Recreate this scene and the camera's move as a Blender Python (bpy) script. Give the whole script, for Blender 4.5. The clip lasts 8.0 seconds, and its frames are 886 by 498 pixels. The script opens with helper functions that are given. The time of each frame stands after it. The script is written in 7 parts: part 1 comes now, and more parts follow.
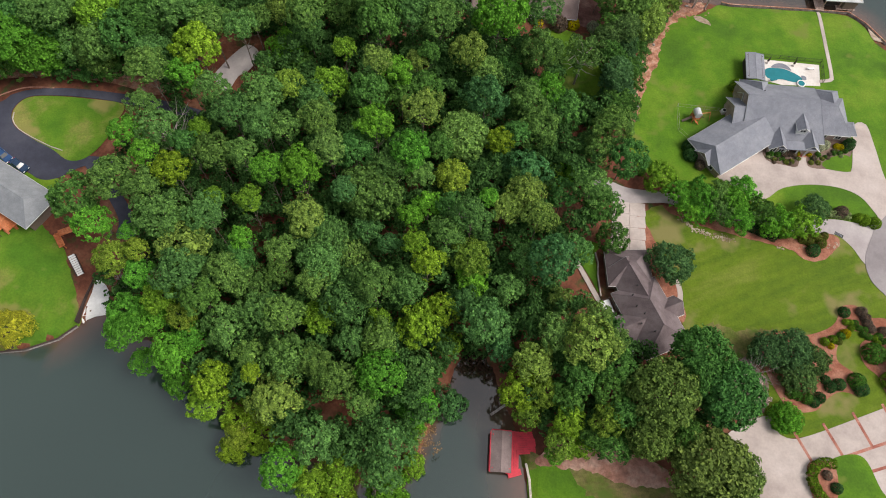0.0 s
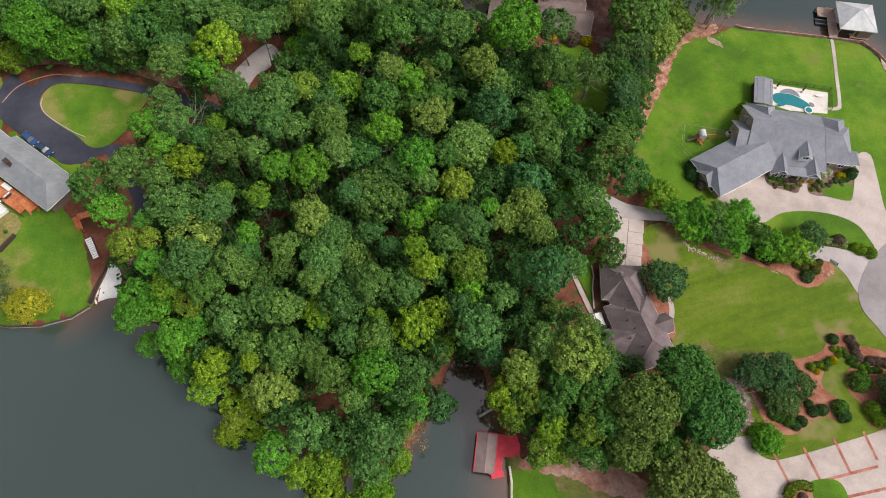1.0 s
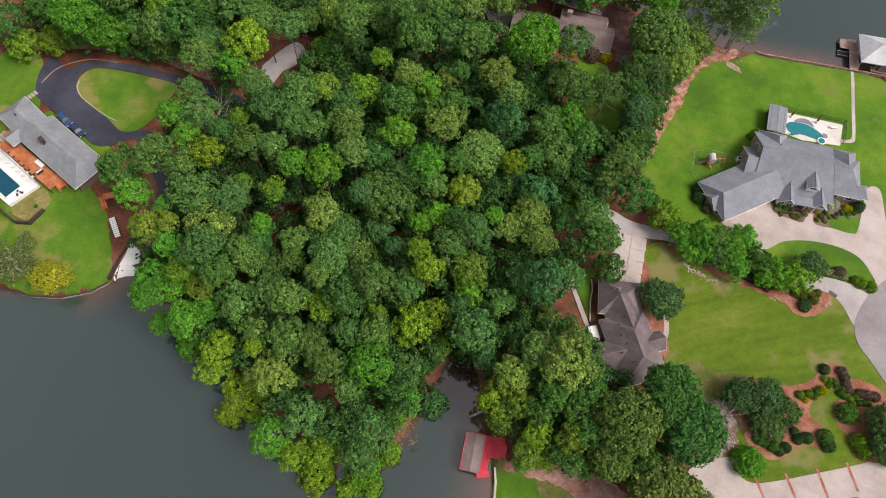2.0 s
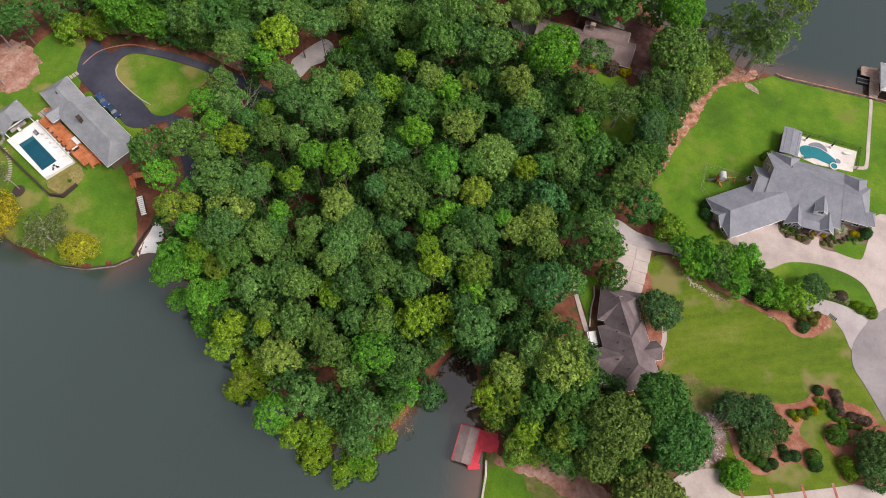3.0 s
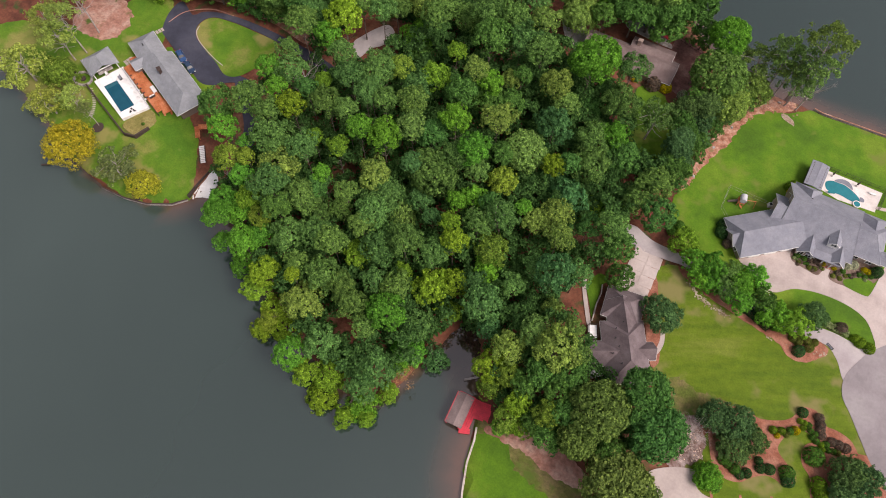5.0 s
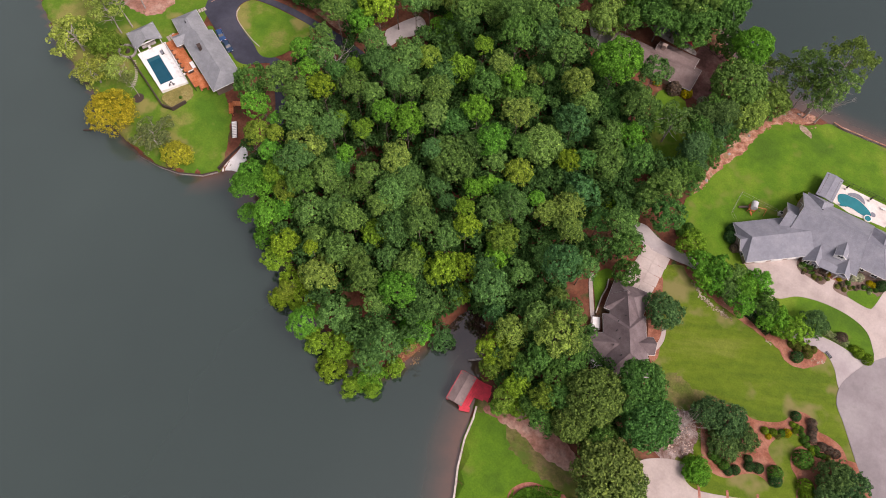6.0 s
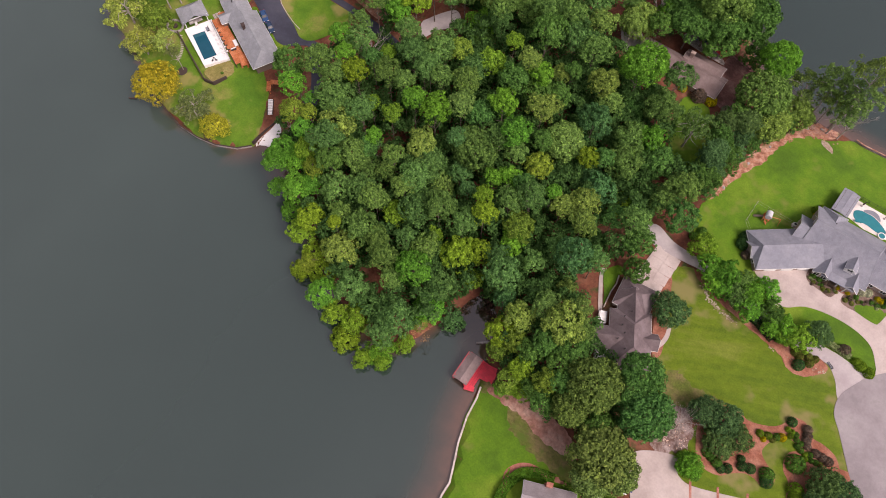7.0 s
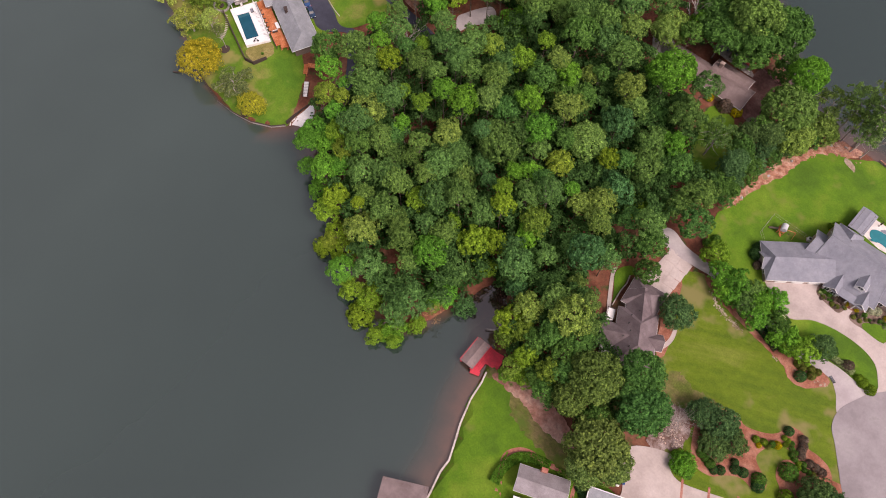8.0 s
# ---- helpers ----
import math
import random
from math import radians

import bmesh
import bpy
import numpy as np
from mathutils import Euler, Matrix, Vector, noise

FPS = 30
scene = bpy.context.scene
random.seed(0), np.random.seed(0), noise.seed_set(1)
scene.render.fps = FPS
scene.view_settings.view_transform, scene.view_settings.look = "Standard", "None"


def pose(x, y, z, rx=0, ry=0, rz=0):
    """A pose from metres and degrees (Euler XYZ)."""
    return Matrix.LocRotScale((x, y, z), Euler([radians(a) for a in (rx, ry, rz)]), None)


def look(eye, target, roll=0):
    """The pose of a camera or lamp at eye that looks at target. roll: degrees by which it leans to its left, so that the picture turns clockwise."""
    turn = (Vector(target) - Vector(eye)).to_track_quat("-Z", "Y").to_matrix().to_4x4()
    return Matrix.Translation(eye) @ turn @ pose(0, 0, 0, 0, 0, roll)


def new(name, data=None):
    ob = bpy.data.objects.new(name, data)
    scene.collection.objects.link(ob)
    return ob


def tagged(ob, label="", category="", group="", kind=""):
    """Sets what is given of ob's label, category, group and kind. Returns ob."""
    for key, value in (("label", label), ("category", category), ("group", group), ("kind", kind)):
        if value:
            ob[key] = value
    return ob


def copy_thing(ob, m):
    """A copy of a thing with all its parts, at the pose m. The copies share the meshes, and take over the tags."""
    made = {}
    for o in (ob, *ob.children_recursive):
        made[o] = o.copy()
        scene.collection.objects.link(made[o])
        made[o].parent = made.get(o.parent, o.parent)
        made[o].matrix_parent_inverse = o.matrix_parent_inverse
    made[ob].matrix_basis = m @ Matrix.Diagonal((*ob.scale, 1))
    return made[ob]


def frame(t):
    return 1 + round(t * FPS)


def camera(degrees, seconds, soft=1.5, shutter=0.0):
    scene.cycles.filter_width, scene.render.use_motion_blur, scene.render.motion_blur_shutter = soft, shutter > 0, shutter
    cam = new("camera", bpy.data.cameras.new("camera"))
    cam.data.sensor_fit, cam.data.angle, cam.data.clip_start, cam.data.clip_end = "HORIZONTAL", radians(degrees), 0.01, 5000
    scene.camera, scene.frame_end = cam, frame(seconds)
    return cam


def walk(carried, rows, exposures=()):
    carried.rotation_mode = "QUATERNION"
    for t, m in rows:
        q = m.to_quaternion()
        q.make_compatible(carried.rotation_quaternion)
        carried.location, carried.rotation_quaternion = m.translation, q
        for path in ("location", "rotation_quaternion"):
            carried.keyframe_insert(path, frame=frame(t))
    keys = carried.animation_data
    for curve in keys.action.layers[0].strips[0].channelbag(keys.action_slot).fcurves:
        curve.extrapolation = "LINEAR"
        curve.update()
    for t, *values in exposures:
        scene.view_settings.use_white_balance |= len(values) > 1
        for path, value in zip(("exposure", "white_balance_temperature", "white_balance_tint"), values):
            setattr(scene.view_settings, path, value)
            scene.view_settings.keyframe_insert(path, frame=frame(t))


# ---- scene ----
import mathutils
cam = camera(69.8, 8.0, soft=1.0)
PATH = [
    (0, (1.711, -2.551, 128.485), (1.692, -1.741, 126.656), 4.0),
    (0.5, (3.178, -2.157, 130.933), (3.14, -1.357, 129.1), 4.2),
    (1, (4.894, -2.292, 133.184), (4.827, -1.498, 131.35), 4.2),
    (1.5, (6.809, -2.167, 135.545), (6.709, -1.382, 133.708), 4.1),
    (3, (12.084, -4.382, 142.032), (11.884, -3.617, 140.195), 3.2),
    (3.5, (13.926, -5.869, 144.095), (13.693, -5.113, 142.258), 2.9),
    (4, (15.74, -7.462, 146.301), (15.476, -6.719, 144.463), 2.6),
    (4.5, (18.026, -9.42, 148.322), (17.728, -8.688, 146.485), 2.3),
    (6, (24.853, -15.051, 154.758), (24.465, -14.374, 152.916), 1.2),
    (6.5, (27.275, -17.357, 156.808), (26.856, -16.697, 154.967), 0.9),
    (7, (29.318, -19.14, 158.906), (28.871, -18.505, 157.063), 0.6),
    (7.5, (31.657, -20.472, 160.954), (31.18, -19.863, 159.11), 0.0),
    (8, (33.603, -21.43, 163.26), (33.102, -20.852, 161.413), -0.4),
]
EXPOSURES = [(0, 0.05, 6580, 9), (1.5, 0.05, 6630, 11.5), (4.5, 0.06, 6740, 18), (8, 0.10, 6930, 28.5)]
walk(cam, [(t, look(eye, target, roll)) for t, eye, target, roll in PATH], EXPOSURES)

# ---- world and light ----
world = bpy.data.worlds.new("sky")
scene.world = world
world.use_nodes = True
wn = world.node_tree
sky = wn.nodes.new("ShaderNodeTexSky")
sky.sky_type = "NISHITA"
sky.sun_disc = False
SUN_ELEVATION, SUN_AZIMUTH = 52.0, 95.0     # degrees; azimuth from +y towards +x
sky.sun_elevation = radians(SUN_ELEVATION)
sky.sun_rotation = radians(SUN_AZIMUTH)
sky.dust_density = 4.0
sky.air_density = 1.0
hsv = wn.nodes.new("ShaderNodeHueSaturation")
hsv.inputs["Saturation"].default_value = 0.35
wn.links.new(sky.outputs[0], hsv.inputs["Color"])
wn.links.new(hsv.outputs[0], wn.nodes["Background"].inputs[0])
wn.nodes["Background"].inputs[1].default_value = 0.15
sun = new("sun", bpy.data.lights.new("sun", "SUN"))
sun.data.energy, sun.data.angle, sun.data.color = 2.2, radians(24), (1.0, 0.95, 0.88)
sun.rotation_euler = (radians(90 - SUN_ELEVATION), 0, radians(180 - SUN_AZIMUTH))


# ---- materials ----
def nodes_of(name, rough=0.9, metal=0.0):
    m = bpy.data.materials.new(name)
    m.use_nodes = True
    t = m.node_tree
    b = t.nodes["Principled BSDF"]
    b.inputs["Roughness"].default_value = rough
    b.inputs["Metallic"].default_value = metal
    return m, t, b


def noise_node(t, scale, detail=4.0, rough=0.6, stretch=None):
    pos = t.nodes.new("ShaderNodeNewGeometry")
    n = t.nodes.new("ShaderNodeTexNoise")
    n.inputs["Scale"].default_value, n.inputs["Detail"].default_value, n.inputs["Roughness"].default_value = scale, detail, rough
    out = pos.outputs["Position"]
    if stretch:
        mp = t.nodes.new("ShaderNodeMapping")
        mp.vector_type = "TEXTURE"
        mp.inputs["Rotation"].default_value = (0, 0, radians(stretch[0]))
        mp.inputs["Scale"].default_value = tuple(1 / v for v in stretch[1:])
        t.links.new(out, mp.inputs[0])
        out = mp.outputs[0]
    t.links.new(out, n.inputs["Vector"])
    return n.outputs["Fac"]


def ramp(t, fac, stops):
    r = t.nodes.new("ShaderNodeValToRGB")
    els = r.color_ramp.elements
    while len(els) < len(stops):
        els.new(0.5)
    for e, (p, c) in zip(els, stops):
        e.position, e.color = p, (*c, 1)
    t.links.new(fac, r.inputs[0])
    return r.outputs[0]


def mixed(t, fac, a, b, mode="MIX"):
    m = t.nodes.new("ShaderNodeMix")
    m.data_type, m.blend_type = "RGBA", mode
    for socket, v in ((m.inputs[0], fac), (m.inputs[6], a), (m.inputs[7], b)):
        if isinstance(v, (int, float)):
            socket.default_value = v
        elif isinstance(v, tuple):
            socket.default_value = (*v, 1)
        else:
            t.links.new(v, socket)
    return m.outputs[2]


def bump(t, b, fac, strength, distance):
    n = t.nodes.new("ShaderNodeBump")
    n.inputs["Strength"].default_value, n.inputs["Distance"].default_value = strength, distance
    t.links.new(fac, n.inputs["Height"])
    t.links.new(n.outputs[0], b.inputs["Normal"])


def surface(name, low, mid, high, big=0.08, small=1.5, rough=0.9, relief=0.3, metal=0.0, stains=None, stretch=None, speck=0.35):
    """A ground or building surface: three colours by a broad noise, a fine noise over it, and stains of their own shape."""
    m, t, b = nodes_of(name, rough, metal)
    broad = ramp(t, noise_node(t, big, 5, 0.6, stretch), [(0.36, low), (0.5, mid), (0.64, high)])
    fine = noise_node(t, small, 4, 0.7)
    grain = ramp(t, fine, [(0.25, (1 - speck,) * 3), (0.75, (1 + speck * 0.8,) * 3)])
    col = mixed(t, 1.0, broad, grain, "MULTIPLY")
    mottle = ramp(t, noise_node(t, big * 4.5, 3, 0.55), [(0.3, (1 - 0.4 * speck,) * 3), (0.7, (1 + 0.4 * speck,) * 3)])
    col = mixed(t, 1.0, col, mottle, "MULTIPLY")
    if stains:
        scale, edge, c = stains
        f = ramp(t, noise_node(t, scale, 3, 0.55), [(edge, (0, 0, 0)), (edge + 0.12, (1, 1, 1))])
        col = mixed(t, f, col, c)
    t.links.new(col, b.inputs["Base Color"])
    b.inputs["Specular IOR Level"].default_value = 0.25
    bump(t, b, fine, relief, 0.1)
    return m


def plain(name, colour, rough=0.5, metal=0.0, vary=0.12, scale=3.0, spec=0.4):
    m, t, b = nodes_of(name, rough, metal)
    f = noise_node(t, scale, 4)
    d = tuple(c * (1 - vary) for c in colour)
    l = tuple(min(1, c * (1 + vary)) for c in colour)
    t.links.new(ramp(t, f, [(0.3, d), (0.7, l)]), b.inputs["Base Color"])
    b.inputs["Specular IOR Level"].default_value = spec
    return m


def leaf_material(name, rough=0.7, glow=0.35):
    """Foliage in the object's own colour, each leaf spray a little different."""
    m = bpy.data.materials.new(name)
    m.use_nodes = True
    t = m.node_tree
    t.nodes.remove(t.nodes["Principled BSDF"])
    info, geo = t.nodes.new("ShaderNodeObjectInfo"), t.nodes.new("ShaderNodeNewGeometry")
    v = ramp(t, geo.outputs["Random Per Island"], [(0.0, (0.52, 0.55, 0.54)), (0.5, (1.0, 1.0, 1.0)), (1.0, (1.52, 1.48, 1.30))])
    col = mixed(t, 1.0, info.outputs["Color"], v, "MULTIPLY")
    patch = ramp(t, noise_node(t, 0.95, 3), [(0.32, (0.64, 0.69, 0.64)), (0.5, (1, 1, 1)), (0.68, (1.42, 1.34, 1.2))])
    col = mixed(t, 1.0, col, patch, "MULTIPLY")
    d, tr, mix = t.nodes.new("ShaderNodeBsdfDiffuse"), t.nodes.new("ShaderNodeBsdfTranslucent"), t.nodes.new("ShaderNodeMixShader")
    mix.inputs[0].default_value = glow
    t.links.new(col, d.inputs[0])
    t.links.new(col, tr.inputs[0])
    t.links.new(d.outputs[0], mix.inputs[1])
    t.links.new(tr.outputs[0], mix.inputs[2])
    t.links.new(mix.outputs[0], t.nodes["Material Output"].inputs[0])
    return m


M_STRAW = surface("pine_straw", (0.10, 0.035, 0.022), (0.17, 0.06, 0.035), (0.22, 0.10, 0.06), 0.12, 1.2, stains=(0.25, 0.56, (0.05, 0.07, 0.02)))
M_GRASS = surface("lawn_grass", (0.060, 0.135, 0.009), (0.088, 0.188, 0.009), (0.142, 0.228, 0.018), 0.075, 2.5, relief=0.5, stains=(0.13, 0.60, (0.155, 0.185, 0.035)), speck=0.25)
M_GRASS_DRY = surface("lawn_grass_dry", (0.070, 0.165, 0.011), (0.105, 0.20, 0.015), (0.23, 0.225, 0.06), 0.085, 2.5, relief=0.5, stains=(0.12, 0.545, (0.235, 0.22, 0.065)), speck=0.25)
M_GRASS_STRIPED = surface("lawn_grass_mown", (0.082, 0.136, 0.008), (0.108, 0.164, 0.009), (0.150, 0.188, 0.024), 0.13, 2.5, relief=0.5, stretch=(24, 0.4, 1.8, 1), stains=(0.11, 0.53, (0.205, 0.185, 0.065)), speck=0.25)
M_THIN = surface("thin_grass", (0.100, 0.128, 0.022), (0.138, 0.136, 0.038), (0.19, 0.150, 0.066), 0.22, 2.0, stains=(0.25, 0.55, (0.085, 0.13, 0.02)))
M_DRYGRASS = surface("dry_grass", (0.19, 0.17, 0.05), (0.25, 0.21, 0.07), (0.30, 0.25, 0.10), 0.3, 2.5, relief=0.5, stains=(0.3, 0.6, (0.13, 0.17, 0.03)))
M_MULCH = surface("mulch", (0.24, 0.085, 0.05), (0.32, 0.13, 0.085), (0.40, 0.19, 0.13), 0.25, 3.0, relief=0.6)
M_CLAY = surface("red_clay", (0.26, 0.11, 0.07), (0.42, 0.20, 0.13), (0.54, 0.33, 0.25), 0.6, 2.2, relief=0.6, stains=(0.3, 0.6, (0.16, 0.15, 0.05)))
M_GRAVEL = surface("pale_gravel", (0.24, 0.165, 0.11), (0.36, 0.275, 0.21), (0.48, 0.40, 0.33), 0.5, 3.0, relief=0.6)
M_BEDMULCH = surface("brown_bed_mulch", (0.12, 0.08, 0.065), (0.17, 0.115, 0.09), (0.23, 0.16, 0.13), 0.4, 3.0, relief=0.6)
M_BLOSSOM = surface("fallen_blossom", (0.15, 0.085, 0.066), (0.24, 0.165, 0.145), (0.38, 0.30, 0.28), 0.7, 3.5, relief=0.4, stains=(0.5, 0.62, (0.15, 0.09, 0.06)))
M_DIRT = surface("bare_dirt", (0.26, 0.118, 0.086), (0.38, 0.195, 0.148), (0.47, 0.30, 0.24), 0.2, 1.5, stains=(0.3, 0.6, (0.08, 0.12, 0.02)))
M_CONCRETE = surface("concrete_paving", (0.385, 0.32, 0.295), (0.465, 0.388, 0.358), (0.525, 0.45, 0.42), 0.12, 2.0, relief=0.1, stains=(0.16, 0.66, (0.34, 0.29, 0.27)), speck=0.1)
M_CONCRETE_GREY = surface("concrete_road", (0.37, 0.32, 0.32), (0.43, 0.38, 0.38), (0.49, 0.44, 0.43), 0.1, 1.5, relief=0.1, stains=(0.2, 0.66, (0.26, 0.23, 0.23)), speck=0.1)
M_ROAD = surface("concrete_circle", (0.235, 0.207, 0.213), (0.275, 0.243, 0.25), (0.315, 0.285, 0.287), 0.1, 1.5, relief=0.1, stains=(0.2, 0.64, (0.22, 0.195, 0.195)), speck=0.1)
M_ASPHALT = surface("asphalt", (0.040, 0.042, 0.060), (0.055, 0.057, 0.080), (0.070, 0.071, 0.094), 0.12, 3.0, relief=0.15, stains=(0.2, 0.68, (0.10, 0.08, 0.075)), speck=0.1)
M_BRICKPATH = surface("brick_paving", (0.30, 0.10, 0.075), (0.38, 0.15, 0.11), (0.46, 0.22, 0.17), 0.4, 4.0)
M_YARD = surface("plum_brown_yard", (0.125, 0.056, 0.048), (0.19, 0.088, 0.076), (0.26, 0.145, 0.125), 0.3, 2.0, relief=0.5)
M_POOLDECK = surface("white_pool_deck", (0.74, 0.72, 0.70), (0.80, 0.78, 0.77), (0.84, 0.83, 0.82), 0.3, 2.0, relief=0.05, speck=0.1)
M_DECKPALE = surface("pale_pool_paving", (0.60, 0.54, 0.50), (0.68, 0.62, 0.58), (0.74, 0.69, 0.65), 0.3, 2.0, relief=0.05, speck=0.1)
M_STONE = surface("rough_stone", (0.22, 0.19, 0.18), (0.36, 0.32, 0.30), (0.5, 0.46, 0.43), 0.9, 4.0, relief=0.6)
M_SLATE = surface("slate_grey_shingle", (0.205, 0.21, 0.245), (0.23, 0.235, 0.27), (0.26, 0.265, 0.30), 0.25, 6.0, relief=0.25, speck=0.2)
M_SHINGLE_LIGHT = surface("light_grey_shingle", (0.225, 0.235, 0.25), (0.26, 0.27, 0.29), (0.30, 0.31, 0.33), 0.25, 6.0, relief=0.25, speck=0.2)
M_SHINGLE_BROWN = surface("brown_grey_shingle", (0.138, 0.106, 0.110), (0.170, 0.132, 0.137), (0.205, 0.164, 0.170), 0.25, 5.0, relief=0.25, speck=0.2)
M_SHINGLE_WARM = surface("weathered_shingle", (0.165, 0.12, 0.115), (0.205, 0.155, 0.15), (0.255, 0.195, 0.19), 0.25, 5.0, relief=0.25, speck=0.2)
M_SHINGLE_RANCH = surface("brown_pink_shingle", (0.172, 0.124, 0.118), (0.21, 0.155, 0.147), (0.25, 0.19, 0.18), 0.25, 5.0, relief=0.25, speck=0.2)
M_SHINGLE_GREY = surface("weathered_grey_shingle", (0.225, 0.198, 0.205), (0.265, 0.236, 0.244), (0.31, 0.28, 0.288), 0.25, 5.0, relief=0.25, speck=0.2)
M_METALROOF = surface("pale_metal_roof", (0.42, 0.42, 0.45), (0.50, 0.50, 0.52), (0.56, 0.56, 0.58), 0.2, 3.0, rough=0.5, relief=0.05, speck=0.2)
M_BRICK = surface("house_brick", (0.30, 0.22, 0.19), (0.38, 0.29, 0.25), (0.45, 0.36, 0.32), 0.6, 6.0)
M_STUCCO = plain("brown_siding", (0.17, 0.13, 0.105), 0.9)
M_TRIM = plain("white_trim", (0.75, 0.74, 0.72), 0.5)
M_GLASS = plain("window_glass", (0.03, 0.035, 0.04), 0.05, spec=0.8)
M_DECKWOOD = surface("orange_stained_wood", (0.42, 0.12, 0.045), (0.52, 0.17, 0.07), (0.60, 0.23, 0.11), 0.5, 4.0, relief=0.2)
M_DOCKWOOD = surface("weathered_planks", (0.32, 0.21, 0.17), (0.42, 0.29, 0.24), (0.50, 0.37, 0.31), 0.5, 4.0)
M_DARKWOOD = plain("dark_timber", (0.06, 0.04, 0.035), 0.8)
M_RED = plain("red_paint", (0.62, 0.045, 0.07), 0.6, vary=0.18, scale=0.8)
M_IRON = plain("black_iron", (0.02, 0.02, 0.02), 0.5)
M_BARK = surface("bark", (0.10, 0.075, 0.06), (0.16, 0.125, 0.10), (0.24, 0.20, 0.17), 0.8, 5.0, relief=0.8)
M_PALEBARK = surface("pale_dead_wood", (0.28, 0.24, 0.22), (0.38, 0.33, 0.31), (0.48, 0.43, 0.41), 0.8, 5.0, relief=0.5)
M_LEAF = leaf_material("foliage")
M_SEAWALL = surface("seawall_cap", (0.42, 0.36, 0.31), (0.52, 0.45, 0.40), (0.60, 0.53, 0.48), 0.3, 3.0)


def water_material():
    """Lake water: murky green-grey where deep, silted brown over the shallows, with a faint ripple. Uneven sky
    reflection and the cove's shade are put into its colour.
    """
    m, t, b = nodes_of("lake_water", 0.05)
    b.inputs["IOR"].default_value = 1.6
    b.inputs["Specular IOR Level"].default_value = 1.0
    at = t.nodes.new("ShaderNodeAttribute")
    at.attribute_name = "silt"
    sky_sheen = t.nodes.new("ShaderNodeAttribute")
    sky_sheen.attribute_name = "sky_sheen"
    # weaker or stronger sky reflection, painted into the deep colour
    deep = ramp(t, sky_sheen.outputs["Fac"], [(0.0, (0.009, 0.026, 0.020)), (0.5, (0.024, 0.041, 0.035)), (1.0, (0.042, 0.063, 0.056))])
    deep = mixed(t, 1.0, deep, ramp(t, noise_node(t, 0.012, 3), [(0.3, (0.92, 0.92, 0.92)), (0.7, (1.08, 1.08, 1.08))]), "MULTIPLY")
    n = noise_node(t, 0.18, 3)
    f = t.nodes.new("ShaderNodeMath")
    f.operation = "MULTIPLY"
    t.links.new(at.outputs["Fac"], f.inputs[0])
    t.links.new(ramp(t, n, [(0.2, (0.5, 0.5, 0.5)), (0.8, (1, 1, 1))]), f.inputs[1])
    silted = mixed(t, f.outputs[0], deep, (0.150, 0.072, 0.050))
    # shade and reflection of the trees round the cove, painted over the silt
    shade_at = t.nodes.new("ShaderNodeAttribute")
    shade_at.attribute_name = "cove_shade"
    t.links.new(mixed(t, shade_at.outputs["Fac"], silted, (0.036, 0.018, 0.014)), b.inputs["Base Color"])
    bump(t, b, noise_node(t, 0.9, 3, 0.5, (25, 0.5, 1.4, 1)), 0.06, 0.12)
    return m


def pool_material(name, c):
    m, t, b = nodes_of(name, 0.05)
    b.inputs["IOR"].default_value = 1.33
    t.links.new(ramp(t, noise_node(t, 0.6, 2), [(0.3, tuple(v * 0.85 for v in c)), (0.7, c)]), b.inputs["Base Color"])
    bump(t, b, noise_node(t, 3, 2), 0.1, 0.03)
    return m


M_WATER = water_material()
M_POOL_TEAL = pool_material("teal_pool_water", (0.022, 0.20, 0.235))
M_POOL_DARK = pool_material("dark_blue_pool_water", (0.012, 0.085, 0.13))


# ---- building helpers ----
def mesh_of(name, bm):
    me = bpy.data.meshes.new(name)
    bm.to_mesh(me)
    bm.free()
    return me


def part(name, bm, material, parent, label=""):
    ob = new(name, mesh_of(name, bm))
    ob.data.materials.append(material)
    ob.parent = parent
    return tagged(ob, label)


def thing(name, x, y, z, label, category, group="", turn=0.0, kind=""):
    ob = new(name)
    ob.matrix_basis = pose(x, y, z, 0, 0, turn)
    ob.empty_display_size = 0.5
    return tagged(ob, label, category, group, kind)


def box(bm, cx, cy, cz, sx, sy, sz, turn=0.0, bevel=0.0):
    """A box by its middle and sizes, turned about z by degrees."""
    r = bmesh.ops.create_cube(bm, size=1.0, matrix=Matrix.Translation((cx, cy, cz)) @ Matrix.Rotation(radians(turn), 4, "Z") @ Matrix.Diagonal((sx, sy, sz, 1)))
    if bevel:
        edges = list({e for v in r["verts"] for e in v.link_edges})
        bmesh.ops.bevel(bm, geom=edges, offset=bevel, segments=1, affect="EDGES")
    return bm


def boxed(*a, **k):
    return box(bmesh.new(), *a, **k)


def rod(bm, a, b, r0, r1=None, sides=6):
    """A tapered rod from a to b."""
    a, b = Vector(a), Vector(b)
    d = b - a
    m = Matrix.Translation((a + b) / 2) @ d.to_track_quat("Z", "Y").to_matrix().to_4x4()
    bmesh.ops.create_cone(bm, cap_ends=True, segments=sides, radius1=r0, radius2=r0 if r1 is None else r1, depth=d.length, matrix=m)
    return bm


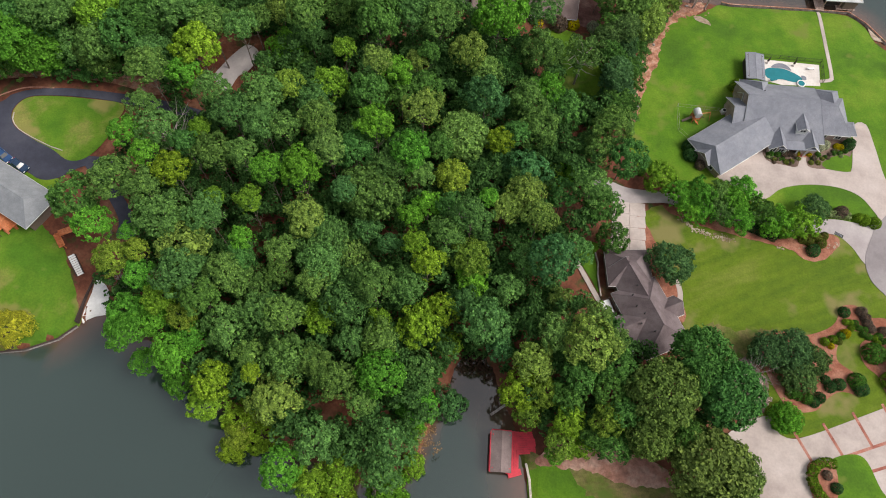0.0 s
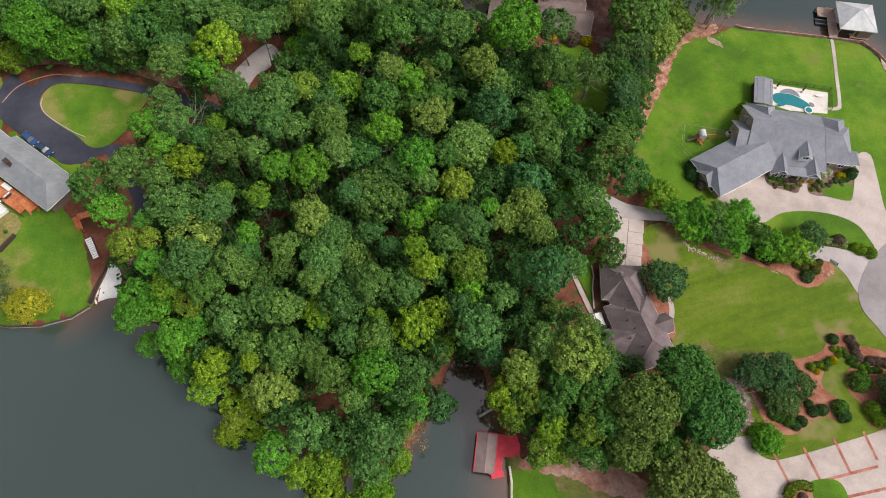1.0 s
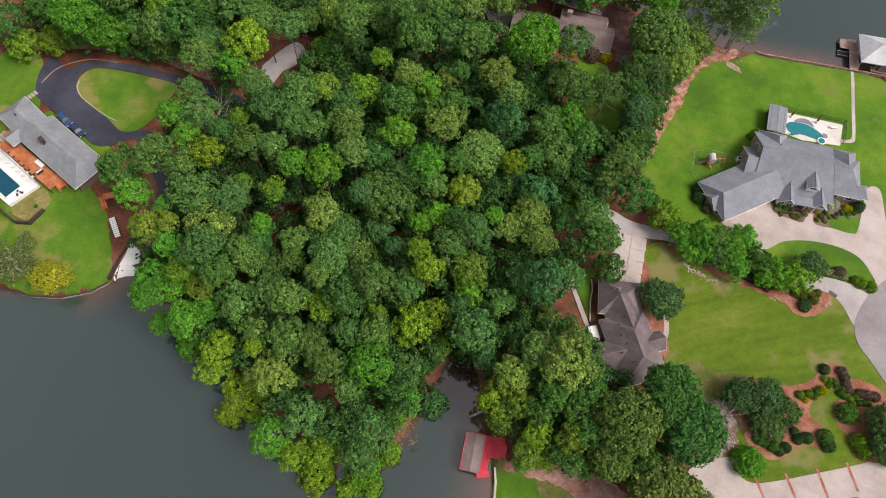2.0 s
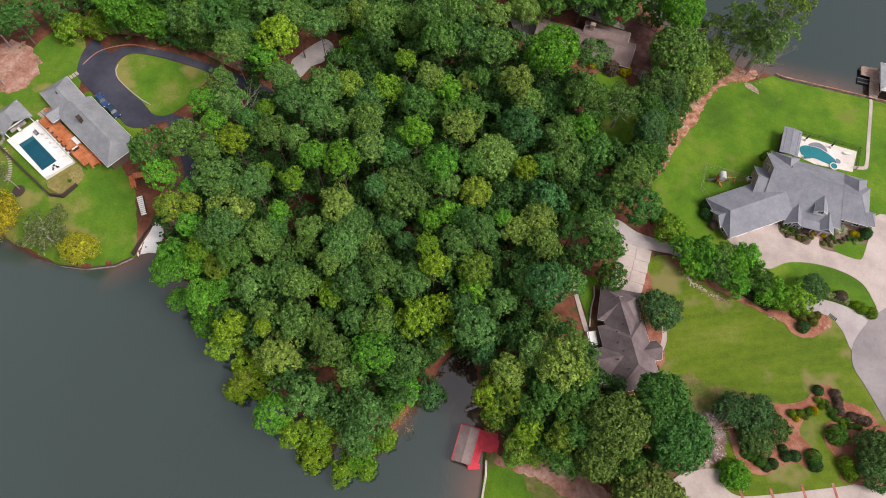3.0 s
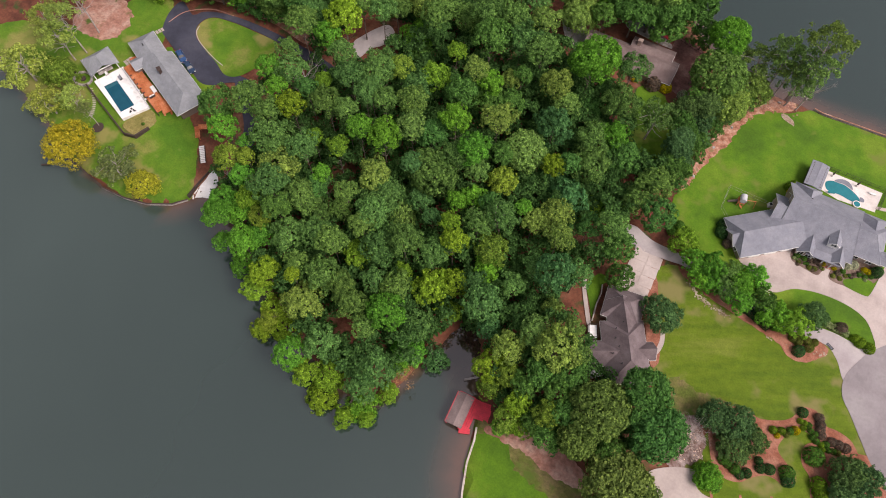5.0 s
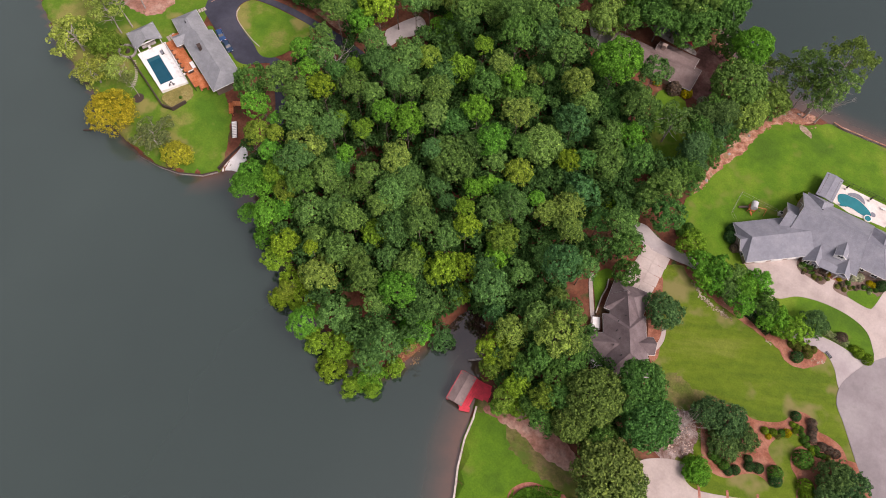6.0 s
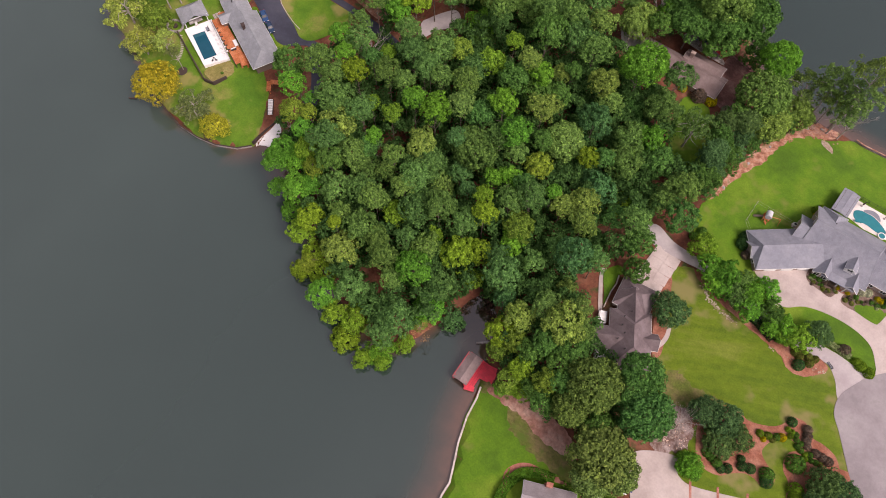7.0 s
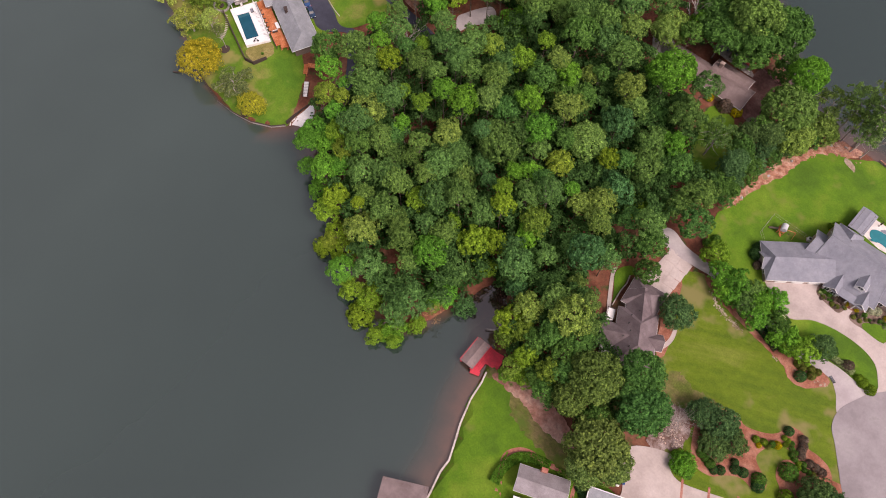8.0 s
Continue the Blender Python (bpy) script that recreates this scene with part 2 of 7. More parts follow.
def smooth_ring(pts, step=1.2):
    """A closed Catmull-Rom ring through the points."""
    n, out = len(pts), []
    for i in range(n):
        p0, p1, p2, p3 = (Vector(pts[(i + k) % n]) for k in (-1, 0, 1, 2))
        m = max(1, min(10, int((p2 - p1).length / step)))
        for j in range(m):
            s = j / m
            out.append(0.5 * (2 * p1 + (p2 - p0) * s + (2 * p0 - 5 * p1 + 4 * p2 - p3) * s * s + (3 * p1 - p0 - 3 * p2 + p3) * s ** 3))
    return [(v.x, v.y) for v in out]


# ---- the lie of the land ----
# the shore of the lakes, round the land
LAKESHORE = [(-600, 900), (-600, 200), (-260, 110), (-180, 60), (-139.7, 37.8), (-125.9, 33.9), (-114.7, 28.5), (-107.7, 25.2), (-95.5, 22.1), (-88.0, 22.3),
    (-81.8, 23.5), (-76.0, 26.3), (-73.1, 29.3), (-70.7, 31.8), (-66.3, 33.0), (-59.5, 29.0), (-53.4, 24.1), (-46.3, 20.4), (-36.4, 14.8), (-30.2, 11.1), (-20.0, 6.7),
    (-10.9, 4.0), (-4.8, 3.5), (-1.3, 8.5), (0.9, 14.1), (2.3, 18.3), (4.2, 23.1), (5.7, 29.0), (7.6, 32.3), (10.2, 32.0), (13.0, 27.4), (15.8, 20.7)]
FAR_SHORE = [(18.3, 15.8), (19.5, 11.0), (20.7, 2.6), (23.3, -3.4), (25.5, -8.6), (26.8, -11.9), (26.9, -15.2), (28.1, -20.1), (28.8, -23.6), (33, -50), (45, -120),
    (60, -900), (900, -900), (900, 200), (400, 180), (160, 125), (125, 118), (111.8, 124.6), (107.3, 131.1), (103.3, 134.6), (94.1, 134.4), (71, 133.6), (65, 134.2),
    (57, 133.7), (48.7, 133.8), (40, 137.6), (34.4, 143), (28, 150), (21.8, 159), (13.4, 166), (0, 190), (-20, 260), (-40, 900)]
LAND = LAKESHORE + FAR_SHORE
LA = np.array(LAND, float)
LB = np.roll(LA, -1, 0)


def inland(x, y):
    """Metres inland from the shore (minus: out in the lake), for arrays."""
    x, y = np.asarray(x, float), np.asarray(y, float)
    best = np.full(x.shape, 1e9)
    inside = np.zeros(x.shape, int)
    for (ax, ay), (bx, by) in zip(LA, LB):
        dx, dy = bx - ax, by - ay
        t = np.clip(((x - ax) * dx + (y - ay) * dy) / (dx * dx + dy * dy), 0, 1)
        best = np.minimum(best, np.hypot(ax + t * dx - x, ay + t * dy - y))
        inside += ((ay > y) != (by > y)) & (x < dx * (y - ay) / (dy if abs(dy) > 1e-9 else 1e-9) + ax)
    return np.where(inside % 2 == 1, best, -best)


def land_height(x, y):
    d = inland(x, y)
    e = np.maximum(d, 0)
    return np.where(d > 0, 0.7 * (1 - np.exp(-e / 0.7)) + 2.9 * (1 - np.exp(-e / 16)), np.maximum(-4, 1.2 * d))


def ground_z(x, y):
    return float(land_height([x], [y])[0])


def spread(lo, hi, step, far):
    core = list(np.arange(lo, hi + 0.01, step))
    d, left, right = step, [], []
    a, b = core[0], core[-1]
    while a > -far:
        d *= 1.5
        a, b = a - d, b + d
        left.insert(0, a)
        right.append(b)
    return np.array(left + core + right)


def sheet(name, xs, ys, heights, material, label):
    gx, gy = np.meshgrid(xs, ys)
    z = heights(gx.ravel(), gy.ravel())
    nx, ny = len(xs), len(ys)
    i = np.arange(nx * ny).reshape(ny, nx)
    faces = np.stack([i[:-1, :-1], i[:-1, 1:], i[1:, 1:], i[1:, :-1]], -1).reshape(-1, 4)
    me = bpy.data.meshes.new(name)
    me.from_pydata(np.stack([gx.ravel(), gy.ravel(), z], 1).tolist(), [], faces.tolist())
    me.materials.append(material)
    for p in me.polygons:
        p.use_smooth = True
    return tagged(new(name, me), label, name, kind="structure"), gx.ravel(), gy.ravel()


XS, YS = spread(-180, 150, 2.0, 3000), spread(-70, 190, 2.0, 3000)
sheet("ground", XS, YS, lambda x, y: land_height(x, y) - 0.1, M_STRAW, "red-brown pine straw and leaf litter over clay soil")
water, wx, wy = sheet("water", XS, YS, lambda x, y: 0 * x, M_WATER, "still murky green-grey lake water, brown in the shallows")
silt = water.data.attributes.new("silt", "FLOAT", "POINT")
reach = np.where((wx > -77) & (wx < -58) & (wy < 40), 6.5, np.where((wx > 8) & (wy < 40), 9.0, np.where(wy > 100, 7.0, np.where(wx < -77, 0.3, 2.4))))
shallow = np.clip(1 + inland(wx, wy) / reach, 0, 1) ** 1.2
silt.data.foreach_set("value", shallow.astype(np.float32))
sky_sheen = water.data.attributes.new("sky_sheen", "FLOAT", "POINT")       # sky reflection as colour: darker in the north arm, brighter to the west
sky_sheen.data.foreach_set("value", np.where(wy > 100, np.clip(0.5 - (wy - 100) / 50, 0, 0.5), np.clip(0.5 - (wx + 10) / 180, 0.5, 1.0)).astype(np.float32))
cove_shade = water.data.attributes.new("cove_shade", "FLOAT", "POINT")       # tree shade and reflection at the head of the cove, as darker colour
cove_shade.data.foreach_set("value", np.clip(1.3 - np.hypot(wx - 8.5, (wy - 29.0) * 0.8) / 8.0, 0, 0.9).astype(np.float32))


def draped(name, ring, lift, material, label, step=2.0, category="", edge=0.0, smooth=True, ragged=0.0):
    """A sheet of ground cover or paving with the given outline, laid on the land; edge: how deep its rim is turned down."""
    ring = smooth_ring(ring, 0.7 if ragged else min(1.2, step * 0.45)) if smooth else list(ring)
    if ragged:
        ring = [(x + ragged * (noise.noise((x * 0.8, y * 0.8, 1.0)) + 0.5 * noise.noise((x * 2.3, y * 2.3, 4.0))), y + ragged * (noise.noise((x * 0.8, y * 0.8, 7.0)) + 0.5 * noise.noise((x * 2.3, y * 2.3, 9.0)))) for x, y in ring]
    xs, ys = [p[0] for p in ring], [p[1] for p in ring]
    verts = [Vector(p) for p in ring]
    loop = [(i, (i + 1) % len(ring)) for i in range(len(ring))]
    ra = np.array(ring)
    rb = np.roll(ra, -1, 0)
    gx, gy = np.meshgrid(np.arange(min(xs), max(xs), step), np.arange(min(ys), max(ys), step))
    gx, gy = gx.ravel(), gy.ravel()
    best, inside = np.full(gx.shape, 1e9), np.zeros(gx.shape, int)
    for (ax, ay), (bx, by) in zip(ra, rb):
        dx, dy = bx - ax, by - ay
        t = np.clip(((gx - ax) * dx + (gy - ay) * dy) / (dx * dx + dy * dy + 1e-9), 0, 1)
        best = np.minimum(best, np.hypot(ax + t * dx - gx, ay + t * dy - gy))
        inside += ((ay > gy) != (by > gy)) & (gx < dx * (gy - ay) / (dy if abs(dy) > 1e-9 else 1e-9) + ax)
    keep = (inside % 2 == 1) & (best > 0.5 * step)
    verts += [Vector((a, b)) for a, b in zip(gx[keep], gy[keep])]
    v, _, faces, *_ = mathutils.geometry.delaunay_2d_cdt(verts, loop, [], 1, 1e-4)
    z = land_height([p.x for p in v], [p.y for p in v]) + lift
    me = bpy.data.meshes.new(name)
    co = [(p.x, p.y, h) for p, h in zip(v, z)]
    count = len(co)
    if edge:
        n = len(ring)
        co += [(co[i][0], co[i][1], co[i][2] - edge) for i in range(n)]
        faces = [list(f) for f in faces] + [[i, (i + 1) % n, count + (i + 1) % n, count + i] for i in range(n)]
    me.from_pydata(co, [], [list(f) for f in faces])
    me.materials.append(material)
    bm = bmesh.new()
    bm.from_mesh(me)
    bmesh.ops.recalc_face_normals(bm, faces=bm.faces)
    if sum(f.normal.z for f in bm.faces) < 0:
        bmesh.ops.reverse_faces(bm, faces=bm.faces)
    bm.to_mesh(me)
    bm.free()
    return tagged(new(name, me), label, category or name, kind="structure")


LAWN_MAIN = [(42.9, 64.3), (44.6, 66.7), (49.1, 68.4), (55.4, 66.4), (64.3, 64.8), (72.7, 64.0), (78.1, 61.1), (83.7, 63.0), (87.3, 65.3), (89.9, 62.8), (92.3, 58.8),
    (92.6, 54.6), (95.2, 51.6), (98.6, 46.4), (101.7, 42.5), (104.0, 40.3), (108.4, 36.6), (84.4, 22.7), (74.1, 20.3), (69.2, 19.7), (64.5, 22.0), (69.2, 39.6), (66.6, 35.6),
    (58.8, 30.4), (55.0, 31.6), (51.4, 40.2), (50.5, 47.1), (48.0, 52.0), (44.9, 58.4)]
LAWN_NORTHEAST = [(70.1, 134.6), (70.5, 132.9), (93.3, 133.79999999999998), (102.4, 132.7), (106.3, 129.2), (110.3, 121.4), (127.2, 112.4), (121.4, 68.0), (104.3, 64.9),
    (94.7, 66.9), (82.3, 67.8), (68.5, 69.3), (46.0, 76.2), (42.0, 82.2), (41.699999999999996, 88.5), (43.4, 94.5), (45.699999999999996, 101.1), (48.3, 108.9), (50.0, 117.1),
    (52.599999999999994, 121.4), (55.699999999999996, 125.6), (62.3, 128.4)]
LAWN_COURT = [(21.2, 116.1), (27.2, 117.3), (31.9, 113.7), (34.6, 108.7), (35.9, 99.8), (32.6, 93.9), (28.9, 93.0), (24.7, 98.9), (22.1, 107.9)]
LAWN_WEST = [(-114.3, 81.8), (-109.3, 72.6), (-105.3, 63.5), (-91.0, 53.4), (-84.4, 48.7), (-80.8, 46.3), (-77.4, 40.9), (-74.2, 34.5), (-72.7, 30.2), (-74.5, 26.3),
    (-81.2, 23.5), (-86.9, 22.0), (-93.1, 23.2), (-101.7, 23.7), (-113.4, 21.9), (-123.0, 29.6), (-128.4, 32.5), (-135.1, 35.3), (-140.7, 37.3), (-146.5, 40.4),
    (-153.3, 44.0), (-158.6, 48.5), (-151.0, 55.9), (-128.0, 64.1), (-126.0, 76.4), (-122.5, 82.7)]
LAWN_LOOP = [(-101.0, 74.6), (-102.2, 78.1), (-100.3, 81.7), (-94.4, 82.9), (-85.9, 83.0), (-77.7, 82.3), (-77.8, 77.2), (-79.1, 71.7), (-81.8, 67.3), (-85.5, 66.2),
    (-90.1, 68.7), (-95.7, 71.1)]
LAWN_STRIP = [(-105.7, 66.3), (-104.5, 67.3), (-100.1, 65.4), (-95.3, 63.1), (-90.2, 60.9), (-86.3, 61.5), (-85.9, 59.4), (-89.0, 58.0), (-94.5, 60.3), (-101.9, 64.6)]
DRIVE_WEST = [(-111.8, 82.9), (-112.8, 77.8), (-110.8, 71.5), (-107.8, 69.3), (-99.3, 65.3), (-95.2, 63.4), (-90.2, 60.9), (-86.4, 61.6), (-81.4, 65.2), (-74.9, 64.9),
    (-71.8, 67.2), (-81.2, 67.8), (-85.5, 66.2), (-90.1, 68.7), (-95.7, 71.1), (-100.6, 73.9), (-102.5, 78.0), (-100.4, 81.9), (-94.5, 83.1), (-86.1, 83.3), (-77.9, 82.7),
    (-66.0, 80.5), (-55.6, 77.9), (-53.7, 80.9), (-66.2, 84.1), (-78.9, 85.3), (-91.2, 85.5), (-100.0, 84.2), (-104.4, 82.1), (-106.0, 80.0)]
DRIVE_WOODS = [(-81.8, 65.8), (-75.6, 59.6), (-70.5, 53.2), (-69.7, 48.9), (-65.8, 49.8), (-68.2, 55.2), (-73.7, 61.5), (-79.4, 67.0)]
COURT_NORTH = [(-58.5, 92.6), (-55.1, 88.4), (-53.9, 89.8), (-52.9, 93.2), (-50.4, 95.9), (-49.3, 100.9), (-52.6, 103.1), (-55.4, 99.9), (-57.6, 95.7)]
COURT_EAST = [(-7.0, 127.9), (-2.3, 120.8), (0.1, 121.9), (1.5, 126.8), (-1.6, 130.5), (-5.4, 131.1)]
DRIVE_ESTATE = [(62.6, 79.4), (73.4, 86.4), (73.5, 83.0), (77.8, 81.9), (80.6, 81.9), (81.4, 85.3), (83.3, 85.5), (83.2, 82.2), (87.3, 81.9), (92.2, 81.6), (93.5, 83.0),
    (95.1, 90.7), (96.3, 95.5), (99.2, 95.8), (100.1, 89.4), (100.9, 80.4), (103.6, 73.3), (106.6, 63.7), (99.9, 61.7), (96.0, 65.7), (97.2, 69.5), (96.3, 71.9),
    (93.7, 75.5), (88.9, 77.2), (82.4, 77.2), (76.3, 75.6), (72.4, 72.6), (69.5, 72.3), (65.9, 74.5), (61.6, 77.0)]
LAWN_FRONT = [(87.3, 82.0), (86.6, 83.5), (89.6, 85.4), (91.4, 86.2), (93.4, 85.8), (93.2, 82.7), (91.8, 81.6)]
BED_FRONT_A = [(73.6, 86.5), (73.5, 83.0), (77.8, 81.9), (80.6, 81.9), (81.4, 85.7), (79.9, 87.1)]
BED_FRONT_B = [(83.9, 87.2), (83.1, 82.3), (87.3, 82.0), (87.1, 83.8), (90.0, 85.7), (93.4, 85.8), (94.6, 90.7), (87.1, 90.6)]
LANE = [(32.7, 73.1), (35.4, 74.0), (40.7, 72.1), (48.9, 71.7), (57.2, 70.4), (67.5, 68.7), (77.3, 68.1), (82.7, 68.4), (88.0, 68.7), (93.4, 68.1), (97.1, 68.0),
    (95.3, 64.8), (92.5, 58.2), (89.7, 62.3), (86.7, 64.8), (82.1, 64.5), (75.3, 64.4), (65.3, 66.1), (56.5, 67.7), (49.7, 69.0), (46.2, 68.7), (37.6, 68.2), (32.5, 70.1)]
ROUNDABOUT = [(92.2, 59.4), (92.6, 54.6), (95.3, 51.0), (98.6, 46.4), (101.7, 42.3), (107.1, 37.3), (114.3, 36.8), (125.4, 54.6), (115.7, 78.3), (103.1, 74.1),
    (96.7, 68.4), (94.6, 65.0)]
APRON = [(37.4, 69.1), (44.6, 68.3), (44.1, 56.8), (36.6, 56.1)]
DRIVE_SOUTH = [(58.4, 14.6), (58.1, 18.7), (62.4, 22.0), (67.4, 23.6), (68.1, 21.0), (69.9, 19.7), (74.4, 20.5), (90.5, 27.4), (107.0, 34.8), (112.5, 29.7), (88.9, 18.9),
    (78.7, 14.9), (72.3, 7.3), (70.4, 1.5), (61.2, 0.6), (62.5, 8.4)]
LAWN_SOUTH = [(76.4, 14.9), (83.7, 17.6), (86.6, 11.6), (89.7, 6.0), (76.9, 4.9)]
LAWN_SHORE = [(20.8, 10.2), (24.6, 11.8), (31.3, 11.2), (36.5, 10.1), (44.0, 9.3), (51.3, 6.2), (56.8, 7.5), (61.9, 3.7), (33.1, -26.4), (29.1, -23.4),
    (27.099999999999998, -19.9), (26.0, -15.0), (25.9, -11.7), (24.599999999999998, -8.4), (22.4, -3.2), (21.1, 2.8)]
BRICK_PATH = [(41.2, -13.9), (39.1, -9.2), (36.3, -4.0), (36.1, -1.3), (38.0, 1.4), (40.8, 2.7), (44.5, 2.9), (49.2, 4.4), (51.2, 3.6), (49.3, 3.2), (45.7, 2.0),
    (42.2, 1.5), (38.9, 0.7), (37.3, -1.6), (37.6, -4.1), (40.1, -8.3), (42.6, -12.7)]
BRICK_PATH_B = [(54.9, -2.2), (53.1, 1.9), (53.0, 4.3), (55.5, 7.1), (59.2, 9.9), (59.7, 9.2), (56.0, 6.4), (54.0, 4.2), (53.9, 2.1), (55.7, -1.6)]
BED_LANE = [(48.9, 68.3), (54.4, 67.5), (64.1, 65.5), (72.6, 64.4), (78.3, 63.1), (83.3, 65.0), (86.4, 64.6), (87.4, 63.3), (85.5, 60.6), (82.7, 58.3), (79.2, 57.9),
    (76.3, 60.0), (70.6, 61.2), (63.4, 62.6), (56.7, 64.1), (50.4, 66.5)]
BED_GARDEN = [(66.5, 35.9), (69.1, 40.1), (73.9, 41.7), (76.7, 40.9), (81.4, 42.7), (83.7, 44.9), (84.8, 47.7), (88.1, 48.4), (90.5, 46.1), (93.6, 46.1), (97.1, 45.0),
    (99.2, 41.4), (94.4, 40.5), (90.2, 41.5), (86.7, 42.7), (83.5, 40.2), (82.3, 36.3), (84.7, 34.2), (87.2, 32.8), (87.2, 30.8), (85.6, 29.1), (83.5, 29.6), (81.2, 29.4),
    (78.5, 27.5), (76.5, 25.5), (72.9, 24.9), (69.9, 26.8)]
BED_GARDEN_B = [(87.3, 37.3), (87.6, 39.8), (89.5, 41.2), (92.4, 41.2), (102.4, 44.1), (107.5, 42.6), (104.3, 32.3), (92.9, 29.0), (90.8, 30.9), (90.0, 33.6),
    (88.2, 35.1)]
DRIVE_SOUTH_EAST = [(83.3, 16.9), (89.1, 20.2), (104.9, 26.3), (106.3, 10.4), (91.4, 4.2), (88.7, 6.4), (86.6, 11.4)]
THIN_GRASS = [(55.3, 39.8), (57.4, 41.8), (62.3, 40.9), (68.1, 41.3), (70.2, 40.8), (65.7, 35.5), (60.3, 31.7), (57.3, 33.1)]
THIN_SHORE = [(27.9, 11.1), (32.4, 12.1), (37.2, 11.6), (45.0, 10.2), (51.1, 6.0), (48.4, 3.3), (42.8, 4.0), (37.3, 4.6), (31.7, 6.1)]
BED_HOUSE = [(42.8, 65.5), (45.3, 61.8), (48.5, 53.8), (51.1, 48.1), (52.0, 41.9), (49.8, 42.4), (45.4, 52.4), (43.3, 56.9)]
CLAY_BANK = [(53.5, 127.2), (51.6, 123.7), (49.4, 118.9), (47.1, 114.6), (45.2, 108.2), (43.5, 101.9), (42.2, 94.5), (42.2, 89.5), (43.4, 90.5), (43.9, 94.0),
    (45.2, 98.0), (47.3, 104.0), (50.0, 110.5), (51.4, 117.5), (53.4, 122.4), (56.0, 125.0)]
CLAY_TOP = [(53.7, 125.4), (54.6, 130.5), (58.0, 133.0), (62.0, 133.4), (64.4, 132.6), (63.2, 130.0), (60.4, 127.6), (57.5, 126.0)]
GRAVEL_PATCH = [(60.2, 126.9), (62.2, 127.4), (64.2, 125.8), (64.4, 124.2), (62.9, 124.6), (61.0, 125.6)]
STONE_LANDING = [(107.8, 130.0), (107.5, 125.3), (110.3, 124.8), (113.1, 128.6), (111.1, 130.7)]
STRAW_PATCH = [(18.2, 10.9), (19.8, 12.8), (22.0, 12.8), (24.2, 11.4), (22.9, 10.3), (21.0, 9.6)]
PAVED_POOL_EAST = [(75.9, 113.6), (90.8, 113.3), (89.9, 106.4), (80.4, 105.7), (75.0, 106.9)]
WALK_DOCK = [(95.2, 134.1), (95.2, 133.2), (94.3, 120.9), (93.9, 111.2), (93.3, 108.4), (89.8, 107.5), (90.0, 108.4), (92.4, 109.0), (93.0, 111.1), (93.4, 120.8),
    (94.4, 133.5)]
RAMP = [(-72.3, 30.2), (-71.7, 36.5), (-71.3, 39.3), (-68.4, 37.2), (-68.1, 32.1)]
BANK_MULCH = [(-80.2, 46.5), (-78.3, 48.7), (-75.5, 46.3), (-72.8, 41.2), (-72.0, 35.6), (-72.0, 30.3), (-72.8, 31.0), (-74.5, 36.1), (-75.9, 40.7)]
DIRT_SHORE = [(21.9, 11.1), (24.7, 14.1), (30.8, 15.4), (38.5, 14.4), (44.9, 12.7), (48.5, 8.9), (46.2, 8.6), (39.6, 8.3), (32.2, 10.1), (25.7, 10.4)]
DIRT_BLOOM = [(59.0, 31.8), (64.0, 34.7), (67.6, 28.4), (65.7, 23.7), (61.2, 21.6), (58.8, 25.7)]
TERRACE_EAST = [(10.2, 136.0), (13.0, 141.2), (21.1, 138.1), (25.6, 134.5), (16.8, 134.6)]
TERRACE_RED = [(25.8, 130.9), (26.0, 139.6), (34.3, 138.3), (36.5, 129.7), (33.4, 118.8), (28.4, 121.9)]
WALK_HOUSE = [(28.6, 54.6), (29.4, 54.9), (30.0, 52.8), (32.1, 48.9), (34.5, 44.4), (33.8, 43.9), (31.2, 48.4), (29.2, 52.3)]
STRIP_HOUSE = [(30.1, 52.9), (30.1, 55.5), (32.1, 58.0), (34.3, 57.0), (33.3, 55.0), (33.6, 52.0), (33.7, 48.8), (34.0, 46.1), (32.5, 49.0)]
WALK_PORCH = [(49.3, 43.3), (50.3, 45.3), (50.6, 47.9), (50.1, 50.7), (50.8, 51.0), (51.7, 48.0), (51.4, 45.2), (50.1, 42.5)]

draped("lawn_main", LAWN_MAIN, 0.05, M_GRASS_STRIPED, "broad mown lawn with pale worn patches", category="lawn", ragged=0.35)
draped("lawn_northeast", LAWN_NORTHEAST, 0.05, M_GRASS, "bright green mown lawn sloping to the lake", category="lawn", ragged=0.45)
draped("lawn_court", LAWN_COURT, 0.05, M_GRASS, "small shaded lawn among the trees", category="lawn", ragged=0.5)
draped("lawn_west", LAWN_WEST, 0.05, M_GRASS_DRY, "patchy yellow-green lawn by the lake", category="lawn", ragged=0.6)
draped("lawn_terrace", [(-101.2, 40.4), (-97.2, 46.8), (-93.9, 45.5), (-93.4, 43.0), (-96.3, 38.7)], 0.12, M_DRYGRASS, "dry tan grass below the pool terrace", category="lawn", step=1.2, ragged=0.3)
draped("lawn_loop", LAWN_LOOP, 0.10, M_GRASS_DRY, "rounded lawn inside the driveway loop", category="lawn")
draped("lawn_strip", LAWN_STRIP, 0.06, M_GRASS, "narrow green strip between house and driveway", category="lawn", step=1.5, ragged=0.3)
draped("lawn_south", LAWN_SOUTH, 0.17, M_GRASS, "small green lawn edged by paving", category="lawn")
draped("lawn_shore", LAWN_SHORE, 0.12, M_GRASS, "green lawn behind the seawall", category="lawn", ragged=0.25)
draped("drive_west", DRIVE_WEST, 0.08, M_ASPHALT, "dark asphalt driveway loop", category="driveway", edge=0.1)
draped("drive_woods", DRIVE_WOODS, 0.09, M_ASPHALT, "dark asphalt lane between trees", category="driveway", edge=0.1)
draped("court_north", COURT_NORTH, 0.08, M_CONCRETE_GREY, "curved grey paved court among pines", category="paving", edge=0.1)
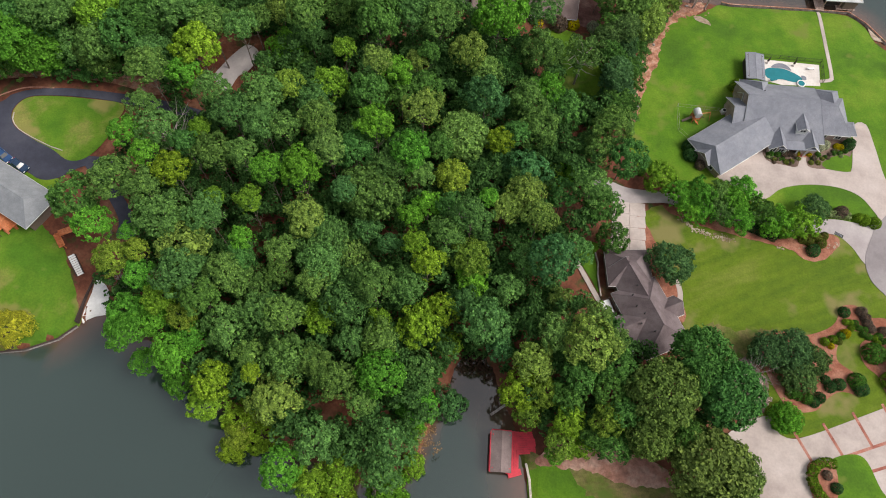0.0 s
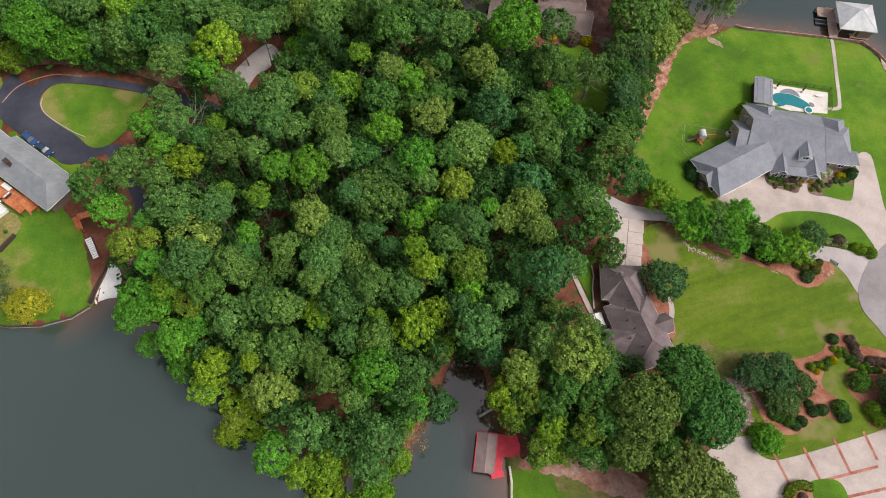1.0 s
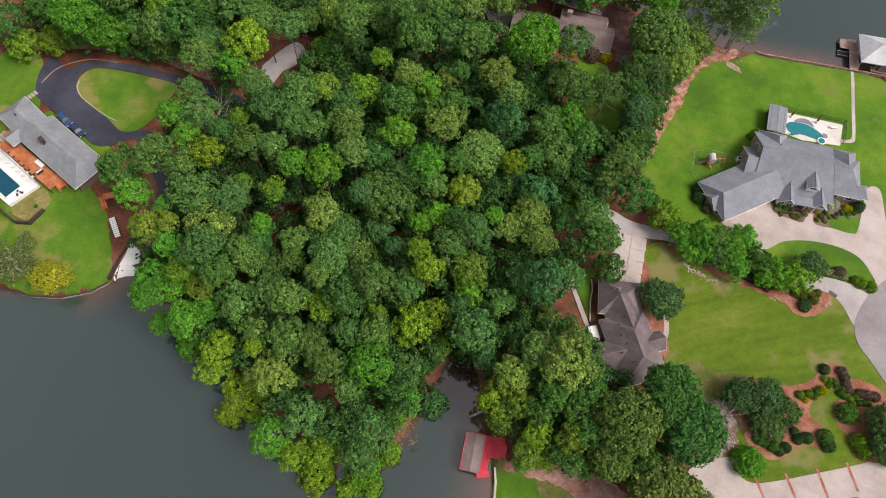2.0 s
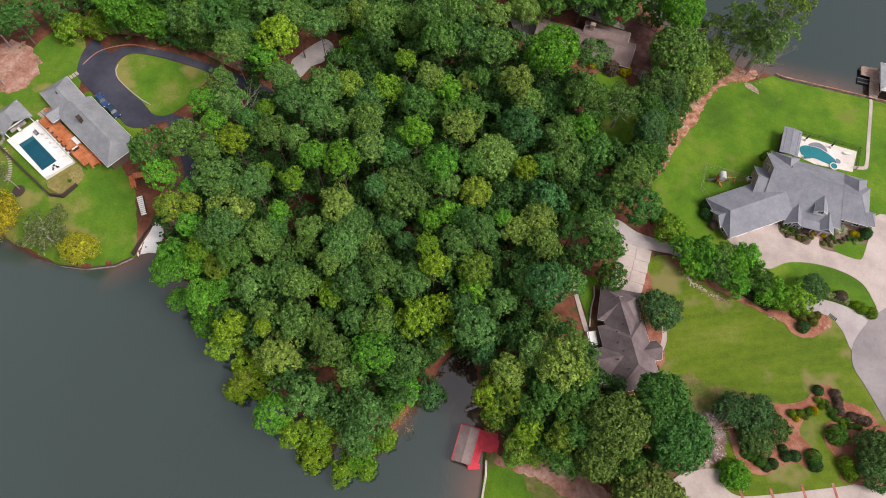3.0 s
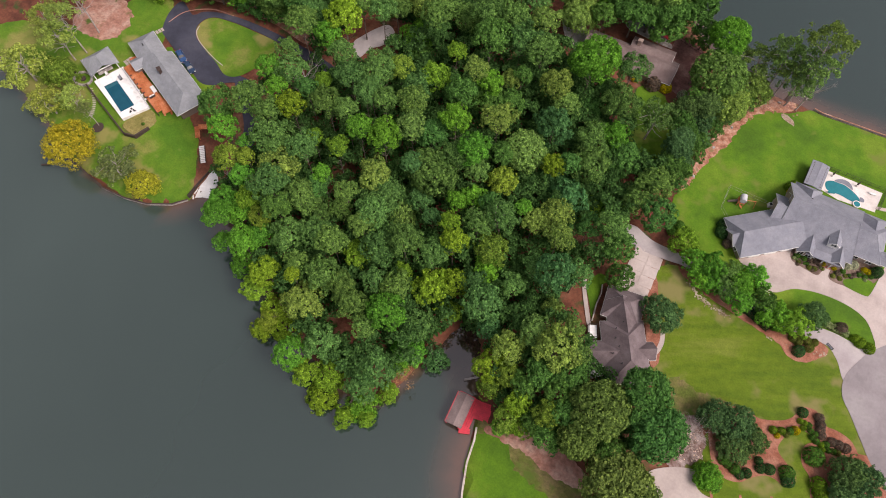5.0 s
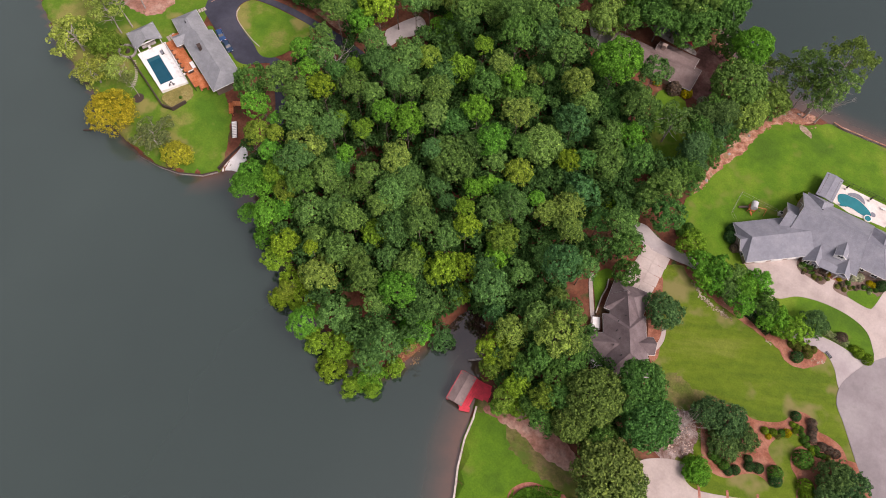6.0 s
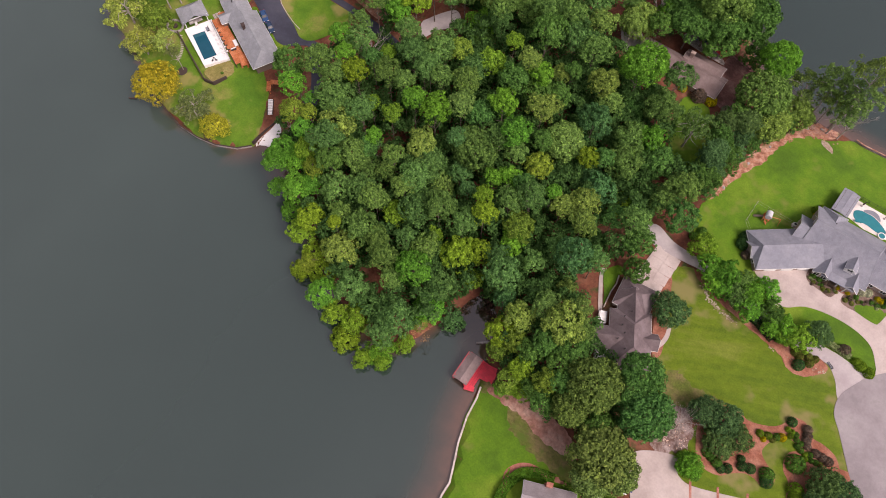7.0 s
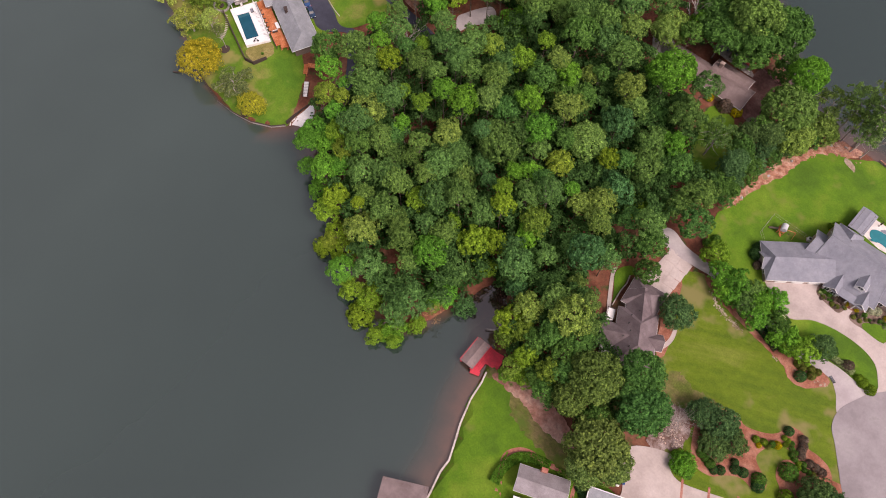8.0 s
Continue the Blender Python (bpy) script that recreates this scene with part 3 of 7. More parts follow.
draped("court_east", COURT_EAST, 0.08, M_CONCRETE_GREY, "grey paved court beside the house", category="paving", edge=0.1)
draped("drive_estate", DRIVE_ESTATE, 0.11, M_CONCRETE, "pale concrete driveway of the large house", category="driveway", edge=0.12)
draped("lawn_front", LAWN_FRONT, 0.17, M_GRASS, "small green lawn before the large house", category="lawn", step=1.5)
draped("bed_front_a", BED_FRONT_A, 0.14, M_BEDMULCH, "mulched planting bed by the entrance", category="flower bed", step=1.5)
draped("bed_front_b", BED_FRONT_B, 0.14, M_BEDMULCH, "mulched planting bed by the porch", category="flower bed", step=1.5)
draped("lane", LANE, 0.10, M_CONCRETE_GREY, "narrow worn concrete lane", category="lane", edge=0.1)
draped("roundabout", ROUNDABOUT, 0.14, M_ROAD, "grey concrete turning circle", category="road", edge=0.15)
draped("apron", APRON, 0.10, M_CONCRETE, "pale concrete garage apron in slabs", category="driveway", edge=0.1, smooth=False)
draped("drive_south", DRIVE_SOUTH, 0.11, M_CONCRETE, "pale concrete driveway with brick bands", category="driveway", edge=0.12)
draped("drive_south_east", DRIVE_SOUTH_EAST, 0.12, M_CONCRETE, "pale concrete forecourt with brick bands", category="driveway", edge=0.12)
draped("thin_grass", THIN_GRASS, 0.08, M_THIN, "thin brownish grass in the shade of trees", category="lawn", step=1.5, ragged=1.2)
draped("thin_grass_shore", THIN_SHORE, 0.14, M_THIN, "thin brownish grass near the trees", category="lawn", step=1.5, ragged=1.2)
draped("brick_path", BRICK_PATH, 0.12, M_BRICKPATH, "curved red brick garden path", category="path", step=1.0)
draped("brick_path_b", BRICK_PATH_B, 0.12, M_BRICKPATH, "curved red brick garden path", category="path", step=1.0)
draped("bed_lane", BED_LANE, 0.14, M_MULCH, "long red mulch bed beside the lane", category="flower bed", ragged=0.3)
draped("bed_garden", BED_GARDEN, 0.12, M_MULCH, "winding red mulch bed with clipped shrubs", category="flower bed", step=1.5)
draped("bed_garden_b", BED_GARDEN_B, 0.12, M_MULCH, "red mulch bed under a dark tree", category="flower bed", step=1.5)
draped("bed_house", BED_HOUSE, 0.10, M_MULCH, "red mulch bed along the house", category="flower bed", step=1.5, ragged=0.3)
draped("clay_top", CLAY_TOP, 0.09, M_CLAY, "washed-out clay under the leaning trees", category="soil", step=1.2, ragged=1.2)
draped("gravel_patch", GRAVEL_PATCH, 0.12, M_GRAVEL, "patch of pale gravel in the grass", category="gravel", step=1.0, ragged=0.5)
draped("stone_landing", STONE_LANDING, 0.12, M_GRAVEL, "pale stone landing at the lawn edge", category="gravel", step=1.0, ragged=0.3)
draped("straw_patch", STRAW_PATCH, 0.12, M_THIN, "patch of pale dry straw by the boathouse", category="soil", step=0.8, ragged=0.6)
draped("clay_bank", CLAY_BANK, 0.10, M_CLAY, "eroded orange clay bank", category="soil", step=1.5, ragged=0.9)
draped("paved_pool_deck", PAVED_POOL_EAST, 0.10, M_DECKPALE, "pale pool deck behind the large house", category="paving", edge=0.15, smooth=False)
draped("walk_dock", WALK_DOCK, 0.12, M_CONCRETE, "narrow concrete walk to the dock", category="path", edge=0.1)
draped("boat_ramp", RAMP, 0.12, M_POOLDECK, "white concrete boat ramp at the shore", category="ramp", edge=0.2)
draped("bank_mulch", BANK_MULCH, 0.10, M_STRAW, "red-brown mulched bank with steps", category="flower bed", step=1.5, ragged=0.5)
draped("dirt_shore", DIRT_SHORE, 0.16, M_DIRT, "bare brown earth under the trees", category="soil", step=1.2, ragged=0.6)
draped("dirt_bloom", DIRT_BLOOM, 0.09, M_BLOSSOM, "bare pale earth with fallen blossom", category="soil", step=1.5, ragged=1.0)
draped("terrace_east", TERRACE_EAST, 0.10, M_STONE, "grey flagstone terrace behind the house", category="terrace", edge=0.1)
draped("terrace_red", TERRACE_RED, 0.10, M_YARD, "red-brown straw yard with a fence", category="yard", ragged=0.6)
draped("walk_house", WALK_HOUSE, 0.12, M_CONCRETE, "narrow stepped concrete walk", category="path", step=1.0)
draped("lawn_strip_house", STRIP_HOUSE, 0.06, M_GRASS, "small shaded strip of grass beside the house", category="lawn", step=1.2, ragged=0.2)
draped("walk_porch", WALK_PORCH, 0.14, M_CONCRETE, "curved pale walk to the porch", category="path", step=1.0)


def seawall(points, label, top=0.75, wide=0.45, cap_mat=None):
    """A low concrete wall with a pale cap along the shore."""
    wall = thing("seawall", points[0][0], points[0][1], 0, label, "seawall", kind="structure")
    bm, cap = bmesh.new(), bmesh.new()
    ox, oy = points[0]
    for i, ((ax, ay), (bx, by)) in enumerate(zip(points, points[1:])):
        length, turn = math.hypot(bx - ax, by - ay), math.degrees(math.atan2(by - ay, bx - ax))
        box(bm, (ax + bx) / 2 - ox, (ay + by) / 2 - oy, top / 2 - 0.7, length + 0.12, 0.28, top + 1.0, turn)
        box(cap, (ax + bx) / 2 - ox, (ay + by) / 2 - oy, top + 0.012 * (i % 2), length + 0.3, wide, 0.16, turn, 0.03)
    part("wall", bm, M_STONE, wall)
    part("cap", cap, cap_mat or M_SEAWALL, wall)


seawall([(20.2, 10.6), (20.9, 8.0), (21.5, 2.8), (23.3, -3.4), (25.5, -8.6), (26.8, -11.9), (26.9, -15.2), (28.1, -20.1), (28.8, -23.6), (33, -50)], "low concrete seawall with a pale cap below the lawn")
seawall([(-107.7, 25.2), (-95.5, 22.1), (-88.0, 22.3), (-81.8, 23.5), (-76.0, 26.3), (-73.1, 29.3)], "dark low seawall round the grassy point", wide=0.35, cap_mat=M_DARKWOOD)
seawall([(69.0, 134.2), (71.1, 133.7), (94.1, 134.4), (103.3, 134.6), (107.3, 131.1), (111.8, 124.6)], "low concrete seawall below the bright lawn", wide=0.3, cap_mat=M_CLAY)



# ---- houses ----
def wing(house, cx, cy, length, width, turn, base, eave, ridge, hip0=0.0, hip1=0.0, over=0.5, wall=None, roof=None, trim=True, label="", walls=True):
    """One wing of a house: walls with gables where the roof has no hip, and a thick roof with overhanging eaves."""
    o = house.matrix_basis.translation
    place = Matrix.Translation((cx - o.x, cy - o.y, -o.z)) @ Matrix.Rotation(radians(turn), 4, "Z")
    hl, hw = length / 2, width / 2
    slope = (ridge - eave) / hw
    bm = bmesh.new()
    base = base if walls else eave + 0.7
    low = [bm.verts.new(place @ Vector((u, v, base - 0.8))) for u, v in ((-hl, -hw), (hl, -hw), (hl, hw), (-hl, hw))]
    top = [bm.verts.new(place @ Vector((u, v, eave))) for u, v in ((-hl, -hw), (hl, -hw), (hl, hw), (-hl, hw))]
    for i in range(4):
        bm.faces.new((low[i], low[(i + 1) % 4], top[(i + 1) % 4], top[i]))
    for end, a, b, hip in ((-hl, 3, 0, hip0), (hl, 1, 2, hip1)):
        if hip == 0:
            bm.faces.new((top[a], top[b], bm.verts.new(place @ Vector((end, 0, ridge - 0.1)))))
    if walls:
        part("wall", bm, wall or M_BRICK, house)
    else:
        bm.free()
    bm = bmesh.new()
    el, ew, ez = hl + over, hw + over, eave - over * slope
    r0, r1 = -el + (hip0 + over if hip0 else 0), el - (hip1 + over if hip1 else 0)
    pts = [(-el, -ew, ez), (el, -ew, ez), (el, ew, ez), (-el, ew, ez), (r0, 0, ridge), (r1, 0, ridge)]
    t = [bm.verts.new(place @ Vector(p)) for p in pts]
    b = [bm.verts.new(place @ Vector((p[0], p[1], p[2] - 0.22))) for p in pts]
    for s, flip in ((t, False), (b, True)):
        quads = [(s[0], s[1], s[5], s[4]), (s[2], s[3], s[4], s[5])]
        if hip0:
            quads.append((s[3], s[0], s[4]))
        if hip1:
            quads.append((s[1], s[2], s[5]))
        for q in quads:
            bm.faces.new(tuple(reversed(q)) if flip else q)
    rim = [(0, 1), (2, 3)] + ([(3, 0)] if hip0 else [(3, 4), (4, 0)]) + ([(1, 2)] if hip1 else [(1, 5), (5, 2)])
    for i, j in rim:
        bm.faces.new((t[i], b[i], b[j], t[j]))
    bmesh.ops.recalc_face_normals(bm, faces=bm.faces)
    r = part("roof", bm, roof or M_SLATE, house, label)
    caps = [(4, 5)] + ([(0, 4), (3, 4)] if hip0 else []) + ([(1, 5), (2, 5)] if hip1 else [])
    for i, j in caps:
        p, q = place @ Vector(pts[i]), place @ Vector(pts[j])
        part("ridge_cap", rod(bmesh.new(), p, q, 0.055, sides=5), roof or M_SLATE, r)
    if trim:
        for i, j in rim:
            p, q = place @ Vector(pts[i]), place @ Vector(pts[j])
            d = Vector((0, 0, -0.1))
            part("gutter", rod(bmesh.new(), p + d, q + d, 0.07, sides=4), M_TRIM, r, "white eaves gutter")
    return place


def window(house, place, u, v, z, width, height, side):
    """A framed window on a wing's wall; side: degrees of the wall's outward direction in the wing's frame."""
    m = place @ Matrix.Translation((u, v, z)) @ Matrix.Rotation(radians(side), 4, "Z")
    bm = bmesh.new()
    for du, dz, su, sz in ((0, height / 2, width + 0.2, 0.12), (0, -height / 2, width + 0.2, 0.12), (-width / 2, 0, 0.12, height), (width / 2, 0, 0.12, height), (0, 0, 0.06, height)):
        bmesh.ops.create_cube(bm, size=1.0, matrix=m @ Matrix.Translation((du, -0.04, dz)) @ Matrix.Diagonal((su, 0.16, sz, 1)))
    frame_ob = part("window", bm, M_TRIM, house)
    bm = bmesh.new()
    bmesh.ops.create_cube(bm, size=1.0, matrix=m @ Matrix.Translation((0, -0.01, 0)) @ Matrix.Diagonal((width, 0.06, height, 1)))
    part("pane", bm, M_GLASS, frame_ob)


def chimney(house, x, y, z0, z1, sx, sy, turn, material, label=""):
    o = house.matrix_basis.translation
    c = part("chimney", boxed(x - o.x, y - o.y, (z0 + z1) / 2 - o.z, sx, sy, z1 - z0, turn, 0.03), material, house, label)
    part("chimney_cap", boxed(x - o.x, y - o.y, z1 - o.z + 0.06, sx + 0.2, sy + 0.2, 0.14, turn), material, c)


def vent(house, x, y, z):
    o = house.matrix_basis.translation
    part("roof_vent", rod(bmesh.new(), (x - o.x, y - o.y, z - o.z - 0.4), (x - o.x, y - o.y, z - o.z + 0.35), 0.14, 0.14, 8), M_IRON, house)


def garage_door(house, place, u, v, z, width, height):
    m = place @ Matrix.Translation((u, v, z))
    d = bmesh.new()
    bmesh.ops.create_cube(d, size=1.0, matrix=m @ Matrix.Translation((0, -0.05, 0)) @ Matrix.Diagonal((width, 0.14, height, 1)))
    door = part("garage_door", d, M_TRIM, house)
    for k in range(4):
        p = bmesh.new()
        bmesh.ops.create_cube(p, size=1.0, matrix=m @ Matrix.Translation((0, -0.13, -height / 2 + height * (k + 0.5) / 4)) @ Matrix.Diagonal((width * 0.94, 0.05, height / 4 * 0.86, 1)))
        part("panel", p, M_TRIM, door)


estate = thing("house", 79, 92, 3.4, "large brick house with steep slate-grey roofs", "house")
E1 = wing(estate, 66.2, 87.0, 20.5, 10.2, 37.5, 3.4, 6.4, 8.9, 1.6, 0)
E2 = wing(estate, 76.7, 95.0, 18.2, 15.2, 0.0, 3.4, 6.4, 11.5, 0, 2.2)
E3 = wing(estate, 87.6, 95.2, 9.4, 10.0, 0.0, 3.4, 6.4, 9.75, 0, 3.6)
E12 = wing(estate, 88.6, 99.2, 6.4, 5.6, 90.0, 3.4, 6.4, 8.6, 0, 2.4)
E9 = wing(estate, 92.0, 92.2, 4.2, 3.0, 1.0, 3.4, 6.2, 7.6, 0, 1.4)
E4 = wing(estate, 71.8, 99.4, 8.2, 5.8, 90.0, 3.4, 6.4, 9.2, 0, 2.8)
E5 = wing(estate, 68.4, 92.8, 6.8, 9.6, 0.0, 3.4, 6.4, 9.7)
E10 = wing(estate, 59.1, 81.7, 3.8, 3.8, 37.5, 3.4, 6.4, 8.0)
E11 = wing(estate, 70.2, 97.6, 4.4, 4.0, 0.0, 3.4, 6.4, 8.6)
E6 = wing(estate, 75.4, 87.5, 5.2, 3.5, 92.0, 3.4, 6.3, 7.8)
E7 = wing(estate, 82.7, 87.8, 5.0, 3.4, 92.0, 3.4, 6.3, 7.8)
E8 = wing(estate, 80.2, 90.2, 3.6, 2.3, 92.0, 7.4, 8.9, 9.8, over=0.3, wall=M_TRIM)
for u in (-6.0, -1.6, 2.8):
    garage_door(estate, E1, u, -5.1, 4.9, 3.0, 2.4)
window(estate, E8, -1.8, 0, 8.4, 1.4, 0.9, -90)
for v in (-1.2, 1.2):
    window(estate, E6, -2.6, v * 0.8, 5.2, 1.3, 1.6, -90)
for u in (-0.4, 3.0):
    window(estate, E3, u, -5.05, 5.0, 1.4, 1.5, 0)
for v in (-2.4, 2.4):
    window(estate, E1, -10.25, v, 5.0, 1.5, 1.5, -90)
porch = part("porch_floor", boxed(0.3, -6.3, 0.15, 9.6, 2.4, 0.3, 2.0), M_BRICKPATH, estate, "red brick porch floor")
for u in (-2.2, 0.4, 2.6):
    part("porch_column", rod(bmesh.new(), (0.6 + u, -7.2, 0.2), (0.6 + u, -7.2, 3.0), 0.16, sides=10), M_TRIM, estate)
part("front_door", boxed(3.4, -5.0, 1.3, 1.6, 0.12, 2.4, 2.0), M_DECKWOOD, estate, "stained wooden front door")
part("porch_eave", boxed(0.5, -6.4, 3.0, 8.6, 2.4, 0.2, 2.0), M_SLATE, estate)
vent(estate, 72.0, 98.0, 9.4)
vent(estate, 73.0, 97.0, 9.6)

cottage = thing("house", 41, 44, 3.6, "brown-grey shingled lake house among trees", "house")
C1 = wing(cottage, 39.6, 51.3, 8.4, 7.2, 6.0, 3.6, 6.4, 9.3, 3.6, 3.6, roof=M_SHINGLE_BROWN)
C2 = wing(cottage, 43.8, 40.8, 14.0, 9.4, -63.0, 3.6, 6.4, 9.8, 4.2, 4.2, roof=M_SHINGLE_BROWN)
C3 = wing(cottage, 39.5, 38.3, 7.4, 5.0, 27.0, 3.6, 6.4, 8.4, roof=M_SHINGLE_BROWN)
C5 = wing(cottage, 40.6, 47.6, 9.6, 6.2, -62.0, 3.6, 6.4, 9.2, roof=M_SHINGLE_BROWN)
C4 = wing(cottage, 47.4, 42.9, 4.6, 3.4, 27.0, 3.6, 6.2, 8.0, roof=M_SHINGLE_BROWN)
for x, y, z in ((40.5, 46.4, 8.6), (39.6, 44.4, 8.4), (41.6, 40.4, 9.2), (41.0, 38.4, 8.6), (43.6, 37.0, 9.0), (40.2, 42.0, 8.7)):
    vent(cottage, x, y, z)

lodge = thing("house", -96, 58, 3.6, "pale grey shingled lake house with orange deck", "house")
L1 = wing(lodge, -93.9, 56.0, 18.8, 7.4, -26.0, 3.6, 7.0, 9.2, 0, 2.4, over=0.9, roof=M_SHINGLE_LIGHT, wall=M_STUCCO)
L2 = wing(lodge, -107.2, 62.2, 10.2, 6.2, -28.5, 3.6, 6.5, 8.2, 3.0, 0, over=0.8, roof=M_SHINGLE_LIGHT, wall=M_STUCCO)
L3 = wing(lodge, -106.7, 58.8, 6.2, 3.4, 62.0, 3.6, 5.9, 6.9, over=0.4, roof=M_SHINGLE_LIGHT, wall=M_STUCCO)
chimney(lodge, -98.0, 56.4, 7.0, 9.6, 1.3, 0.9, -30, M_DARKWOOD, "dark clad chimney")
vent(lodge, -92.3, 55.0, 8.6)
vent(lodge, -107.9, 61.7, 8.6)
for u in (-7, -3, 1, 5):
    window(lodge, L1, u, -3.7, 5.4, 1.8, 1.8, 0)

for u in (-2.6, 2.4):
    window(cottage, C1, u, 3.6, 5.2, 1.4, 1.5, 180)
for u in (-4.6, 5.0):
    window(cottage, C2, u, -4.7, 5.2, 1.6, 1.7, 0)
part("front_door", boxed(6.9, -1.8, 1.5, 1.2, 0.14, 2.3, -10), M_DECKWOOD, cottage, "stained wooden front door")
part("doorstep", boxed(7.0, -2.3, 0.3, 2.2, 1.0, 0.3, -10, 0.03), M_CONCRETE, cottage)

rancher = thing("house", 16, 124, 3.0, "long low house with weathered brown-pink roof", "house")
R1 = wing(rancher, 15.3, 123.2, 26.0, 7.6, -1.0, 3.0, 5.8, 8.2, roof=M_SHINGLE_RANCH)
R2 = wing(rancher, 20.5, 127.3, 11.5, 6.0, -1.0, 3.0, 5.8, 7.4, roof=M_SHINGLE_RANCH)
chimney(rancher, 16.3, 127.0, 5.0, 8.8, 1.2, 0.9, 0, M_BRICK)
for u in (-9, -4, 2, 8):
    window(rancher, R1, u, -3.8, 4.6, 1.5, 1.3, 0)

villa = thing("house", 47, -6, 2.6, "grey-brown shingled lakefront house with a pale terrace roof", "house")
V1 = wing(villa, 47.1, -2.4, 11.2, 5.2, 22.0, 2.6, 5.8, 7.2, 0, 0, roof=M_SHINGLE_GREY)
chimney(villa, 45.4, 0.4, 3.0, 8.0, 1.3, 0.9, 22, M_BRICKPATH, "red brick chimney")
part("terrace_roof", boxed(2.4, -3.4, 2.9, 10.4, 6.4, 0.4, 22, 0.04), M_POOLDECK, villa, "pale flat terrace roof")
part("wall", boxed(2.4, -3.4, 1.0, 9.8, 6.0, 3.6, 22), M_BRICK, villa)

for u in (-3.6, 0.0, 3.6):
    window(villa, V1, u, 2.6, 4.4, 1.4, 1.4, 180)

garage = thing("garage", 61.0, 2.6, 3.0, "flat grey-roofed garage with white edges", "garage")
part("wall", boxed(0, 0, 1.2, 8.4, 7.4, 3.4, 22), M_BRICKPATH, garage)
part("roof", boxed(0, 0, 3.0, 8.8, 7.8, 0.24, 22), M_SHINGLE_LIGHT, garage)
for u, v, sx, sy in ((0, 3.9, 8.9, 0.2), (0, -3.9, 8.9, 0.2), (4.4, 0, 0.2, 7.9), (-4.4, 0, 0.2, 7.9)):
    a = radians(22)
    part("parapet", boxed(u * math.cos(a) - v * math.sin(a), u * math.sin(a) + v * math.cos(a), 3.2, sx, sy, 0.3, 22), M_TRIM, garage)



# ---- trees ----
LEAF_COLOURS = {
    "P": (0.126, 0.255, 0.070), "D": (0.094, 0.226, 0.056), "G": (0.132, 0.345, 0.044), "Y": (0.200, 0.350, 0.038), "O": (0.410, 0.400, 0.042), "K": (0.212, 0.325, 0.050),
    "L": (0.190, 0.315, 0.080), "T": (0.092, 0.232, 0.082), "Q": (0.142, 0.240, 0.066), "S": (0.098, 0.195, 0.072), "R": (0.414, 0.276, 0.152), "B": (0.175, 0.225, 0.090),
    "E": (0.205, 0.300, 0.084), "A": (0.310, 0.410, 0.100), "W": (0.120, 0.235, 0.070), "V": (0.165, 0.275, 0.075),
}
TREE_WORDS = {
    "P": "tall loblolly pine with a grey-green needle crown", "D": "dark green broadleaf tree with a dense crown", "G": "bright green broadleaf tree with a full crown",
    "Y": "yellow-green broadleaf tree with a loose crown", "O": "golden yellow leafy tree near the water", "K": "olive yellow broadleaf tree with a loose crown", "L": "light olive green tree with an open crown",
    "T": "blue-green broadleaf tree with a dense crown", "Q": "very large pine with a broad round crown", "S": "dark grey-green spreading ornamental tree",
    "E": "light olive oak with a broad loose crown", "A": "tall sparse tree with a bare pale trunk", "W": "airy weeping tree with pale branches over the lawn",
    "V": "tall wispy pine on the eroded bank", "R": "small pinkish dry tree at the cove", "B": "thin half-bare tree with sparse leaves",
}


def spray(verts, faces, c, n, size, rng):
    """One leaf spray: a folded four-cornered blade facing about n."""
    n = n.normalized()
    a = n.cross(Vector((rng.uniform(-1, 1), rng.uniform(-1, 1), rng.uniform(-1, 1))))
    if a.length < 1e-3:
        a = n.orthogonal()
    a.normalize()
    b = n.cross(a)
    s, l = size * rng.uniform(0.6, 1.1), size * rng.uniform(0.8, 1.4)
    i = len(verts)
    verts += [c - a * l * 0.5, c + b * s * 0.45 + n * size * 0.12, c + a * l * 0.5 - n * size * 0.15, c - b * s * 0.45 + n * size * 0.05]
    faces.append((i, i + 1, i + 2, i + 3))


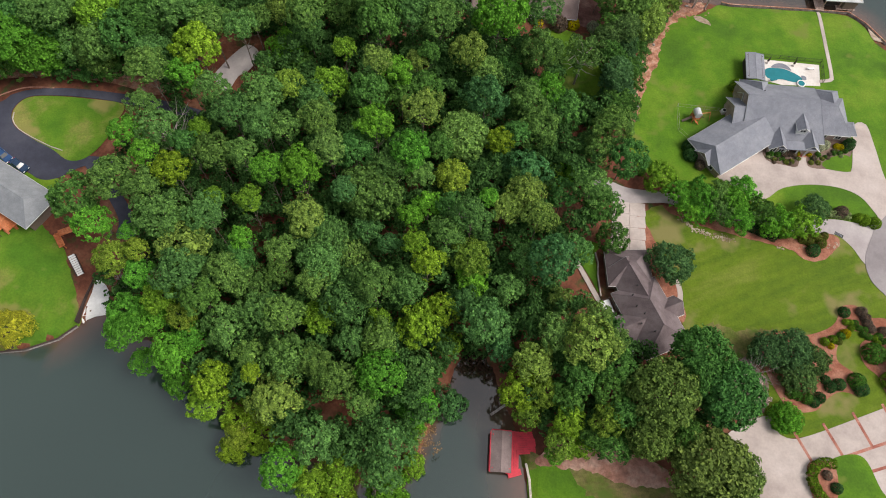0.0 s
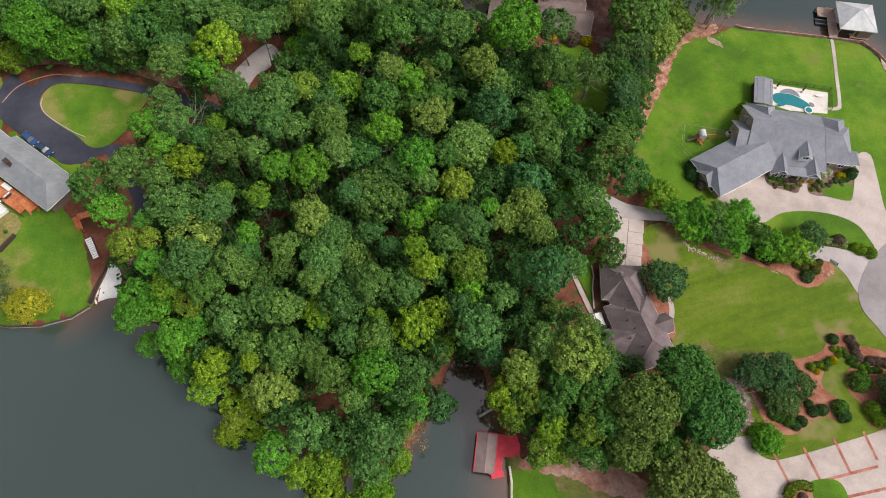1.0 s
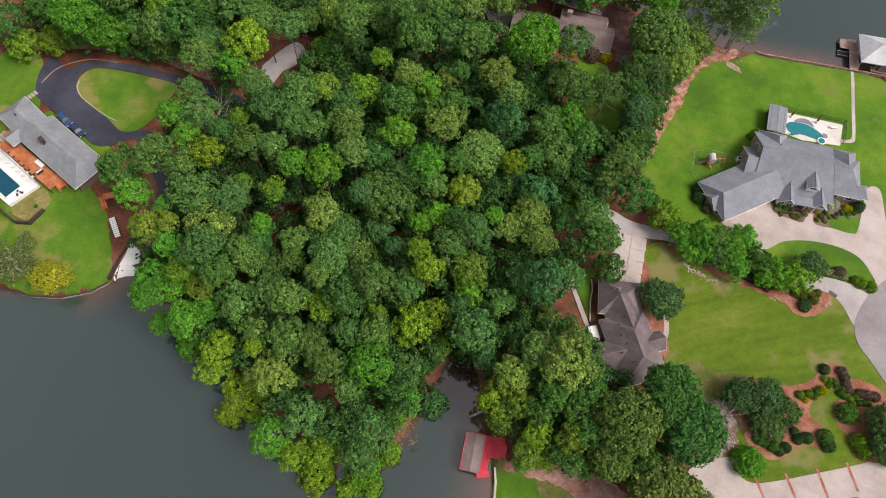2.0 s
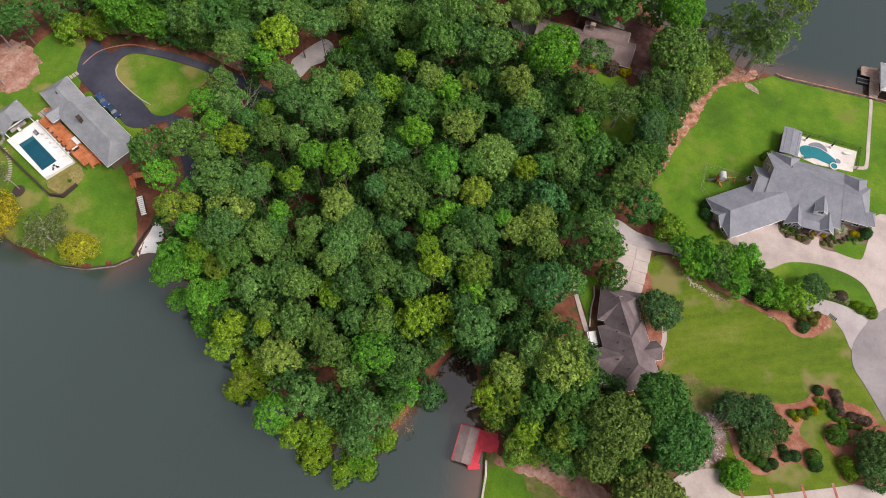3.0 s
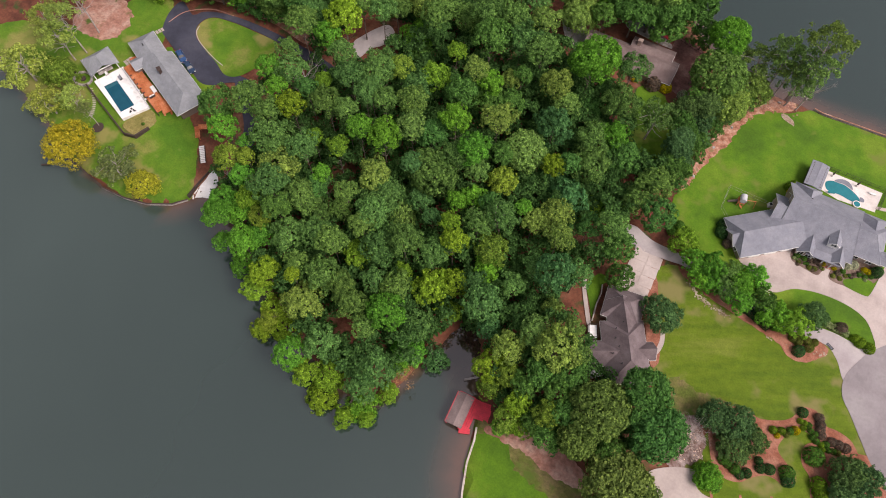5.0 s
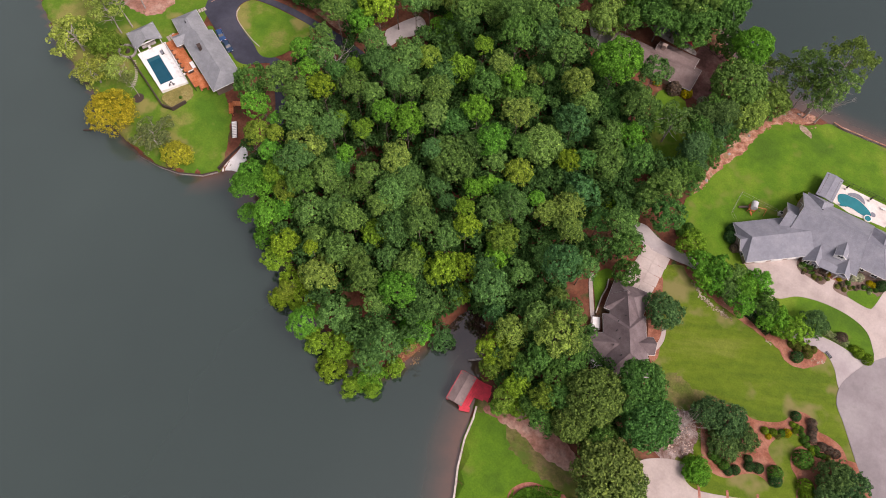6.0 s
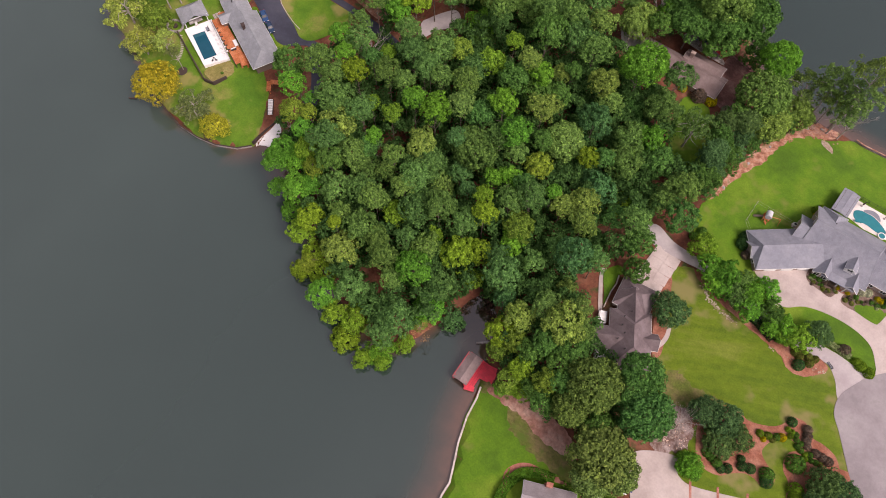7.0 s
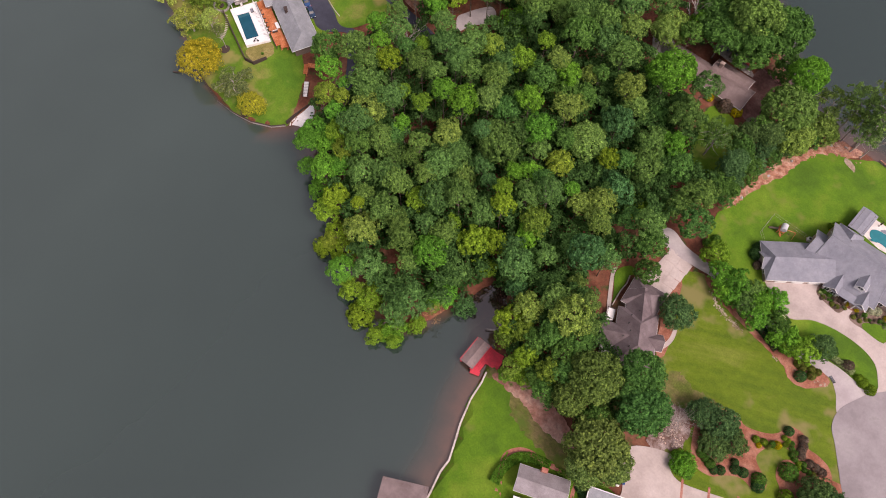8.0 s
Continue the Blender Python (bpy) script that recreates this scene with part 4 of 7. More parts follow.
def crown_mesh(name, seed, tall, lobes, puffs, per, lobe_r, puff_r, leaf, ragged=0.2, skirt=1.1):
    """A full crown of about 4 m radius round the origin: boughs over a dome that is tall metres high, puffs over each bough, leaf sprays
    over each puff; its skirt hangs that many metres down."""
    rng = random.Random(seed)
    verts, faces = [], []
    wave = [(k, rng.uniform(0, 6.28), rng.uniform(0.2, 0.8) * ragged) for k in (2, 3, 5)]
    for k in range(lobes):
        u = (k + 0.4) / lobes
        zf = 1 - 1.75 * u
        ring = math.sqrt(max(0.0, 1 - zf * zf)) if zf > 0 else 1.0 - 0.3 * zf * zf
        a = k * 2.39996 + rng.uniform(-0.35, 0.35)
        swell = 1 + sum(w * math.sin(n * a + p) for n, p, w in wave) + rng.gauss(0, ragged * 0.55)
        br = lobe_r * rng.uniform(0.72, 1.25)
        rr = ring * max(0.4, 4.0 - 0.8 * lobe_r) * swell
        rise = tall - 0.8 * lobe_r
        heart = Vector((math.cos(a) * rr, math.sin(a) * rr, zf * (rise if zf > 0 else skirt * 1.35) + rng.gauss(0, ragged * 1.1)))
        out = Vector((heart.x / 16, heart.y / 16, max(heart.z, 0) / (tall * tall) + 0.05)).normalized()
        below = zf < -0.25
        for j in range(puffs if not below else puffs * 2 // 3):
            d = Vector((rng.gauss(0, 1), rng.gauss(0, 1), rng.gauss(0, 1))).normalized()
            if d.dot(out) < -0.1:
                d = d - 2 * d.dot(out) * out
            pc = heart + Vector((d.x, d.y, d.z * 0.8)) * br * rng.uniform(0.62, 1.0)
            pr = puff_r * rng.uniform(0.7, 1.3)
            for _ in range(per if not below else per * 2 // 3):
                e = Vector((rng.gauss(0, 1), rng.gauss(0, 1), rng.gauss(0, 1))).normalized()
                if e.dot(d + out) < -0.1:
                    e = -e
                p = pc + Vector((e.x, e.y, e.z * 0.75)) * pr * rng.uniform(0.6, 1.08)
                tilt = Vector((rng.gauss(0, 0.4), rng.gauss(0, 0.4), rng.gauss(0, 0.4) + 0.15))
                spray(verts, faces, p, e + 0.5 * d + tilt, leaf, rng)
    for _ in range(170):       # inner foliage that closes the dome
        e = Vector((rng.gauss(0, 1), rng.gauss(0, 1), abs(rng.gauss(0, 1)) + 0.1)).normalized()
        q = rng.uniform(0.55, 0.78)
        spray(verts, faces, Vector((e.x * 4.0 * q, e.y * 4.0 * q, e.z * tall * q)), e + Vector((rng.gauss(0, 0.3), rng.gauss(0, 0.3), 0.3)), 0.8, rng)
    me = bpy.data.meshes.new(name)
    me.from_pydata([tuple(v) for v in verts], [], faces)
    me.materials.append(M_LEAF)
    return me


def loose_crown(name, seed, radius, depth, clumps, per, clump_r, leaf, shape):
    """A loose crown about the origin (its top at depth/2): clumps of leaf sprays over an uneven dome, with gaps between."""
    rng = random.Random(seed)
    verts, faces = [], []
    # boughs first, each a mound of its own, then clumps over each bough
    boughs = max(6, clumps // 6)
    lobes = []
    for k in range(boughs):
        u = (k + 0.5) / boughs
        ang = k * 2.39996 + rng.uniform(-0.4, 0.4)
        rr = math.sqrt(u) * rng.uniform(0.72, 0.92)
        fall = {"pine": 0.75 * rr ** 1.5, "flat": 0.5 * rr ** 2.2}.get(shape, 0.95 * rr ** 2.0)
        z = depth * (0.40 - fall) + rng.uniform(-0.17, 0.12) * depth * (0.3 if shape == "dome" else 1)
        lobes.append((Vector((math.cos(ang) * rr * radius, math.sin(ang) * rr * radius, z)), radius * rng.uniform(0.24, 0.40)))
    for k in range(clumps):
        heart, br = lobes[k % boughs]
        a, w = rng.uniform(0, 6.28), rng.uniform(0.05, 1.0)
        q = math.sqrt(w)
        c = heart + Vector((math.cos(a) * q * br, math.sin(a) * q * br, br * (0.75 * math.sqrt(1 - 0.9 * w) - 0.25)))
        cr = clump_r * rng.uniform(0.7, 1.3)
        out = Vector((c.x / radius, c.y / radius, 0.9)).normalized()
        for _ in range(per):
            d = Vector((rng.gauss(0, 1), rng.gauss(0, 1), rng.gauss(0, 1))).normalized()
            if d.dot(out) < -0.25 and rng.random() < 0.75:
                d = -d
            p = c + Vector((d.x * cr, d.y * cr, d.z * cr * 0.75)) * rng.uniform(0.75, 1.08)
            tilt = Vector((rng.gauss(0, 0.45), rng.gauss(0, 0.45), rng.gauss(0, 0.45) + 0.35))
            spray(verts, faces, p, d + tilt, leaf, rng)
    me = bpy.data.meshes.new(name)
    me.from_pydata([tuple(v) for v in verts], [], faces)
    me.materials.append(M_LEAF)
    return me


def trunk_mesh(name, seed, height, radius, spread_r, limbs, material):
    """A tapered trunk with limbs reaching into the crown; the foot is at the origin."""
    rng = random.Random(seed)
    bm = bmesh.new()
    p, r = Vector((0, 0, -0.8)), radius
    for k in range(4):
        q = Vector((rng.uniform(-0.2, 0.2), rng.uniform(-0.2, 0.2), height * (0.27 * (k + 1)) * 0.92))
        rod(bm, p, q, r, r * 0.78, 7)
        p, r = q, r * 0.78
    for k in range(limbs):
        z = height * rng.uniform(0.45, 0.88)
        a = k * 2.4 + rng.uniform(-0.4, 0.4)
        reach = spread_r * rng.uniform(0.5, 0.85)
        mid = Vector((math.cos(a) * reach * 0.5, math.sin(a) * reach * 0.5, z + height * 0.07))
        rod(bm, (0, 0, z), mid, radius * 0.35, radius * 0.22, 5)
        rod(bm, mid, mid + Vector((math.cos(a + 0.4) * reach * 0.5, math.sin(a + 0.4) * reach * 0.5, height * 0.05)), radius * 0.22, radius * 0.06, 4)
    me = mesh_of(name, bm)
    me.materials.append(material)
    return me


# Crowns of 4 m radius, scaled to each tree.
CROWNS = {
    "pine": [crown_mesh("crown", 11 + i, 2.9, 25, 9, 17, 1.28, 0.50, 0.37, 0.19, 1.6) for i in range(7)],
    "broad": [crown_mesh("crown", 31 + i, 3.3, 19, 9, 20, 1.50, 0.60, 0.43, 0.13, 2.2) for i in range(7)],
    "large": [crown_mesh("crown", 71 + i, 3.1, 38, 13, 16, 1.48, 0.50, 0.37, 0.06, 1.8) for i in range(4)],
    "fine": [crown_mesh("crown", 76 + i, 2.9, 32, 12, 16, 1.46, 0.48, 0.36, 0.08, 1.6) for i in range(3)],
    "gold": [crown_mesh("crown", 79, 2.9, 34, 15, 17, 1.42, 0.44, 0.23, 0.09, 1.6)],
    "low": [loose_crown("crown", 81 + i, 4.0, 5.5, 34, 15, 1.0, 0.76, "broad") for i in range(4)],
    "sparse": [loose_crown("crown", 86 + i, 4.0, 5.5, 110, 22, 0.52, 0.32, "flat") for i in range(3)],
    "thin": [loose_crown("crown", 91, 4.0, 4.5, 40, 9, 0.8, 0.40, "flat")],
}
CROWN_RISE = {"gold": 2.9, "pine": 2.9, "broad": 3.3, "large": 3.1, "fine": 2.9, "sparse": 2.75, "thin": 2.4}
TRUNKS = {
    "pine": trunk_mesh("trunk", 3, 16.0, 0.26, 3.6, 9, M_BARK), "broad": trunk_mesh("trunk", 5, 12.0, 0.26, 3.8, 10, M_BARK), "thin": trunk_mesh("trunk", 7, 9.0, 0.16, 3.6, 16, M_PALEBARK),
}
TRUNK_HEIGHT = {"pine": 16.0, "broad": 12.0, "thin": 9.0}
FORMS = {"P": "pine", "D": "broad", "G": "broad", "Y": "broad", "O": "gold", "K": "broad", "L": "pine", "T": "broad", "Q": "large", "S": "fine", "R": "thin", "B": "sparse", "A": "sparse", "W": "sparse", "V": "sparse", "E": "large"}
tree_rng = random.Random(4)


def firm_ground(x, y):
    """The nearest spot from (x, y) that lies at least a metre inland."""
    for _ in range(40):
        d = float(inland([x], [y])[0])
        if d >= 1.0:
            break
        gx = float(inland([x + 0.3], [y])[0] - inland([x - 0.3], [y])[0])
        gy = float(inland([x], [y + 0.3])[0] - inland([x], [y - 0.3])[0])
        n = math.hypot(gx, gy) or 1.0
        x, y = x + 0.4 * gx / n, y + 0.4 * gy / n
    return x, y


def tree(x, y, radius, height, sort, group, form=None):
    """A tree whose crown is centred over (x, y); at the shore its trunk leans out from firm ground."""
    rng = tree_rng
    form = form or FORMS[sort]
    if radius > 4.6 and form in ("pine", "broad"):
        form = "large"
    fx, fy = firm_ground(x, y)
    z = ground_z(fx, fy)
    turn = rng.uniform(0, 360)
    t = thing("tree", fx, fy, z, TREE_WORDS[sort], "tree", group, turn)
    a = radians(-turn)
    ox, oy = (x - fx) * math.cos(a) - (y - fy) * math.sin(a), (x - fx) * math.sin(a) + (y - fy) * math.cos(a)
    kind = "thin" if form in ("thin", "sparse") else "pine" if sort in "PLQ" else "broad"
    k = height * (0.92 if kind == "thin" else 0.78) / TRUNK_HEIGHT[kind]
    tr = new("trunk", TRUNKS[kind])
    tr.parent = t
    w = radius / 4 * (1.5 if form == "sparse" else 0.8)
    tr.matrix_basis = Matrix(((1, 0, ox / height, 0), (0, 1, oy / height, 0), (0, 0, 1, 0), (0, 0, 0, 1))) @ Matrix.Diagonal((w, w, k, 1))
    cr = new("crown", rng.choice(CROWNS[form]))
    cr.parent = t
    s = radius / 4 * 1.04
    sz = s * (rng.uniform(0.9, 1.15) if form not in ("sparse", "thin") else 1.2)
    cr.matrix_basis = Matrix.LocRotScale((ox, oy, height - CROWN_RISE[form] * sz), Euler((rng.uniform(-0.1, 0.1), rng.uniform(-0.1, 0.1), 0)), (s * rng.uniform(0.94, 1.1), s * rng.uniform(0.94, 1.1), sz))
    v = rng.uniform(0.82, 1.2)
    h = rng.uniform(0.90, 1.14)
    c = LEAF_COLOURS[sort]
    cr.color = (c[0] * v * h, c[1] * v, c[2] * v / h, 1)
    return t


WOOD_A = [
    (-35.7, 8.0, 2.6, 3.6, "Y"), (-35.3, 13.7, 3.3, 5.3, "Y"), (-40.6, 15.9, 3.2, 8.6, "Y"), (-39.0, 19.1, 3.4, 14.1, "Y"), (-47.6, 19.8, 3.1, 6.3, "G"),
    (-55.4, 22.5, 2.6, 6.8, "G"), (-47.2, 22.7, 3.4, 15.4, "G"), (-56.1, 26.0, 3.2, 16.5, "G"), (-43.9, 26.1, 2.7, 14.6, "G"), (-37.6, 28.1, 3.9, 17.3, "P"),
    (-45.7, 29.2, 2.5, 16.8, "K"), (-57.3, 29.3, 3.8, 14.9, "G"), (-52.1, 29.7, 3.3, 14.3, "G"),
]
WOOD_B = [
    (-41.3, 31.2, 3.0, 22.2, "D"), (-50.2, 32.0, 3.0, 17.4, "Y"), (-45.9, 35.5, 4.4, 22.5, "P"), (-55.8, 36.5, 2.5, 16.6, "G"), (-38.3, 36.8, 3.9, 20.1, "P"),
    (-60.8, 38.5, 3.0, 18.7, "K"), (-56.3, 40.4, 2.0, 18.7, "K"), (-36.9, 40.7, 2.7, 18.6, "D"), (-47.9, 42.8, 4.5, 19.9, "L"), (-58.3, 43.5, 1.5, 19.0, "G"),
    (-36.6, 43.5, 2.2, 20.1, "G"), (-66.9, 45.6, 3.4, 17.8, "G"), (-52.0, 46.5, 4.4, 22.7, "P"), (-44.2, 47.7, 3.3, 21.7, "P"),
]
WOOD_C = [
    (-14.7, 0.8, 3.5, 3.6, "Y"), (-19.2, 3.0, 2.6, 10.5, "Y"), (-24.1, 5.3, 3.5, 11.8, "G"), (-14.8, 5.9, 3.6, 8.1, "Y"), (-18.9, 10.2, 4.0, 13.5, "P"),
    (-34.8, 10.5, 2.3, 5.1, "K"), (-31.4, 11.2, 3.6, 3.6, "Y"), (-27.2, 16.7, 4.1, 13.7, "L"), (-11.3, 17.0, 2.3, 14.1, "P"), (-30.5, 19.6, 1.6, 18.2, "Y"),
    (-16.5, 20.5, 3.5, 15.2, "P"), (-20.5, 23.2, 2.9, 15.8, "P"), (-32.8, 23.4, 2.7, 15.3, "P"), (-25.2, 23.6, 4.3, 16.8, "P"),
]
WOOD_D = [
    (-14.7, 27.6, 2.9, 15.0, "P"), (-26.9, 30.8, 3.1, 18.2, "P"), (-31.7, 31.1, 3.6, 17.5, "P"), (-21.2, 31.9, 3.0, 13.2, "Y"), (-16.4, 34.2, 4.1, 19.0, "P"),
    (-22.2, 36.8, 2.9, 19.6, "P"), (-34.7, 36.9, 3.5, 14.4, "P"), (-11.5, 36.9, 3.5, 22.3, "P"), (-29.8, 39.7, 2.5, 14.9, "P"), (-21.4, 40.1, 3.4, 20.4, "P"),
    (-28.7, 41.3, 2.7, 22.1, "P"), (-23.0, 46.1, 4.8, 16.9, "P"), (-18.2, 47.4, 3.7, 10.1, "L"), (-26.2, 49.6, 3.5, 19.2, "L"),
]
WOOD_E = [
    (-7.9, -0.8, 2.4, 3.6, "Y"), (-3.0, 1.1, 1.8, 3.6, "Y"), (-5.2, 3.0, 3.6, 3.6, "G"), (-6.6, 6.5, 3.3, 9.4, "P"), (-1.3, 8.4, 2.2, 3.6, "Y"),
    (-5.5, 11.0, 4.0, 11.5, "P"), (-2.0, 14.7, 2.3, 3.6, "G"), (-1.6, 19.1, 3.5, 5.4, "G"), (4.7, 20.6, 2.8, 3.6, "T"), (-8.5, 22.1, 4.1, 16.9, "G"),
    (-2.2, 24.9, 4.0, 10.1, "P"), (-9.5, 28.5, 3.3, 15.7, "P"), (13.2, 30.2, 2.4, 11.4, "T"),
]
WOOD_F = [
    (3.1, 31.5, 2.5, 7.1, "Y"), (-2.7, 32.6, 4.1, 13.8, "Y"), (-10.4, 33.0, 2.2, 11.5, "Y"), (9.8, 34.0, 4.0, 17.3, "T"), (1.4, 36.6, 3.0, 12.1, "Y"),
    (5.7, 38.4, 2.7, 12.9, "T"), (-5.4, 38.6, 3.4, 17.9, "P"), (13.7, 41.7, 2.7, 12.8, "P"), (-1.9, 42.7, 2.9, 19.7, "Y"), (6.9, 43.2, 3.0, 11.8, "G"),
    (-4.8, 46.5, 2.2, 19.4, "Y"), (5.9, 46.9, 3.7, 15.1, "K"), (-10.0, 47.5, 1.9, 14.7, "T"), (1.1, 49.6, 3.4, 18.9, "P"),
]
WOOD_G = [

]
WOOD_H = [

    (24.6, 40.4, 2.5, 11.2, "L"), (21.5, 46.8, 4.1, 19.0, "T"), (17.1, 47.6, 3.0, 14.4, "P"), (26.6, 49.6, 3.1, 16.0, "P"),
]
WOOD_I = [
    (-70.9, 49.8, 4.2, 20.3, "D"), (-36.8, 51.1, 2.3, 21.2, "Y"), (-57.0, 51.8, 3.2, 22.3, "P"), (-45.3, 52.9, 2.1, 16.4, "Y"), (-63.8, 53.2, 4.3, 22.5, "P"),
    (-52.8, 56.4, 3.1, 21.5, "Y"), (-59.0, 59.3, 2.4, 21.3, "G"), (-39.9, 60.6, 2.6, 22.1, "P"), (-45.1, 60.7, 3.6, 22.5, "P"), (-51.4, 61.9, 2.3, 22.1, "D"),
    (-63.4, 63.3, 3.2, 22.3, "G"), (-57.7, 64.9, 3.7, 22.6, "P"), (-37.9, 66.9, 2.9, 22.2, "P"),
]
WOOD_J = [
    (-50.5, 67.4, 1.9, 18.6, "Y"), (-37.7, 69.3, 2.6, 22.1, "P"), (-61.4, 69.4, 2.9, 22.3, "P"), (-43.8, 69.9, 3.4, 22.5, "P"), (-48.6, 74.9, 3.2, 22.4, "P"),
    (-38.7, 75.2, 4.0, 22.7, "P"), (-63.5, 78.8, 3.8, 22.7, "P"), (-58.0, 81.8, 3.4, 18.0, "G"), (-56.0, 87.3, 4.5, 21.0, "Y"), (-36.6, 94.6, 3.0, 7.3, "D"),
    (-48.7, 94.9, 3.6, 18.7, "P"), (-41.3, 99.5, 4.6, 8.6, "G"), (-47.7, 100.4, 3.3, 14.7, "P"), (-42.5, 105.4, 3.3, 13.9, "L"),
]
WOOD_K = [
    (-15.0, 51.4, 2.6, 12.4, "T"), (-19.5, 55.8, 2.3, 19.5, "T"), (-34.3, 57.6, 2.8, 22.2, "G"), (-15.0, 57.8, 5.8, 18.5, "P"), (-28.3, 58.5, 3.8, 22.5, "G"),
    (-11.7, 62.5, 3.1, 19.4, "P"), (-23.5, 63.6, 3.3, 22.3, "L"), (-19.2, 66.7, 3.7, 18.1, "D"), (-33.2, 68.0, 3.1, 21.4, "P"), (-26.3, 69.9, 3.6, 22.5, "P"),
    (-15.6, 71.4, 3.4, 20.7, "G"), (-29.9, 77.9, 3.6, 17.6, "P"), (-34.5, 78.2, 3.0, 21.4, "K"), (-18.0, 80.5, 3.8, 20.0, "D"),
]
WOOD_L = [
    (-26.8, 83.0, 3.3, 17.2, "Y"), (-11.8, 83.5, 3.9, 16.4, "D"), (-12.7, 85.4, 3.0, 19.8, "G"), (-16.8, 85.7, 2.9, 22.3, "L"), (-9.1, 91.1, 2.5, 15.8, "L"),
    (-25.3, 92.4, 2.5, 16.6, "Y"), (-18.0, 97.7, 4.6, 22.9, "D"), (-35.1, 100.4, 3.3, 13.1, "P"), (-34.9, 101.0, 4.0, 19.9, "P"), (-11.3, 102.3, 4.6, 20.5, "P"),
    (-22.7, 105.6, 4.0, 21.4, "P"), (-29.1, 106.4, 4.1, 15.6, "P"), (-15.4, 106.5, 3.7, 22.3, "P"), (-7.9, 110.1, 3.6, 20.7, "L"),
]
WOOD_M = [
    (-7.6, 64.8, 3.5, 22.4, "G"), (-6.2, 53.7, 2.3, 15.6, "G"), (-6.2, 76.5, 3.9, 20.5, "L"), (-5.5, 63.2, 2.9, 15.7, "P"), (-3.3, 56.6, 2.8, 15.1, "G"),
    (-2.0, 70.8, 2.7, 15.0, "D"), (1.1, 55.7, 2.3, 17.5, "D"), (1.1, 63.8, 3.5, 15.1, "K"), (2.4, 74.6, 4.8, 15.6, "L"), (5.5, 52.4, 3.4, 21.4, "P"),
    (5.7, 70.2, 3.3, 9.7, "P"), (8.5, 58.4, 1.8, 16.5, "G"), (10.4, 73.2, 2.6, 15.0, "Y"),
]
WOOD_N = [
    (12.1, 57.7, 3.3, 15.4, "L"), (12.7, 72.5, 3.6, 8.6, "T"), (13.7, 75.7, 2.7, 15.2, "D"), (16.2, 60.8, 3.6, 16.2, "L"), (16.9, 69.0, 3.7, 12.5, "T"),
    (19.1, 55.9, 3.2, 16.6, "L"), (22.8, 71.7, 3.1, 5.2, "Y"), (24.5, 63.4, 2.8, 12.7, "D"), (27.5, 74.0, 3.0, 5.9, "G"), (29.4, 63.4, 3.5, 17.2, "P"),
    (32.7, 61.4, 3.6, 12.6, "D"), (32.7, 76.4, 3.7, 11.9, "P"), (36.1, 57.4, 3.4, 6.5, "D"), (38.0, 74.1, 3.9, 13.3, "D"),
]
WOOD_O = [
    (-6.6, 92.4, 2.2, 17.7, "D"), (-6.3, 85.4, 2.8, 15.4, "D"), (-4.8, 100.7, 4.2, 20.9, "P"), (-2.0, 120.4, 3.3, 14.2, "L"), (2.0, 94.2, 3.9, 18.7, "L"),
    (4.3, 125.6, 3.3, 13.6, "D"), (6.1, 91.9, 3.3, 14.9, "L"), (6.5, 81.8, 4.2, 19.6, "T"), (8.5, 103.4, 5.7, 23.4, "G"), (11.7, 97.3, 2.9, 10.0, "D"),
    (15.8, 85.2, 4.1, 15.5, "P"), (18.0, 107.5, 3.9, 18.7, "P"), (18.3, 78.5, 4.3, 14.9, "P"), (18.5, 98.7, 4.5, 16.5, "P"),
]
WOOD_P = [
    (20.6, 91.0, 3.4, 11.9, "G"), (21.2, 132.6, 4.6, 12.7, "D"), (24.7, 86.3, 4.4, 10.8, "D"), (28.4, 100.2, 5.1, 13.1, "W"), (32.6, 138.5, 4.4, 10.2, "D"),
    (34.6, 80.4, 4.0, 14.8, "P"), (36.6, 96.4, 3.3, 12.5, "S"), (37.6, 90.8, 3.9, 9.4, "D"), (37.9, 133.4, 5.2, 17.9, "G"), (39.3, 110.1, 3.7, 7.8, "S"),
    (39.4, 121.8, 6.3, 15.5, "P"), (45.2, 117.9, 5.2, 9.8, "L"), (48.6, 134.3, 5.8, 11.6, "V"), (53.8, 136.2, 5.6, 16.1, "V"),
]
OUTER_A = [
    (1.1, 12.5, 2.5, 7.5, "R"), (60.3, 134.5, 6.1, 26.0, "V"), (61.1, 133.3, 6.0, 18.5, "V"),
    (19.6, 133.0, 5.0, 18.9, "D"), (11.9, 131.9, 5.8, 17.0, "D"), (-104.3, 88.6, 3.9, 8.0, "D"),
    (-99.4, 94.9, 7.6, 17.9, "D"), (-96.7, 90.3, 6.1, 13.0, "G"), (-80.1, 91.2, 5.0, 16.0, "P"), (-80.6, 97.0, 5.5, 18.1, "Y"), (-69.9, 96.7, 5.3, 20.2, "D"),
    (-63.0, 96.2, 4.5, 20.8, "P"), (-101.5, 89.8, 4.6, 12.0, "D"), (-74.6, 91.6, 4.6, 18.6, "D"), (-91.2, 94.8, 4.8, 20.5, "P"), (-100.3, 87.9, 5.6, 18.5, "G"),
    (-60.0, 100.5, 4.5, 17.8, "D"), (24.1, 143.7, 8.5, 18.4, "D"), (16.0, 136.2, 6.8, 24.7, "P"), (9.0, 136.9, 7.4, 17.4, "D"),
]
